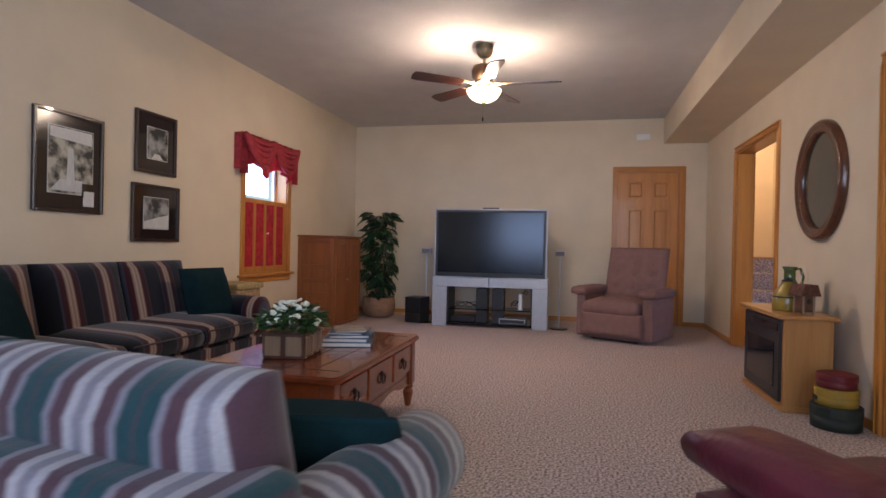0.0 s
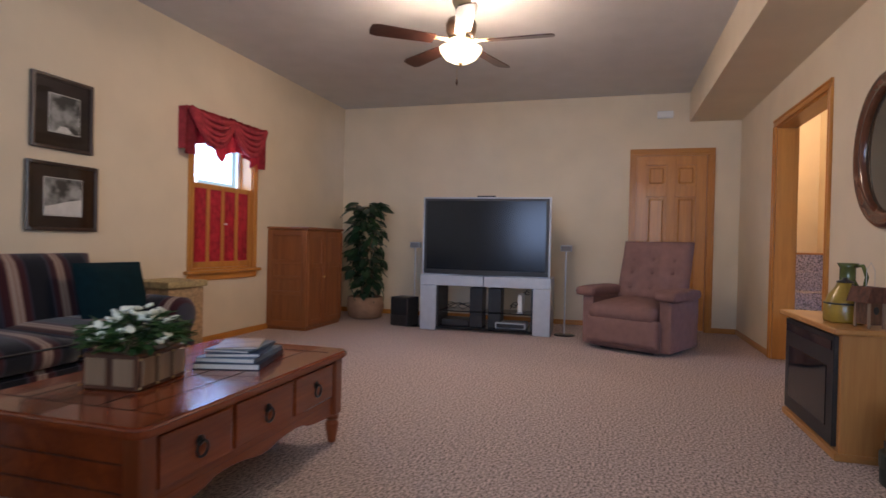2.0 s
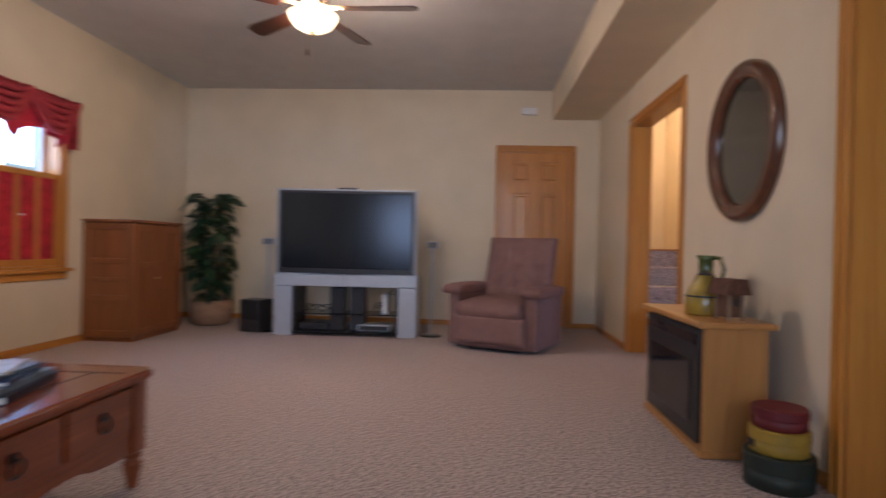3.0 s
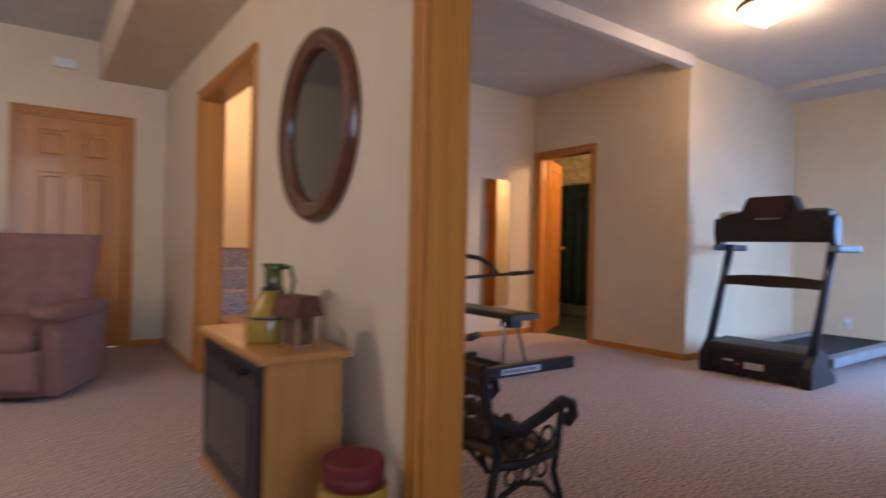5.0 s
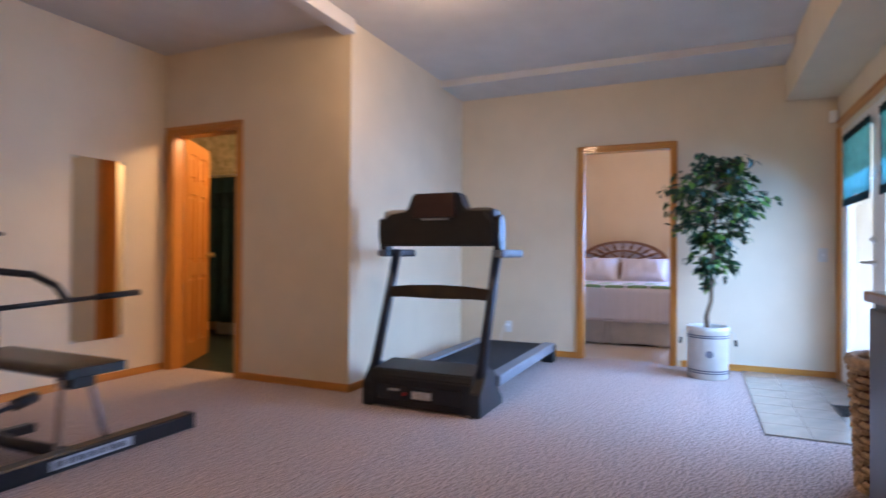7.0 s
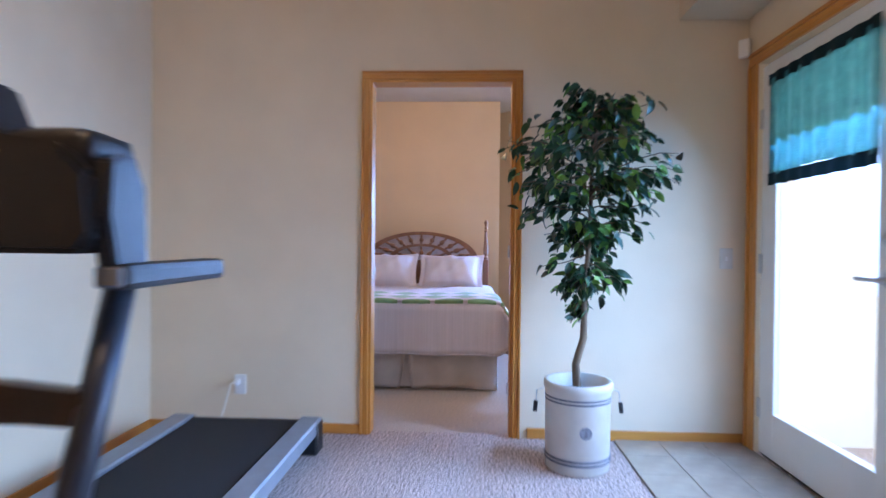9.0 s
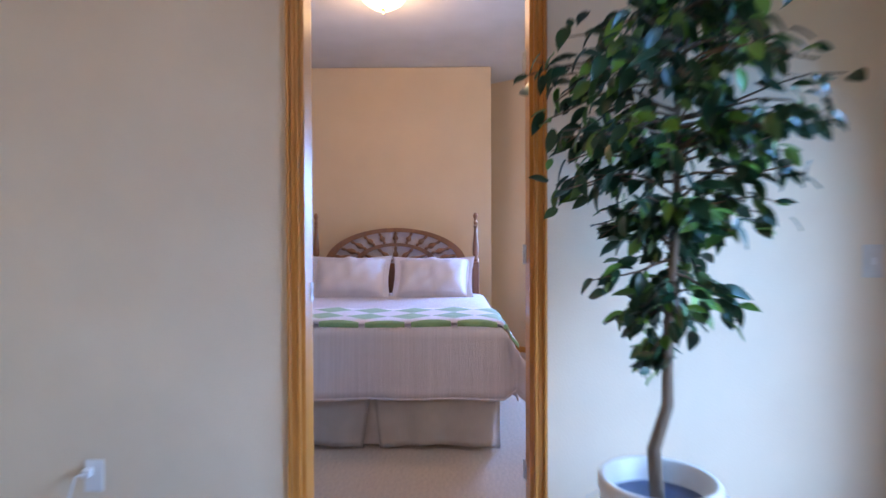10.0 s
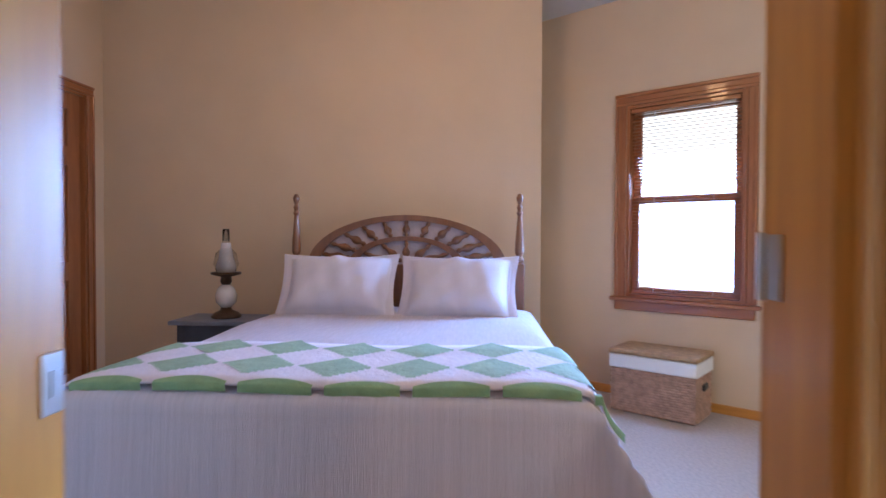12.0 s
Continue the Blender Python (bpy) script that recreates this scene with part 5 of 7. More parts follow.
part("hole", lathe([(0.018, 0), (0.018, 0.004), (0, 0.004)], 14, None, pose(0, -0.06, 0.08, 90, 0, 0)), M_BLACK, bh)
part("hanger", tube([(-0.03, 0, 0.184), (-0.028, 0, 0.26), (0, 0, 0.295), (0.028, 0, 0.26), (0.03, 0, 0.184)], 0.002, 5), M_STEEL, bh)

hx = 0.0
for lab, r, h, c in (("dark green oval hat box at the bottom of a stack", 0.124, 0.130, (0.02, 0.03, 0.022)), ("mustard yellow oval hat box in the stack", 0.104, 0.095, (0.40, 0.25, 0.03)), ("burgundy oval hat box on top of the stack", 0.096, 0.080, (0.16, 0.012, 0.016))):
    hb = thing("hat_box", lab, "box", pose(1.80, 3.485, hx, 0, 0, 0), group="stack of hat boxes")
    mt = material("box_paint", c, 0.55, vary=0.15, scale=12, bump=0.1)
    bd = lathe([(r - 0.004, 0), (r, 0.003), (r, h * 0.6)], 32)
    part("body", bd, mt, hb, smooth=True)
    part("lid", lathe([(r + 0.004, h * 0.55), (r + 0.004, h - 0.005), (r - 0.002, h), (0, h)], 32), mt, hb)
    hx += h + 0.0005
part("painted_mark", box(-0.109, -0.02, 0.02, -0.103, 0.03, 0.045), M_BLACK, [o for o in scene.objects if o.name.startswith("hat_box")][1])

# small figures beside the fireplace: plain turned shapes
fg = thing("garden_ornament", "small pale ornament standing by the fireplace", "ornament", pose(1.70, 4.64, 0))
part("body", lathe([(0.05, 0), (0.055, 0.02), (0.045, 0.10), (0.055, 0.16), (0.03, 0.20), (0.035, 0.24), (0.02, 0.27), (0, 0.275)], 16), material("ornament_stone", (0.35, 0.30, 0.24), 0.8, vary=0.2, scale=20, bump=0.3), fg, smooth=True)

# wall box on the north wall
wb = thing("wall_chime_box", "small white chime box high on the wall", "wall box", pose(1.18, LN, 2.46))
part("cover", box(-0.085, -0.045, -0.04, 0.085, -0.001, 0.04, 0.006), M_WHITE, wb)

# wicker stand between sofa and window
wk = thing("wicker_side_table", "natural wicker side table beside the sofa", "side table", pose(-2.62, 4.36, 0))
part("body", box(-0.17, -0.19, 0.02, 0.17, 0.19, 0.56, 0.02, seg=2), M_WICKER, wk)
part("top", box(-0.19, -0.21, 0.56, 0.19, 0.21, 0.61, 0.012, seg=2), material("pale_wicker", (0.55, 0.42, 0.20), 0.7, vary=0.25, scale=40, bump=0.6, bump_scale=120), wk)

# ceiling fan
M_BLADE = wood("fan_blade", (0.085, 0.030, 0.018), (0.035, 0.013, 0.009), rough=0.3, grain=8, coat=0.3, axis=0)
M_BRONZE = material("antique_bronze", (0.10, 0.055, 0.03), 0.4, 0.6, vary=0.2, scale=20)
M_CREAMMETAL = material("antique_cream", (0.55, 0.42, 0.24), 0.4, 0.3, vary=0.2, scale=20)
M_BOWL = glow("lit_alabaster", (1.0, 0.80, 0.50), 4.5)
cf = thing("ceiling_fan", "five-blade bronze ceiling fan with a lit glass bowl", "ceiling fan", pose(FAN[0], FAN[1], -0.05) @ pose(0, 0, 0, 0, 0, -3))
part("canopy", lathe([(0.03, 2.64), (0.055, 2.66), (0.068, 2.69), (0.068, H + 0.047)], 24), M_CREAMMETAL, cf, smooth=True)
part("down_rod", tube([(0, 0, 2.56), (0, 0, 2.65)], 0.013, 10), M_CREAMMETAL, cf)
part("motor", lathe([(0.05, 2.43), (0.085, 2.44), (0.105, 2.48), (0.11, 2.53), (0.095, 2.565), (0.06, 2.58), (0.02, 2.585)], 28), M_BRONZE, cf, smooth=True)
part("collar", lathe([(0.09, 2.405), (0.10, 2.415), (0.08, 2.432), (0.05, 2.435)], 24), M_CREAMMETAL, cf, smooth=True)
part("switch_housing", lathe([(0.055, 2.365), (0.07, 2.375), (0.07, 2.405)], 24), M_BRONZE, cf, smooth=True)
bowl = part("bowl", lathe([(0.012, 2.262), (0.06, 2.268), (0.11, 2.295), (0.14, 2.335), (0.15, 2.365), (0.144, 2.365), (0.134, 2.338), (0.105, 2.302), (0.06, 2.276), (0, 2.268)], 32), M_BOWL, cf, "lit frosted glass bowl", smooth=True)
bowl.visible_shadow = False
part("finial", lathe([(0.004, 2.235), (0.012, 2.245), (0.014, 2.255), (0.02, 2.262), (0, 2.264)], 14), M_BRASS, cf, smooth=True)
for k in range(5):
    a = 3 + 72 * k
    ir = prism([(0.10, -0.004), (0.24, -0.004), (0.24, 0.004), (0.10, 0.004)], -0.022, 0.022, bevel=0.003)
    iron = part("blade_iron", moved(ir, pose(0, 0, 2.415, 0, 0, a)), M_CREAMMETAL, cf)
    bl = bmesh.new()
    vs = [(0.20, -0.052), (0.60, -0.068), (0.645, -0.055), (0.655, 0), (0.645, 0.055), (0.60, 0.068), (0.20, 0.052)]
    f = bl.faces.new([bl.verts.new((x, y, 0)) for x, y in vs])
    r = bmesh.ops.extrude_face_region(bl, geom=[f])
    for v in r["geom"]:
        if isinstance(v, bmesh.types.BMVert):
            v.co.z = 0.007
    bmesh.ops.recalc_face_normals(bl, faces=bl.faces)
    part("blade", moved(bl, pose(0, 0, 2.405, 0, 0, a) @ pose(0, 0, 0, 12, 0, 0)), M_BLADE, cf)
part("pull_chain", tube([(0.03, -0.05, 2.37), (0.03, -0.16, 2.30), (0.03, -0.165, 2.10)], 0.0015, 5), M_BRASS, cf)
part("pull_knob", lathe([(0.004, 2.06), (0.008, 2.075), (0.004, 2.10)], 10, None, pose(0.03, -0.165, 0)), M_DKWOOD, cf)

# ---- exercise room things ----
M_STEELBLACK = material("black_powder_coat", (0.014, 0.015, 0.018), 0.35, 0.2, vary=0.15, scale=20)
M_CHROME = material("worn_chrome", (0.55, 0.57, 0.6), 0.2, 1.0, vary=0.1, scale=20)
M_VINYL = material("brown_vinyl", (0.05, 0.036, 0.024), 0.35, vary=0.2, scale=10, bump=0.2, bump_scale=80)
M_LABEL = material("pale_label", (0.6, 0.62, 0.66), 0.4, vary=0.3, scale=40)

wbn = thing("weight_bench", "black steel weight bench with an upright post and bar", "exercise bench", pose(3.91, 5.07, 0))
part("front_foot", box(-0.64, -0.04, 0.0, 0.68, 0.04, 0.085, 0.008), M_STEELBLACK, wbn)
part("maker_plate", box(-0.10, -0.0415, 0.02, 0.30, -0.0395, 0.065), M_LABEL, wbn, "pale lettered plate")
for k in range(7):
    part("plate_mark", box(-0.07 + 0.05 * k, -0.0425, 0.03, -0.045 + 0.05 * k, -0.0412, 0.055), M_STEELBLACK, wbn)
for x in (-0.645, 0.68):
    part("foot_cap", box(x - 0.006, -0.042, -0.0005, x + 0.012, 0.042, 0.088, 0.003), M_BLACK, wbn)
part("spine", tube([(0.02, 0.04, 0.05), (0.0, 0.45, 0.05), (-0.03, 0.68, 0.07), (-0.04, 0.76, 0.16), (-0.04, 0.79, 0.40)], 0.033, 8), M_STEELBLACK, wbn, smooth=True)
part("post", box(-0.075, 0.755, 0.36, -0.005, 0.825, 1.78, 0.006), M_STEELBLACK, wbn)
part("post_sleeve", box(-0.08, 0.748, 0.92, 0.0, 0.832, 1.12, 0.006), material("dark_chrome", (0.16, 0.17, 0.19), 0.35, 0.9, vary=0.2, scale=30), wbn, "dark chrome sleeve")
part("rear_foot", box(-0.36, 0.68, 0.0, 0.26, 0.74, 0.05, 0.008), M_STEELBLACK, wbn)
for z, w2 in ((1.10, 0.15), (0.93, 0.10)):
    part("peg", tube([(-0.04 - w2, 0.79, z), (-0.04 + w2 + 0.02, 0.79, z)], 0.011, 8), M_STEELBLACK, wbn)
part("curved_arm", tube([(-0.10, 0.74, 0.90), (0.05, 0.70, 0.90), (0.18, 0.60, 0.88), (0.24, 0.50, 0.82), (0.27, 0.45, 0.74)], 0.02, 8), M_STEELBLACK, wbn, smooth=True)
part("pad", cushion(0.30, 0.95, 0.055, 0.2, 6, None, pose(0.06, 0.37, 0.455)), M_VINYL, wbn, "brown vinyl bench pad", smooth=True)
part("pad_end", box(-0.09, -0.115, 0.43, 0.21, -0.10, 0.475, 0.004), M_STEELBLACK, wbn)
part("pad_bracket", box(0.0, -0.02, 0.36, 0.12, 0.10, 0.43, 0.006), M_STEELBLACK, wbn)
for x in (-0.04, 0.20):
    part("leg", tube([(0.06 + (x - 0.08) * 0.5, 0.05, 0.40), (x, 0.02, 0.08)], 0.014, 8), M_CHROME, wbn)
part("roller_bar", tube([(-0.42, 0.55, 0.10), (0.16, 0.62, 0.20)], 0.013, 8), M_STEELBLACK, wbn)
for p, q in (((-0.46, 0.54, 0.09), (-0.34, 0.56, 0.115)), ((0.10, 0.61, 0.19), (0.22, 0.63, 0.21))):
    part("foam_roller", tube([p, q], 0.032, 12), M_BLACK, wbn, smooth=True)
bar = thing("barbell_bar", "bare steel barbell bar resting across the bench", "barbell", pose(3.91, 5.07, 0))
part("shaft", tube([(-0.42, 0.50, 0.70), (0.72, 0.50, 0.755)], 0.014, 10), M_STEELBLACK, bar, smooth=True)
for p, q in (((-0.44, 0.50, 0.699), (-0.16, 0.50, 0.7125)), ((0.46, 0.50, 0.7425), (0.74, 0.50, 0.756))):
    part("sleeve", tube([p, q], 0.019, 10), M_STEELBLACK, bar, smooth=True)
part("rest", tube([(-0.05, 0.50, 0.48), (-0.05, 0.50, 0.715)], 0.012, 8), M_STEELBLACK, wbn)

# treadmill; local +x runs back along the belt
tmn = thing("treadmill", "black treadmill with a grey-edged running deck", "treadmill", pose(5.46, 4.02, 0))
M_DKGREY = material("dark_grey_plastic", (0.0110, 0.0115, 0.0135), 0.45, vary=0.15, scale=16, bump=0.15, bump_scale=150)
M_BELT = material("running_belt", (0.009, 0.010, 0.013), 0.9, vary=0.1, scale=60, bump=0.3, bump_scale=200)
M_GREYRAIL = material("grey_side_rail", (0.22, 0.24, 0.27), 0.45, vary=0.08, scale=14)
hood = prism([(0.0, 0.01), (0.0, 0.20), (0.03, 0.245), (0.30, 0.27), (0.46, 0.20), (0.50, 0.10), (0.50, 0.01)], -0.36, 0.36, bevel=0.008)
part("motor_hood", hood, M_DKGREY, tmn)
part("hood_recess", box(-0.006, -0.30, 0.055, 0.004, 0.30, 0.155, 0.003), M_SMOKE, tmn)
part("power_label", box(-0.010, -0.09, 0.075, -0.005, 0.05, 0.125, 0.002), M_LABEL, tmn, "pale maker's label")
part("power_switch", box(-0.011, 0.09, 0.09, -0.005, 0.115, 0.11, 0.002), material("red_plastic", (0.5, 0.02, 0.02), 0.4), tmn, "small red switch")
part("cable_port", box(-0.010, 0.14, 0.115, -0.005, 0.22, 0.13, 0.002), M_LABEL, tmn)
for sy in (-1, 1):
    y = sy * 0.385
    part("side_foot", prism([(-0.01, 0.0), (-0.01, 0.15), (0.10, 0.27), (0.16, 0.27), (0.42, 0.05), (0.42, 0.0)], y - 0.035, y + 0.035, bevel=0.006), M_DKGREY, tmn)
    part("upright", tube([(0.06, y, 0.14), (0.28, y, 0.70), (0.40, y, 1.03)], 0.034, 8), material("gunmetal", (0.05, 0.055, 0.07), 0.35, 0.5, vary=0.1), tmn, smooth=True)
    part("hand_grip", box(0.27, y - 0.04 + sy * 0.05, 0.985, 0.72, y + 0.03 + sy * 0.05, 1.04, 0.015, seg=2), M_DKGREY, tmn)
    part("grip_cap", box(0.26, y + sy * 0.05 - 0.03, 0.99, 0.275, y + sy * 0.05 + 0.03, 1.035, 0.006), M_GREYRAIL, tmn)
    part("console_arm", moved(prism([(0.28, 0.99), (0.38, 0.99), (0.37, 1.20), (0.33, 1.27), (0.25, 1.25), (0.24, 1.14)], -0.022, 0.022, bevel=0.006), pose(0, y + sy * 0.045, 0)), M_DKGREY, tmn)
    part("side_rail", box(0.45, sy * 0.34 - 0.055, 0.10, 2.08, sy * 0.34 + 0.055, 0.175, 0.008), M_GREYRAIL, tmn)
    part("rear_foot", box(1.98, sy * 0.34 - 0.06, 0.0, 2.10, sy * 0.34 + 0.06, 0.165, 0.012), M_DKGREY, tmn)
part("belt", box(0.42, -0.28, 0.12, 2.05, 0.28, 0.16, 0.006), M_BELT, tmn)
part("rear_roller", tube([(2.05, -0.29, 0.135), (2.05, 0.29, 0.135)], 0.03, 12), M_DKGREY, tmn)
part("cross_brace", prism([(-0.37, 0.70), (-0.25, 0.705), (0, 0.70), (0.25, 0.705), (0.37, 0.70), (0.37, 0.775), (0.2, 0.79), (0, 0.795), (-0.2, 0.79), (-0.37, 0.775)], -0.02, 0.02), M_VINYL, tmn).matrix_local = pose(0.29, 0, 0, 0, 0, 90)
con = moved(prism([(-0.43, 1.10), (-0.40, 1.06), (0.40, 1.06), (0.43, 1.10), (0.42, 1.22), (0.36, 1.28), (0.22, 1.30), (0.17, 1.42), (-0.17, 1.42), (-0.22, 1.30), (-0.36, 1.28), (-0.42, 1.22)], -0.07, 0.07, bevel=0.012), pose(0.29, 0, 0, 0, 0, 90))
part("console", con, M_DKGREY, tmn)
part("console_back", moved(prism([(-0.16, 1.25), (0.16, 1.25), (0.15, 1.41), (-0.15, 1.41)], -0.02, 0.02, bevel=0.008), pose(0.215, 0, 0, 0, 0, 90)), material("maroon_plastic", (0.03, 0.012, 0.012), 0.4), tmn, "maroon console back")
part("console_slot", box(0.214, -0.10, 1.235, 0.221, 0.10, 1.25, 0.002), M_LABEL, tmn)
for y in (-0.31, 0.31):
    part("cup_holder", cushion(0.14, 0.20, 0.10, 0.3, 5, None, pose(0.32, y, 1.27)), material("pale_grey_plastic", (0.4, 0.4, 0.42), 0.4) if y > 0 else M_DKGREY, tmn, smooth=True)

# ficus in a stoneware crock
M_CROCK = material("white_stoneware", (0.66, 0.65, 0.60), 0.3, vary=0.06, scale=12, coat=0.2)
M_BLUE = material("blue_glaze", (0.05, 0.08, 0.16), 0.3, vary=0.2, scale=20)
fc = thing("ficus_tree", "artificial ficus tree in a banded white stoneware crock", "plant", pose(7.42, 2.32, 0))
part("crock", lathe([(0.145, 0), (0.155, 0.008), (0.158, 0.38), (0.166, 0.39), (0.166, 0.42), (0.158, 0.428), (0.145, 0.425), (0.14, 0.36), (0, 0.35)], 36), M_CROCK, fc, "white crock with blue bands", smooth=True)
for z in (0.05, 0.068, 0.335, 0.352):
    part("blue_band", lathe([(0.1585, z), (0.1595, z + 0.002), (0.1595, z + 0.006), (0.1585, z + 0.008)], 36), M_BLUE, fc)
part("maker_mark", lathe([(0.03, 0), (0.03, 0.003), (0, 0.004)], 12, None, pose(-0.156, -0.01, 0.21, 0, -90, 0)), material("grey_mark", (0.3, 0.31, 0.36), 0.4, vary=0.3, scale=60), fc)
for sy in (-1, 1):
    part("wire_handle", tube([(0, sy * 0.165, 0.385), (0, sy * 0.20, 0.37), (-0.01, sy * 0.205, 0.30)], 0.003, 6), M_STEEL, fc)
    part("wooden_grip", tube([(-0.01, sy * 0.205, 0.32), (-0.012, sy * 0.21, 0.27)], 0.011, 8), M_BLACK, fc, smooth=True)
trunk_pts = [(0, 0.0, 0.33), (0.01, 0.01, 0.50), (0.0, -0.025, 0.63), (0.01, -0.03, 0.85), (0.0, -0.05, 1.15), (0.02, -0.06, 1.45), (0.0, -0.09, 1.75)]
trunk = part("trunk", tube(trunk_pts, [0.022, 0.02, 0.018, 0.014, 0.012, 0.009, 0.005], 8), M_BARK, fc, smooth=True)
br = random.Random(21)
fleaf = [leaf_mesh("leaf_a", 0.090, 0.056, M_FICUS, 0.35), leaf_mesh("leaf_b", 0.076, 0.047, M_FICUS, 0.2), leaf_mesh("leaf_c", 0.100, 0.058, M_FICUS, 0.5)]
twigs, spots = bmesh.new(), []
for k in range(112):
    u = br.random() ** 0.66
    z0 = 0.74 + 1.03 * u
    base = Vector((0.0, -0.03 - 0.03 * u, z0))
    a = k * 2.4 + br.uniform(-0.4, 0.4)
    reach = (0.06 + 0.36 * (u / 0.72 if u < 0.72 else max(0.15, 1 - ((u - 0.72) / 0.30) ** 2))) * br.uniform(0.65, 1.15)
    rise = br.uniform(0.02, 0.20) * (1 if u > 0.3 else 0.2)
    pts = []
    for q in range(6):
        t = q / 5
        pts.append(base + Vector((reach * t * math.cos(a) * 0.85, reach * t * math.sin(a) * (1.24 if math.sin(a) < 0 else 1.02), rise * t - 0.10 * t * t + 0.02 * math.sin(5 * t + k))))
    tube(pts, [0.005, 0.004, 0.0035, 0.003, 0.0025, 0.002], 5, twigs)
    for j in range(14):
        t = 0.2 + 0.8 * (j + br.random()) / 14
        p = base + Vector((reach * t * math.cos(a) * 0.85, reach * t * math.sin(a) * (1.24 if math.sin(a) < 0 else 1.02), rise * t - 0.10 * t * t)) + Vector((br.uniform(-0.035, 0.035), br.uniform(-0.035, 0.035), br.uniform(-0.03, 0.03)))
        d = Vector((math.cos(a + br.uniform(-1.4, 1.4)), math.sin(a + br.uniform(-1.4, 1.4)), br.uniform(-1.3, 0.25)))
        if p.y > 0.42 or p.x < -0.36:
            continue
        spots.append((br.randrange(3), turn_to(p, d, br.uniform(0.52, 0.84), br.uniform(-60, 60))))
part("branch", twigs, M_BARK, fc)
spots.sort(key=lambda s: s[1].translation.x)
for i, m in spots[:290]:
    lf = new("leaf", fleaf[i])
    lf.parent = fc
    lf.matrix_local = m
for i in range(3):
    scatter(fleaf[i], [m for k, m in spots[290:] if k == i], "foliage", fc, "green ficus leaves")

# cast-iron bench end behind the wall
M_BENCHWOOD = wood("weathered_bench_wood", (0.10, 0.05, 0.022), (0.05, 0.024, 0.012), rough=0.55, grain=16, axis=1, coat=0.05)
bn = thing("iron_bench", "small cast-iron garden bench with wooden slats", "bench", pose(2.155, 3.53, 0) @ Matrix.Diagonal((0.9, 0.8, 0.94, 1)))
M_CAST = material("black_cast_iron", (0.016, 0.017, 0.022), 0.5, 0.5, vary=0.2, scale=20, bump=0.3, bump_scale=50)
for y in (-0.27, 0.27):
    e = bmesh.new()
    tube([(0.02, y, 0.62), (0.05, y, 0.45), (0.10, y, 0.30), (0.06, y, 0.12), (0.0, y, 0.0)], 0.018, 8, e)
    tube([(0.07, y, 0.42), (0.20, y, 0.36), (0.34, y, 0.40), (0.44, y, 0.44), (0.50, y, 0.42), (0.51, y, 0.375), (0.48, y, 0.355), (0.455, y, 0.375)], 0.024, 8, e)
    tube([(0.44, y, 0.42), (0.42, y, 0.28), (0.40, y, 0.18), (0.44, y, 0.06), (0.47, y, 0.0)], 0.015, 8, e)
    tube([(0.10, y, 0.25), (0.25, y, 0.235), (0.42, y, 0.25)], 0.018, 8, e)
    tube([(0.03, y, 0.05), (0.12, y, 0.14), (0.22, y, 0.17), (0.34, y, 0.14), (0.45, y, 0.03)], 0.012, 8, e)
    for cx, cz, r in ((0.18, 0.30, 0.035), (0.27, 0.31, 0.04), (0.36, 0.32, 0.035), (0.17, 0.20, 0.03), (0.25, 0.195, 0.028), (0.33, 0.20, 0.03), (0.22, 0.27, 0.02), (0.31, 0.27, 0.02)):
        tube([(cx + r * math.cos(q * math.pi / 5), y, cz + r * math.sin(q * math.pi / 5)) for q in range(10)], 0.007, 6, e, closed=True)
    part("bench_end", e, M_CAST, bn, "scrolled cast-iron end", smooth=True)
for k in range(4):
    part("slat", box(0.12 + 0.085 * k, -0.27, 0.255, 0.185 + 0.085 * k, 0.27, 0.273, 0.004), M_BENCHWOOD, bn)
for k in range(4):
    part("back_slat", box(0.04 - 0.008 * k, -0.27, 0.36 + 0.07 * k, 0.058 - 0.008 * k, 0.27, 0.41 + 0.07 * k, 0.004), M_BENCHWOOD, bn)
pc_ = thing("pine_cone_heap", "heap of brown pine cones lying on the bench", "pine cones", pose(2.41, 3.53, 0.257) @ Matrix.Diagonal((0.9, 0.8, 1, 1)))
M_CONE = material("pine_cone", (0.12, 0.07, 0.04), 0.85, vary=0.35, scale=30, bump=0.6, bump_scale=50)
for k in range(16):
    prf = [(0.004, 0)] + [(0.006 + 0.024 * math.sin(math.pi * (q + 1) / 11) * (1.0 if q % 2 else 0.78), 0.006 * q + 0.003) for q in range(10)] + [(0, 0.066)]
    part("pine_cone", lathe(prf, 12, None, pose(br.uniform(-0.12, 0.12), br.uniform(-0.2, 0.2), 0.028, 90, 0, br.uniform(0, 360))), M_CONE, pc_)

# narrow mirror, return-air grille, thermostat on the north wall
nm = thing("wall_mirror", "narrow frameless wall mirror on clips", "mirror", pose(0, GN, 0))
part("glass", box(4.88, -0.008, 0.33, 5.29, -0.002, 1.72), M_MIRROR, nm)
for x in (4.90, 5.27):
    for z in (0.325, 1.70):
        part("clip", box(x - 0.02, -0.012, z, x + 0.02, -0.001, z + 0.022, 0.003), material("clear_clip", (0.6, 0.58, 0.5), 0.2), nm)
gv = thing("air_grille", "white return-air grille with dark louvres", "vent", pose(0, GN, 0))
for x0, x1, z0, z1 in ((3.99, 4.03, 0.23, 0.90), (4.31, 4.35, 0.23, 0.90), (4.03, 4.31, 0.23, 0.265), (4.03, 4.31, 0.865, 0.90), (4.03, 4.31, 0.41, 0.425), (4.03, 4.31, 0.557, 0.572), (4.03, 4.31, 0.705, 0.72)):
    part("frame", box(x0, -0.015, z0, x1, -0.001, z1, 0.002), M_WHITE, gv)
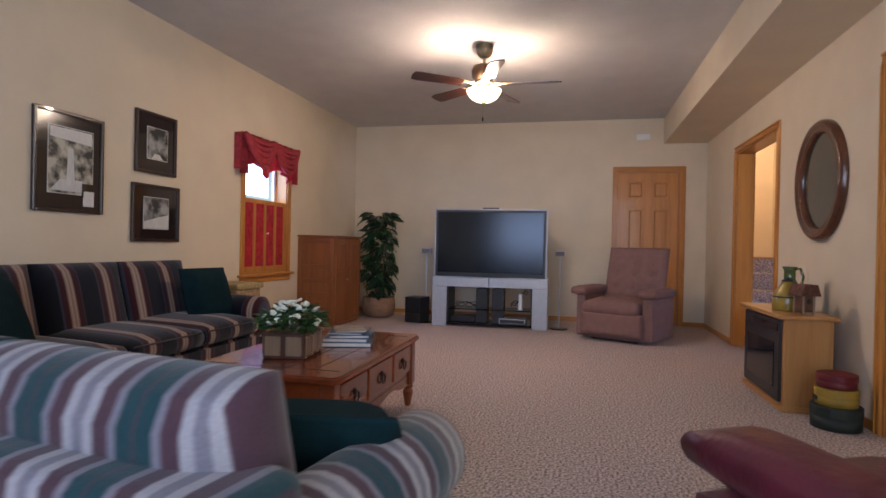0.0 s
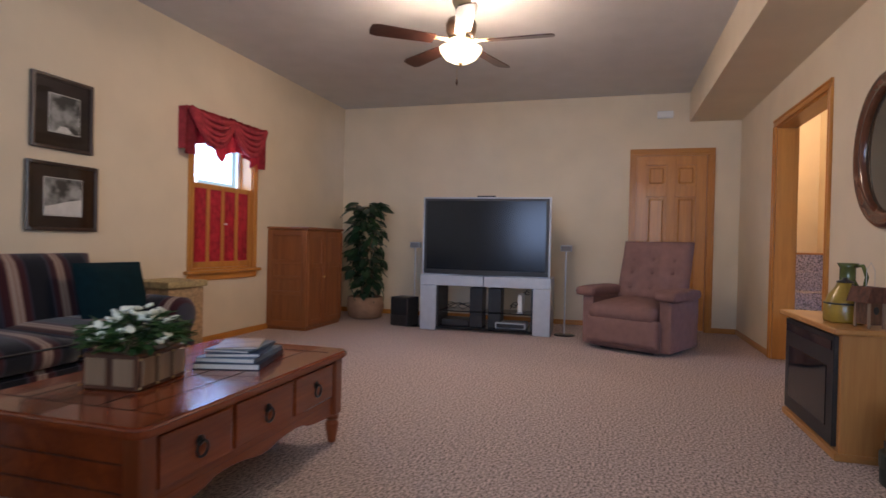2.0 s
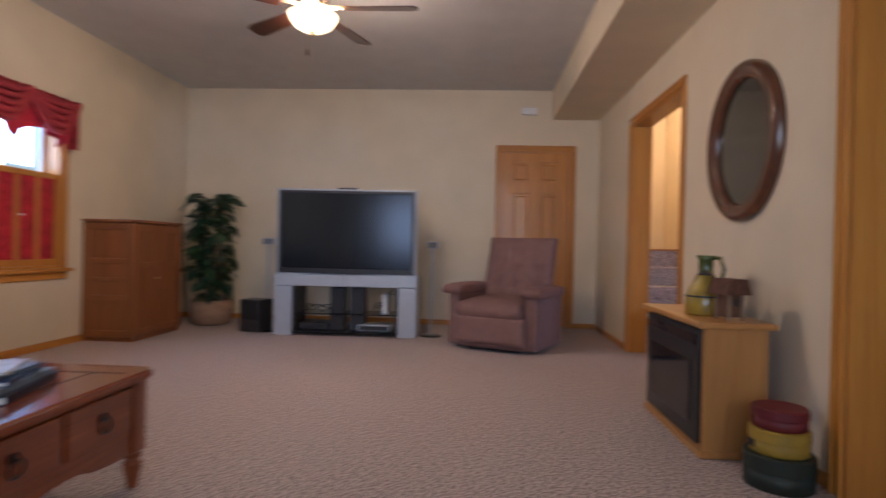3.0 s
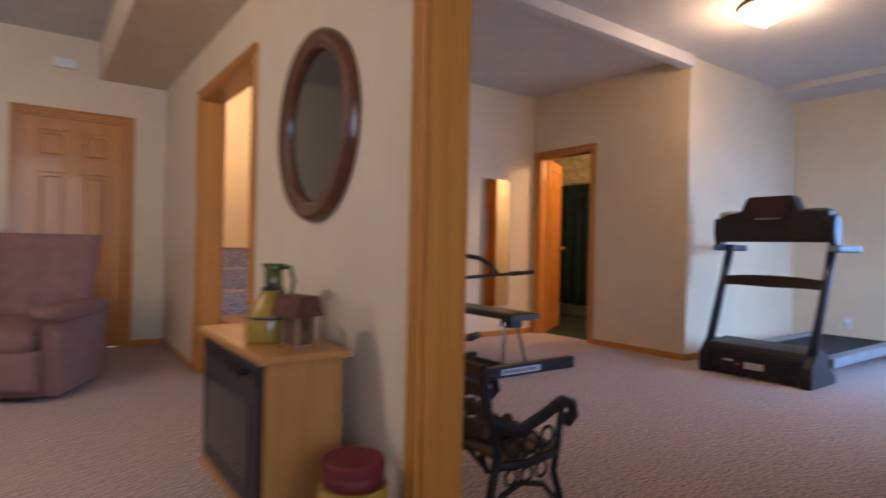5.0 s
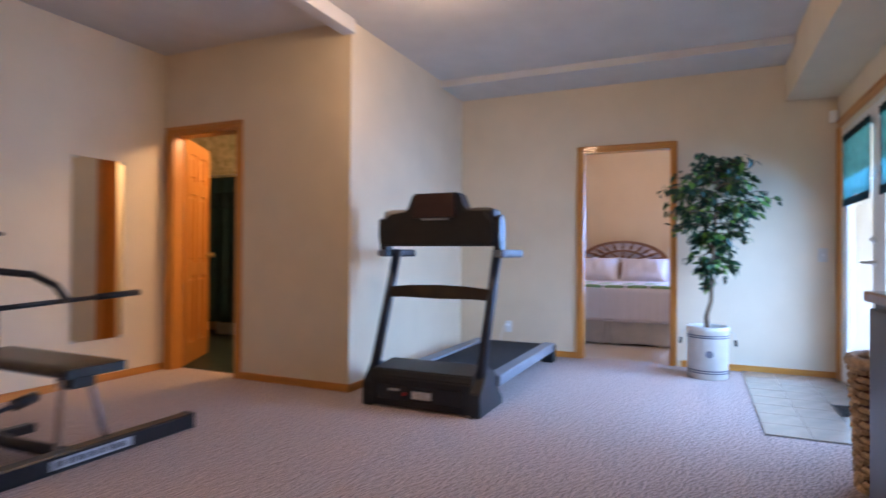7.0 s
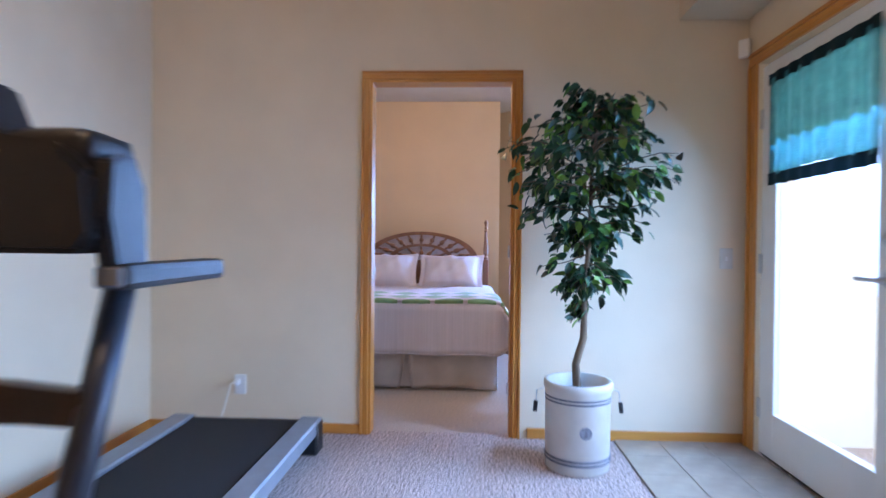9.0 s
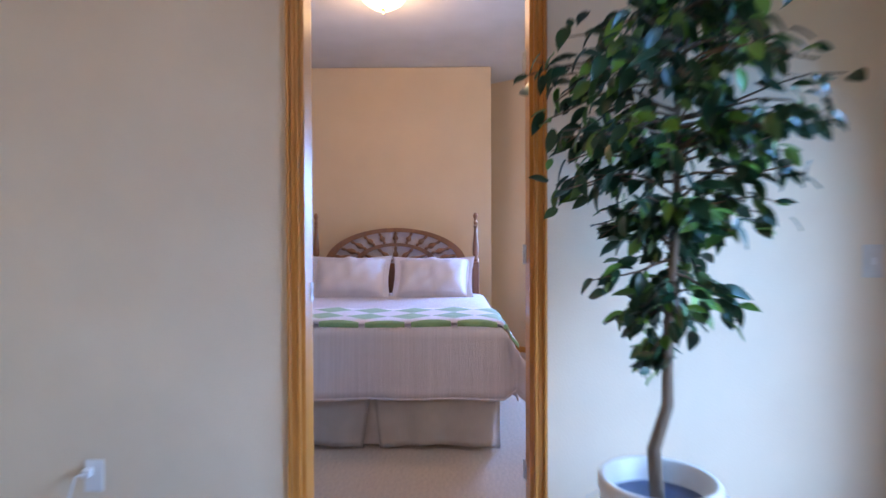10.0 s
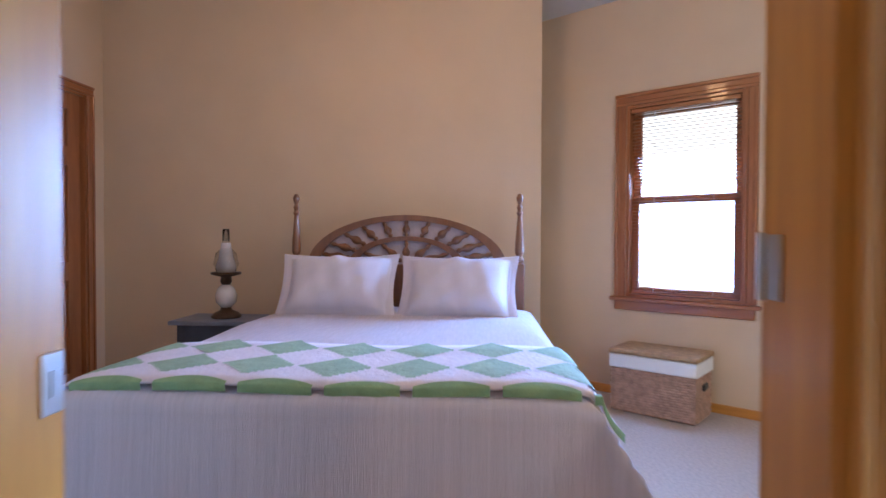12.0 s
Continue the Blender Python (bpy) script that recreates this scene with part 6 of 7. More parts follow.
# black sheet on the solid wall: the openings' shade put in as colour
part("backing", box(4.03, -0.003, 0.265, 4.31, -0.001, 0.865), M_BLACK, gv)
lv = mesh_of("louvre", moved(box(-0.14, -0.006, -0.0008, 0.14, 0.006, 0.0008), pose(0, 0, 0, -40, 0, 0)))
lv.materials.append(material("grey_louvre", (0.14, 0.12, 0.11), 0.5))
for k in range(28):
    o = new("louvre", lv)
    o.parent, o.location = gv, (4.17, -0.009, 0.275 + 0.021 * k)
th = thing("thermostat", "small grey wall thermostat", "thermostat", pose(3.75, GN, 1.40))
part("cover", box(-0.08, -0.03, -0.03, 0.08, -0.001, 0.03, 0.006), M_SILVER, th)

# fittings by the patio doors
sn = thing("motion_sensor", "small white corner motion sensor", "sensor", pose(7.765, 1.38, 2.16, 0, 0, 45))
part("housing", box(-0.03, -0.02, -0.05, 0.03, 0.02, 0.05, 0.012, seg=2), M_WHITE, sn)
ls = thing("light_switch", "white double light switch plate", "switch", pose(GE, 1.45, 1.02))
part("plate", box(-0.006, -0.035, -0.057, -0.001, 0.035, 0.057, 0.003), M_CROCK, ls)
part("toggle", box(-0.013, -0.006, -0.012, -0.005, 0.006, 0.012, 0.002), M_WHITE, ls)
ol = thing("wall_outlet", "white wall outlet with a plugged-in cord", "outlet", pose(GE, 4.166, 0.27))
part("plate", box(-0.006, -0.035, -0.057, -0.001, 0.035, 0.057, 0.003), M_WHITE, ol)
part("plug", box(-0.035, 0.0, 0.0, -0.005, 0.03, 0.03, 0.004), M_WHITE, ol)
part("cord", tube([(-0.035, 0.015, 0.015), (-0.06, 0.03, 0.02), (-0.07, 0.06, -0.10), (-0.09, 0.09, -0.22), (-0.12, 0.12, -0.262)], 0.004, 6), M_WHITE, ol)
fv = thing("floor_vent", "dark metal floor register set in the tile", "vent", pose(6.62, 1.52, 0.0115))
part("frame", box(-0.15, -0.055, 0, 0.15, 0.055, 0.004, 0.001), M_IRON, fv)
for k in range(11):
    part("bar", box(-0.135 + 0.025 * k, -0.045, 0.004, -0.122 + 0.025 * k, 0.045, 0.007), M_BLACK, fv)

# wicker hamper and dark cabinet by the south wall
wh = thing("wicker_hamper", "round woven wicker basket with a flared rim", "basket", pose(5.18, 1.60, 0) @ Matrix.Diagonal((1, 1, 1.08, 1)))
part("core", lathe([(0.15, 0), (0.155, 0.01), (0.17, 0.26), (0.18, 0.50), (0.17, 0.50), (0.15, 0.02), (0, 0.015)], 28), material("dark_weave", (0.13, 0.045, 0.022), 0.9, vary=0.3, scale=40), wh)
for k in range(17):
    z = 0.02 + 0.029 * k
    r = 0.155 + 0.028 * z / 0.5
    pts = [((r + 0.010 * (1 if (q + 2 * k) % 4 < 3 else -1.6)) * math.cos(2 * math.pi * q / 44), (r + 0.010 * (1 if (q + 2 * k) % 4 < 3 else -1.6)) * math.sin(2 * math.pi * q / 44), z) for q in range(44)]
    part("weave_ring", tube(pts, 0.012, 6, closed=True), M_WICKER, wh)
part("rim", tube([(0.19 * math.cos(2 * math.pi * q / 36), 0.19 * math.sin(2 * math.pi * q / 36), 0.515 + 0.004 * (q % 2)) for q in range(36)], 0.024, 8, closed=True), M_WICKER, wh, smooth=True)
dc = thing("dark_cabinet", "dark stained cabinet with a wooden top", "cabinet", pose(4.05, GS, 0) @ Matrix.Diagonal((1, 0.94, 1.01, 1)))
M_EBONY = wood("ebony_stain", (0.02, 0.016, 0.018), (0.009, 0.008, 0.01), grain=10)
part("body", box(-0.45, 0.015, 0.04, 0.45, 0.55, 0.85, 0.006), M_EBONY, dc)
part("top", box(-0.47, 0.013, 0.85, 0.47, 0.58, 0.885, 0.008, seg=2), M_WALNUT, dc)
part("plinth", box(-0.43, 0.02, 0, 0.43, 0.52, 0.04), M_EBONY, dc)
for x0, x1 in ((-0.44, -0.004), (0.004, 0.44)):
    dr = part("cabinet_door", box(x0, 0.55, 0.06, x1, 0.568, 0.83, 0.004), M_EBONY, dc)
    part("door_knob", lathe([(0.006, 0), (0.006, 0.012), (0.014, 0.02), (0, 0.026)], 12, None, pose(x0 + 0.04 if x0 > -0.1 else x1 - 0.04, 0.568, 0.5, -90, 0, 0)), M_BRASS, dr)


def flush_lamp(x, y, z, label):
    f = thing("ceiling_lamp", label, "ceiling lamp", pose(x, y, z))
    part("pan", lathe([(0.17, -0.02), (0.175, -0.012), (0.165, -0.001)], 28), M_BRASS, f, "brass pan", smooth=True)
    b = part("bowl", lathe([(0.015, -0.135), (0.07, -0.125), (0.125, -0.09), (0.155, -0.045), (0.16, -0.02), (0.15, -0.02), (0.12, -0.085), (0.07, -0.117), (0, -0.127)], 32), M_BOWL, f, "lit frosted glass bowl", smooth=True)
    b.visible_shadow = False
    part("finial", lathe([(0.004, -0.165), (0.011, -0.155), (0.012, -0.145), (0.018, -0.136), (0, -0.134)], 12), M_BRASS, f, smooth=True)
    return f


flush_lamp(GYM_LAMP[0], GYM_LAMP[1], H, "lit brass flush ceiling lamp in the exercise room")
flush_lamp(BED_LAMP[0], BED_LAMP[1], 2.71, "lit brass flush ceiling lamp in the bedroom")

# ---- bathroom glimpse ----
M_PAPER = material("vine_wallpaper", (0.70, 0.62, 0.42), 0.8, vary=0.1, scale=14, second=(0.32, 0.30, 0.16))
structure("bath_wallpaper", box(7.685, 4.90, 1.75, 7.698, 8.89, 2.69), M_PAPER, "cream wallpaper with a leafy pattern", "wallpaper")
structure("bath_floor", box(5.80, 4.83, 0, 7.69, 8.89, 0.006), material("dark_green_tile", (0.03, 0.05, 0.04), 0.4, vary=0.3, scale=8), "dark green bathroom floor", "floor")
scn = thing("shower_curtain", "dark green shower curtain hanging from a rod", "curtain", pose(7.15, 0, 0, 0, 0, 90))
part("cloth", drape(5.2, 8.8, 1.88, 1.68, 20, 0.03, lambda u: 0), material("dark_green_curtain", (0.010, 0.045, 0.05), 0.8, vary=0.15, scale=14, bump=0.2), scn, smooth=True)
part("header", moved(drape(5.2, 8.8, 1.70, 0.18, 20, 0.034, lambda u: 0), pose(0, 0.012, 0)), material("darker_green_band", (0.006, 0.025, 0.03), 0.85), scn, smooth=True)
part("rod", tube([(4.83, 0, 1.90), (8.89, 0, 1.90)], 0.012, 8), M_STEEL, scn)
tub = thing("bathtub", "white bathtub behind the shower curtain", "bathtub", pose(7.5, 6.5, 0.006))
part("shell", box(-0.10, -1.3, 0, 0.18, 1.3, 0.42, 0.03, seg=2), M_WHITE, tub)

# ---- bedroom things ----
M_LINEN = material("lavender_linen", (0.68, 0.64, 0.72), 0.9, vary=0.06, scale=6, bump=0.25, bump_scale=160, spec=0.2)
M_QUILT = material("mauve_quilt", (0.70, 0.64, 0.69), 0.92, vary=0.06, scale=9, bump=0.5, bump_scale=70, stretch=(1, 9, 0.15), spec=0.2)
M_SKIRT = material("bed_skirt", (0.80, 0.72, 0.68), 0.92, vary=0.06, scale=9, bump=0.2, bump_scale=160)
M_HEAD = wood("headboard_oak", (0.26, 0.11, 0.045), (0.14, 0.055, 0.024), rough=0.35, grain=14)
M_TUFT = material("mauve_upholstery", (0.60, 0.50, 0.51), 0.9, vary=0.1, scale=14, bump=0.3)
BX0, BX1, BY0, BY1 = 8.81, 10.75, 2.62, 4.14
bed = thing("bed", "double bed with a mauve quilt and spindle headboard", "bed", pose(0, 0, 0))
part("mattress", box(BX0 + 0.03, BY0 + 0.03, 0.26, BX1, BY1 - 0.03, 0.61, 0.05, seg=3), M_LINEN, bed, smooth=True)
part("bed_frame", box(BX0 + 0.08, BY0 + 0.08, 0.0, BX1 - 0.02, BY1 - 0.08, 0.26), M_DKGREY, bed)


BINDING = []


def quilt():
    """The bed cover: flat on top, hanging over the foot and both sides with soft folds and flared corners."""
    bm = bmesh.new()
    nx, ny = 56, 56
    dropf, drops = 0.385, 0.40
    g = []
    for i in range(nx + 1):
        row = []
        for j in range(ny + 1):
            u = -dropf + (BX1 - 0.05 - BX0 + dropf) * i / nx
            v = -drops + (BY1 - BY0 + 2 * drops) * j / ny
            W = BY1 - BY0
            du, dl, dr_ = max(0, -u), max(0, -v), max(0, v - W)
            dv = max(dl, dr_)
            x = BX0 + max(u, 0) - 0.02
            y = BY0 + min(max(v, 0), W)
            d = max(du, dv) if min(du, dv) == 0 else (du ** 2 + dv ** 2) ** 0.5 * 0.86
            z = 0.655 - d
            fl = 0.10 * d * (1 + 0.8 * math.sin((u + v) * 14) * (d / 0.4))
            cf = 0.5 * min(du, dv)
            if du:
                x -= fl * 0.45 + cf
            if dl:
                y -= fl + cf
            if dr_:
                y += fl + cf
            if d == 0:
                z += 0.006 * math.sin(u * 6) * math.sin(v * 5) + 0.004 * math.sin(v * 60) * 0.5
                e = min(u, v, W - v)
                z -= 0.035 * math.exp(-max(e, 0) / 0.035)
            else:
                z -= 0.028 * math.exp(-d / 0.05)
            row.append(bm.verts.new((x, y, max(z, 0.20 + 0.03 * d))))
        g.append(row)
    for a, b in zip(g, g[1:]):
        for j in range(ny):
            bm.faces.new((a[j], a[j + 1], b[j + 1], b[j]))
    edge = [row[0] for row in g[::-1]] + g[0][1:-1] + [row[-1] for row in g]
    BINDING.extend(v.co.copy() for v in edge)
    bmesh.ops.recalc_face_normals(bm, faces=bm.faces)
    return bm


qt = thing("quilt", "mauve ribbed quilt hanging over the bed's foot and sides", "bedspread", pose(0, 0, 0))
qc = part("cover", quilt(), M_QUILT, qt, smooth=True)
thick = qc.modifiers.new("thickness", "SOLIDIFY")
thick.thickness, thick.offset = 0.005, -1
part("binding", tube(BINDING, 0.0055, 6), M_QUILT, qt, "stitched hem of the quilt", smooth=True)
sk = thing("bed_skirt", "pleated beige bed skirt reaching the carpet", "bed skirt", pose(0, 0, 0))
PLEAT = 3.325
for y0, y1, side in ((BY0 + 0.03, PLEAT - 0.006, -1), (PLEAT + 0.006, BY1 - 0.03, 1)):
    cloth = drape(y0, y1, 0.30, 0.288, 3, 0.009, lambda u: 0.016 * math.sin(math.pi * u))
    for v in cloth.verts:
        low = (0.30 - v.co.z) / 0.288
        v.co.x += side * 0.042 * low * math.exp(-abs(v.co.x - PLEAT) / 0.09)
        v.co.y -= 0.03 * low
    part("front_panel", moved(cloth, pose(BX0 - 0.005, 0, 0, 0, 0, 90) @ Matrix.Diagonal((1, -1, 1, 1))), M_SKIRT, sk, smooth=True)
part("pleat", box(BX0 + 0.03, PLEAT - 0.09, 0.012, BX0 + 0.036, PLEAT + 0.09, 0.30), M_SKIRT, sk)
for y in (BY0 + 0.035, BY1 - 0.035):
    part("side_panel", moved(drape(BX0 + 0.04, BX1 - 0.1, 0.30, 0.288, 4, 0.008, lambda u: 0), pose(0, y, 0)), M_SKIRT, sk, smooth=True)


rn = thing("quilt_runner", "green and white diamond patchwork quilt folded across the bed", "quilt", pose(0, 0, 0))
M_RUN = material("runner_base", (0.76, 0.70, 0.75), 0.9, vary=0.05, scale=10, bump=0.4, bump_scale=50)
M_RUNGREEN = material("sage_patch", (0.33, 0.46, 0.31), 0.9, vary=0.1, scale=16, bump=0.4, bump_scale=50)
M_RUNEDGE = material("green_binding", (0.26, 0.41, 0.21), 0.9, vary=0.12, scale=16, bump=0.3)


def over_bed(u, v, lift):
    """A point of cloth laid across the bed: u along its length from the foot, v across."""
    W = BY1 - BY0
    if v < 0:
        return Vector((u, BY0 - 0.012 + 0.62 * v, 0.648 - 0.055 * (1 - math.exp(v / 0.03)) + 0.55 * v + lift))
    if v > W:
        w = v - W
        return Vector((u, BY1 + 0.012 + 0.62 * w, 0.648 - 0.055 * (1 - math.exp(-w / 0.03)) - 0.55 * w + lift))
    e = min(v, W - v)
    lift -= 4.5 * max(0.0, BX0 + 0.06 - u) ** 2
    return Vector((u, BY0 + v, 0.664 - 0.016 * math.exp(-e / 0.04) + 0.004 * math.sin(7 * v) + lift))


def cloth_patch(u0, u1, v0, v1, lift, nu, nv, keep=None, thick=0.012):
    bm, g = bmesh.new(), []
    for i in range(nu + 1):
        g.append([bm.verts.new(over_bed(u0 + (u1 - u0) * i / nu, v0 + (v1 - v0) * j / nv, lift)) for j in range(nv + 1)])
    for i in range(nu):
        for j in range(nv):
            bm.faces.new((g[i][j], g[i + 1][j], g[i + 1][j + 1], g[i][j + 1]))
    bmesh.ops.recalc_face_normals(bm, faces=bm.faces)
    bmesh.ops.solidify(bm, geom=bm.faces, thickness=thick)
    return bm


RU0, RU1, RV0, RV1 = BX0 + 0.015, 9.40, -0.10, BY1 - BY0 + 0.10
part("cloth", cloth_patch(RU0, RU1, RV0, RV1, 0.009, 10, 60, thick=0.008), M_RUN, rn, smooth=True)
nd = 7
pw = (RV1 - RV0) / nd
for r_, (uc, hu) in enumerate(((RU0 + 0.20, 0.14), (RU0 + 0.475, 0.14))):
    for c in range(nd):
        vc = RV0 + pw * (c + 0.5)
        bm = bmesh.new()
        nn = 8
        g = {}
        for i in range(-nn, nn + 1):
            for j in range(-nn, nn + 1):
                if abs(i) + abs(j) <= nn:
                    g[i, j] = bm.verts.new(over_bed(uc + hu * i / nn, vc + pw * 0.5 * j / nn, 0.0100 + 0.0025 * (1 - (abs(i) + abs(j)) / nn)))
        for (i, j) in list(g):
            q = [(i, j), (i + 1, j), (i + 1, j + 1), (i, j + 1)]
            if all(k in g for k in q):
                bm.faces.new([g[k] for k in q])
            else:
                for tri in (((i, j), (i + 1, j), (i, j + 1)), ((i, j), (i - 1, j), (i, j - 1)), ((i, j), (i, j + 1), (i - 1, j)), ((i, j), (i, j - 1), (i + 1, j))):
                    if all(k in g for k in tri):
                        corner = (tri[1][0] + tri[2][0] - i, tri[1][1] + tri[2][1] - j)
                        if corner not in g:
                            try:
                                bm.faces.new([g[k] for k in tri])
                            except ValueError:
                                pass
        bmesh.ops.recalc_face_normals(bm, faces=bm.faces)
        part("diamond_patch", bm, M_RUNGREEN, rn, smooth=True)
for c in range(nd + 1):
    vc = RV0 + pw * c
    a, b = max(RV0, vc - pw * 0.43), min(RV1, vc + pw * 0.43)
    bm = bmesh.new()
    prev = None
    for q in range(13):
        v = a + (b - a) * q / 12
        hgt = 0.029 * math.sin(math.pi * q / 12) + 0.004
        rim = [over_bed(RU0 - 0.006, v, -0.012)] + [over_bed(RU0 - 0.008 + (hgt + 0.008) * f, v, 0.0115) for f in (0, 0.25, 0.5, 0.75, 1)]
        cur = [bm.verts.new(p) for p in rim]
        if prev:
            for k in range(5):
                bm.faces.new((prev[k], cur[k], cur[k + 1], prev[k + 1]))
        prev = cur
    part("scallop", bm, M_RUNEDGE, rn, smooth=True)


def pinch(v):
    """Draw the middles of a pillow's sides in, so that its corners stand out."""
    x, y = v.co.x, v.co.y
    v.co.x = x * (1 - 0.075 * max(0.0, 1 - (y / 0.21) ** 2))
    v.co.y = y * (1 - 0.10 * max(0.0, 1 - (x / 0.33) ** 2))


def bed_pillow(m, label):
    p = thing("bed_pillow", label, "pillow", m, group="bed pillows")
    bm = cushion(0.62, 0.42, 0.24, 0.92, 21)
    for v in bm.verts:
        v.co.z += (0.010 * math.sin(15 * v.co.x + 9 * v.co.y) + 0.007 * math.sin(34 * v.co.x - 27 * v.co.y) + 0.006 * math.sin(46 * v.co.x + 12 * v.co.y)) * (1 - abs(v.co.x) / 0.35)
        pinch(v)
    part("case", bm, M_LINEN, p, smooth=True)
    own = cushion(0.68, 0.45, 0.022, 0.4, 9)
    for v in own.verts:
        v.co.z += 0.010 * math.sin(14 * v.co.x) * math.sin(11 * v.co.y + 1)
        pinch(v)
    part("flange", own, M_LINEN, p)
    return p


bed_pillow(pose(10.44, 3.735, 0.795, 55, 0, -87), "lavender pillow with a flanged sham leaning on the headboard")
bed_pillow(pose(10.44, 3.055, 0.79, 54, 0, -93), "lavender pillow with a flanged sham, slightly creased")

hbd = thing("headboard", "dark oak arched headboard with spindles and turned posts", "headboard", pose(10.83, 3.396, 0, 0, 0, -90) @ Matrix.Diagonal((1, 1, 1.022, 1)))


def arch(r0, r1, z0, y0, y1, squash=0.62):
    bm = bmesh.new()
    n, a, b = 28, [], []
    rows = []
    for q in range(n + 1):
        t = math.pi * q / n
        c, s = math.cos(t), math.sin(t) * squash
        rows.append([bm.verts.new(p) for p in ((r0 * c, y0, z0 + r0 * s), (r1 * c, y0, z0 + r1 * s), (r1 * c, y1, z0 + r1 * s), (r0 * c, y1, z0 + r0 * s))])
    for p, q in zip(rows, rows[1:]):
        for k in range(4):
            bm.faces.new((p[k], q[k], q[(k + 1) % 4], p[(k + 1) % 4]))
    bm.faces.new(rows[0])
    bm.faces.new(rows[-1][::-1])
    bmesh.ops.recalc_face_normals(bm, faces=bm.faces)
    return bm


SQ = 0.50
part("outer_arch", arch(0.555, 0.625, 0.88, -0.03, 0.03, SQ), M_HEAD, hbd)
part("inner_arch", arch(0.31, 0.365, 0.88, -0.028, 0.028, SQ), M_HEAD, hbd)
part("tufted_panel", arch(0.02, 0.56, 0.88, 0.005, 0.025, SQ), M_TUFT, hbd, "mauve upholstered panel")
part("lower_rail", box(-0.66, -0.03, 0.40, 0.66, 0.03, 0.89, 0.006), M_HEAD, hbd)
for lo, hi, n in ((0.365, 0.56, 11), (0.06, 0.31, 5)):
    for q in range(n):
        t = math.pi * (q + 1) / (n + 1)
        c, s = math.cos(t), math.sin(t) * SQ
        p0, p1 = Vector((lo * c, -0.012, 0.88 + lo * s)), Vector((hi * c, -0.012, 0.88 + hi * s))
        L_ = (p1 - p0).length
        m = Matrix.Translation(p0) @ (p1 - p0).to_track_quat("Z", "Y").to_matrix().to_4x4()
        part("spindle", lathe([(0.008, 0), (0.017, 0.10 * L_), (0.009, 0.18 * L_), (0.024, 0.34 * L_), (0.026, 0.46 * L_), (0.014, 0.64 * L_), (0.009, 0.74 * L_), (0.015, 0.82 * L_), (0.009, L_)], 10, None, m), M_HEAD, hbd, smooth=True)
for sx in (-1, 1):
    pb2 = box(-0.03, -0.03, 0, 0.03, 0.03, 0.90, 0.005)
    lathe([(0.026, 0.90), (0.030, 0.92), (0.018, 0.94), (0.027, 0.965), (0.027, 1.02), (0.020, 1.10), (0.013, 1.19), (0.020, 1.205), (0.012, 1.22), (0.018, 1.24), (0.011, 1.26), (0.020, 1.285), (0.021, 1.30), (0.012, 1.32), (0, 1.325)], 16, pb2)
    part("bed_post", moved(pb2, pose(sx * 0.7065, 0, 0)), M_HEAD, hbd, smooth=False)

ns = thing("nightstand", "slate blue painted bench-style nightstand", "nightstand", pose(10.68, 4.53, 0))
M_SLATE = material("slate_blue_paint", (0.055, 0.065, 0.095), 0.5, vary=0.2, scale=12, bump=0.1)
part("top", box(-0.18, -0.24, 0.555, 0.18, 0.24, 0.58, 0.005), material("blue_grey_paint", (0.18, 0.20, 0.26), 0.45, vary=0.12, scale=12), ns)
part("apron", box(-0.15, -0.20, 0.44, 0.15, 0.20, 0.555, 0.004), M_SLATE, ns)
for sy in (-1, 1):
    part("end_leg", prism([(-0.15, 0.0), (-0.05, 0.0), (-0.03, 0.12), (0.03, 0.12), (0.05, 0.0), (0.15, 0.0), (0.12, 0.45), (-0.12, 0.45)], sy * 0.19 - 0.012, sy * 0.19 + 0.012), M_SLATE, ns)
bkb = thing("book", "brown book standing on the nightstand's lower rail", "book", pose(10.68, 4.53, 0.0))
part("cover", box(-0.10, -0.12, 0.0, 0.10, -0.08, 0.25, 0.003), M_TWIG, bkb)
ol2 = thing("oil_lamp", "glass and brass oil lamp with a clear chimney", "lamp", pose(10.68, 4.495, 0.5805) @ Matrix.Diagonal((1, 1, 1.07, 1)))
M_CLEAR = bpy.data.materials.new("lamp_glass")
M_CLEAR.use_nodes = True
g = M_CLEAR.node_tree.nodes["Principled BSDF"]
g.inputs["Transmission Weight"].default_value, g.inputs["Roughness"].default_value, g.inputs["IOR"].default_value = 1.0, 0.02, 1.2
M_MILK = material("milk_glass", (0.72, 0.64, 0.58), 0.2, vary=0.1, scale=14, coat=0.3)
part("base", lathe([(0.085, 0), (0.09, 0.01), (0.07, 0.03), (0.035, 0.045), (0.03, 0.06)], 20), M_BRONZE, ol2, smooth=True)
part("font", lathe([(0.03, 0.06), (0.06, 0.09), (0.065, 0.13), (0.05, 0.17), (0.025, 0.19)], 20), M_MILK, ol2, smooth=True)
part("burner", lathe([(0.025, 0.19), (0.035, 0.21), (0.03, 0.235), (0.09, 0.25), (0.09, 0.262), (0.03, 0.262)], 20), M_BRONZE, ol2, smooth=True)
part("shade", lathe([(0.055, 0.262), (0.075, 0.31), (0.06, 0.37), (0.03, 0.40)], 20), M_CLEAR, ol2, smooth=True)
part("candle_sleeve", lathe([(0.045, 0.262), (0.05, 0.30), (0.035, 0.35), (0.028, 0.43), (0, 0.43)], 18), M_MILK, ol2, smooth=True)
part("chimney", lathe([(0.026, 0.40), (0.022, 0.44), (0.02, 0.51), (0.018, 0.51), (0.019, 0.44)], 16), M_CLEAR, ol2, smooth=True)

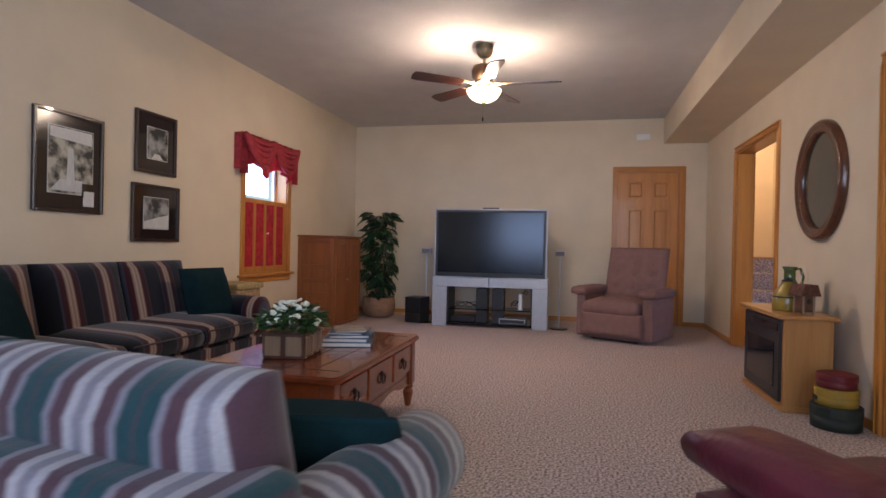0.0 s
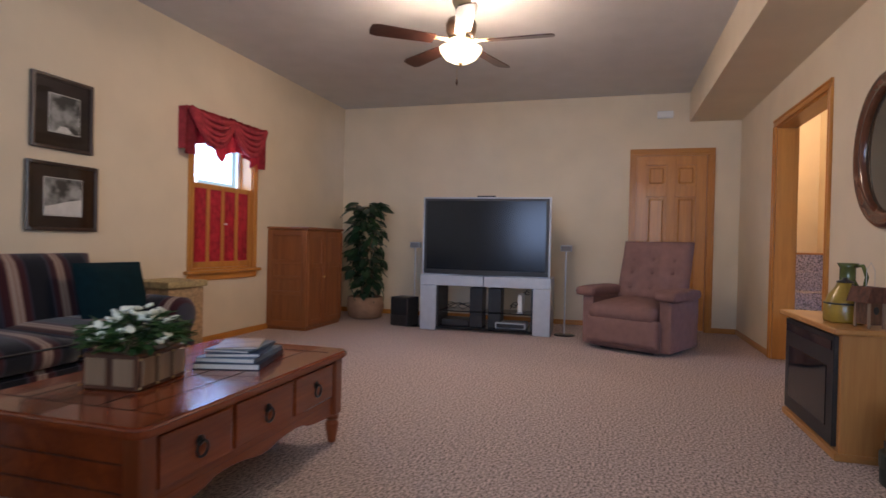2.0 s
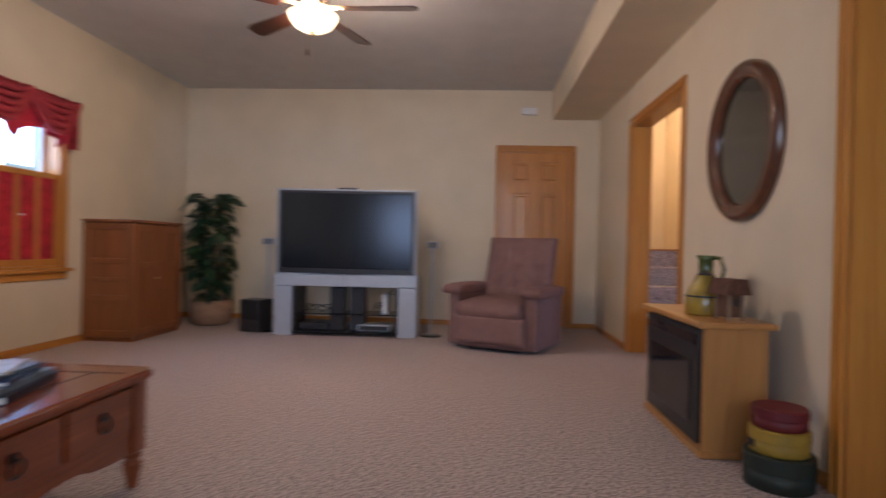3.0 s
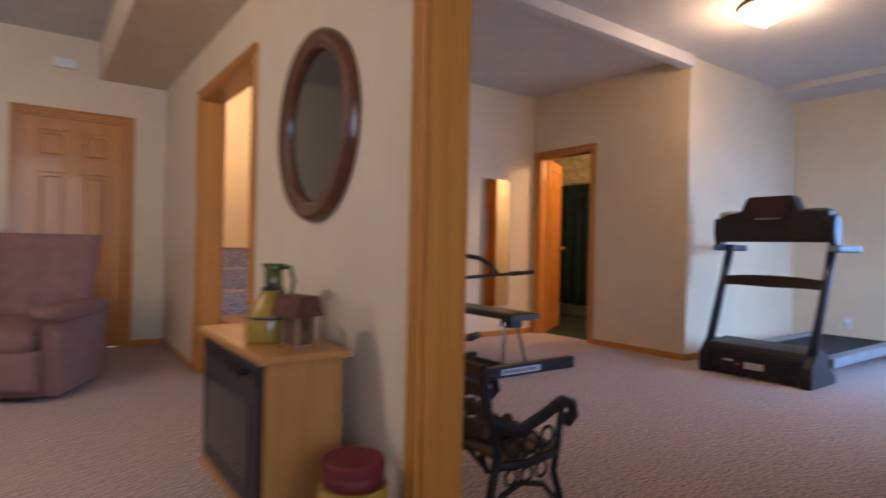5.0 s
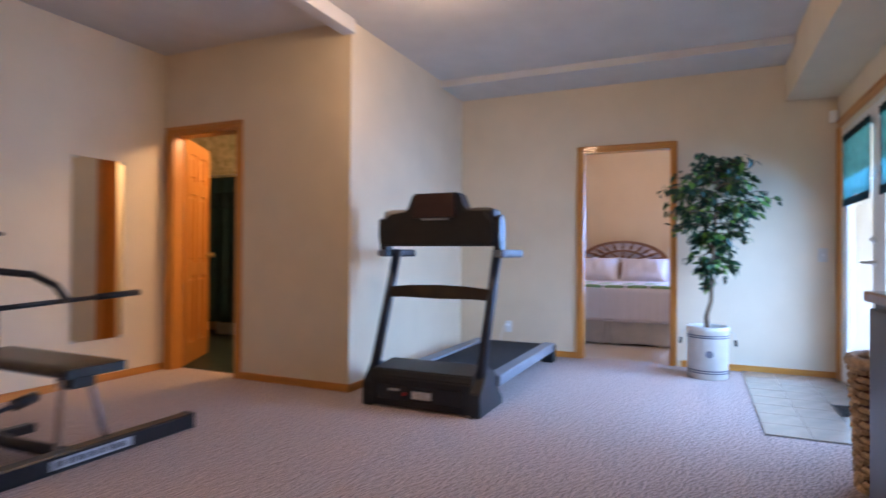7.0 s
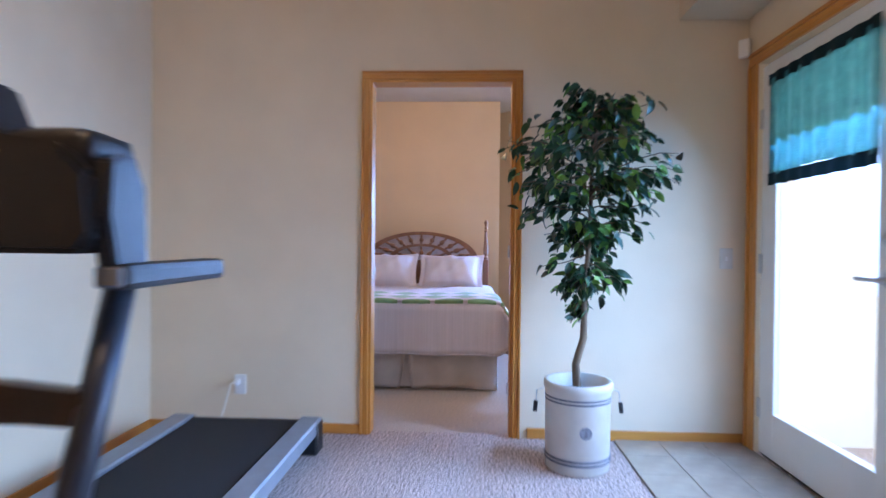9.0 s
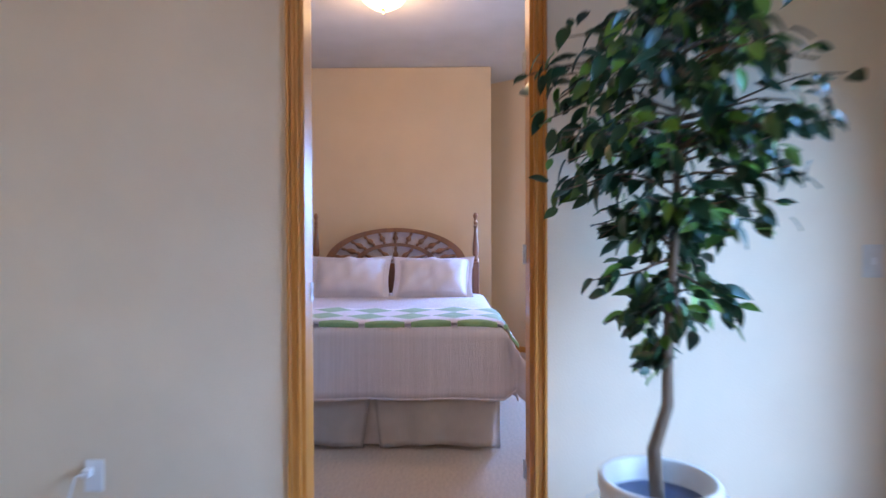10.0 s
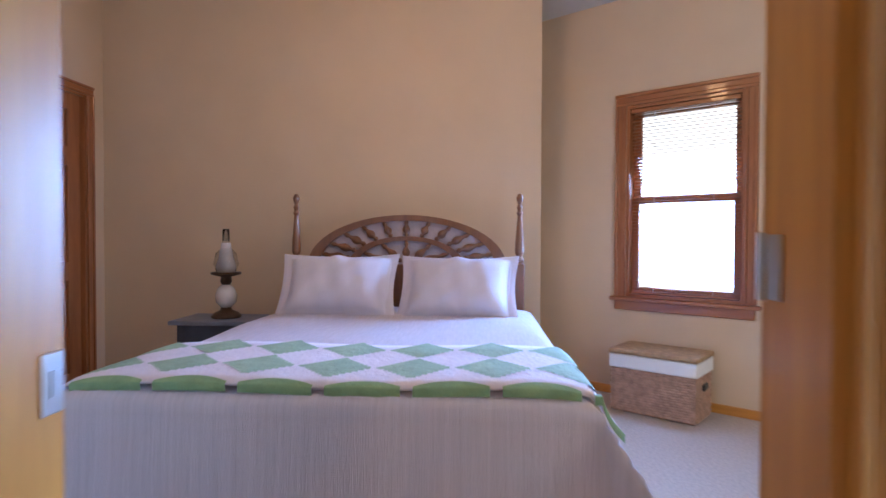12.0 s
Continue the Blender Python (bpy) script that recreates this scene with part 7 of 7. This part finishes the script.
hm = thing("wicker_chest", "wicker chest with a white cloth liner under the window", "basket", DIAG @ pose(-0.02, 0.215, 0))
M_WICK2 = material("pinkish_wicker", (0.56, 0.34, 0.23), 0.75, vary=0.2, scale=30, bump=0.5, bump_scale=100)
part("core", box(-0.245, -0.145, 0.01, 0.245, 0.145, 0.33, 0.01), M_WICK2, hm)
for k in range(17):
    z = 0.015 + 0.0155 * k
    pts = []
    for x, y in ((-0.25, 0.15), (0.25, 0.15), (0.25, -0.15), (-0.25, -0.15)):
        pts.append((x, y))
    ring = []
    for (xa, ya), (xb, yb) in zip(pts, pts[1:] + pts[:1]):
        n = 18 if abs(xa - xb) > 0.1 else 11
        for q in range(n):
            o = 0.0025 * (1 if (q + k) % 2 else -1)
            x, y = xa + (xb - xa) * q / n, ya + (yb - ya) * q / n
            ring.append((x + (o if abs(xa - xb) < 0.1 else 0) * (1 if x > 0 else -1), y + (o if abs(ya - yb) < 0.1 else 0) * (1 if y > 0 else -1), z))
    part("weave_ring", tube(ring, 0.0085, 5, closed=True), M_WICK2, hm)
part("liner", box(-0.265, -0.165, 0.275, 0.265, 0.165, 0.36, 0.012, seg=2), M_WHITE, hm, "white cloth liner")
part("lid", box(-0.268, -0.168, 0.362, 0.268, 0.168, 0.392, 0.012, seg=2), material("lid_wicker", (0.48, 0.30, 0.15), 0.7, vary=0.2, scale=30, bump=0.5, bump_scale=90), hm, "flat wicker lid")
part("handle_slot", box(-0.272, -0.045, 0.18, -0.255, 0.045, 0.225, 0.01), M_BLACK, hm)

# the bedroom's window, blind and closet trim get a darker, redder oak than the other rooms
M_RED_OAK = wood("reddish_oak", (0.40, 0.145, 0.045), (0.24, 0.075, 0.022), rough=0.36)
M_RED_OAK_X = wood("reddish_oak_x", (0.40, 0.145, 0.045), (0.24, 0.075, 0.022), rough=0.36, axis=0)
TRIM_SWAP = {"honey_oak": M_RED_OAK, "honey_oak_x": M_RED_OAK_X, "honey_oak_y": M_RED_OAK_X}


def swap_trim(ob):
    if ob.type == "MESH":
        for i, m in enumerate(ob.data.materials):
            if m.name in TRIM_SWAP:
                ob.data.materials[i] = TRIM_SWAP[m.name]
    for child in ob.children:
        swap_trim(child)


for ob in (W2, blind, closet):
    swap_trim(ob)
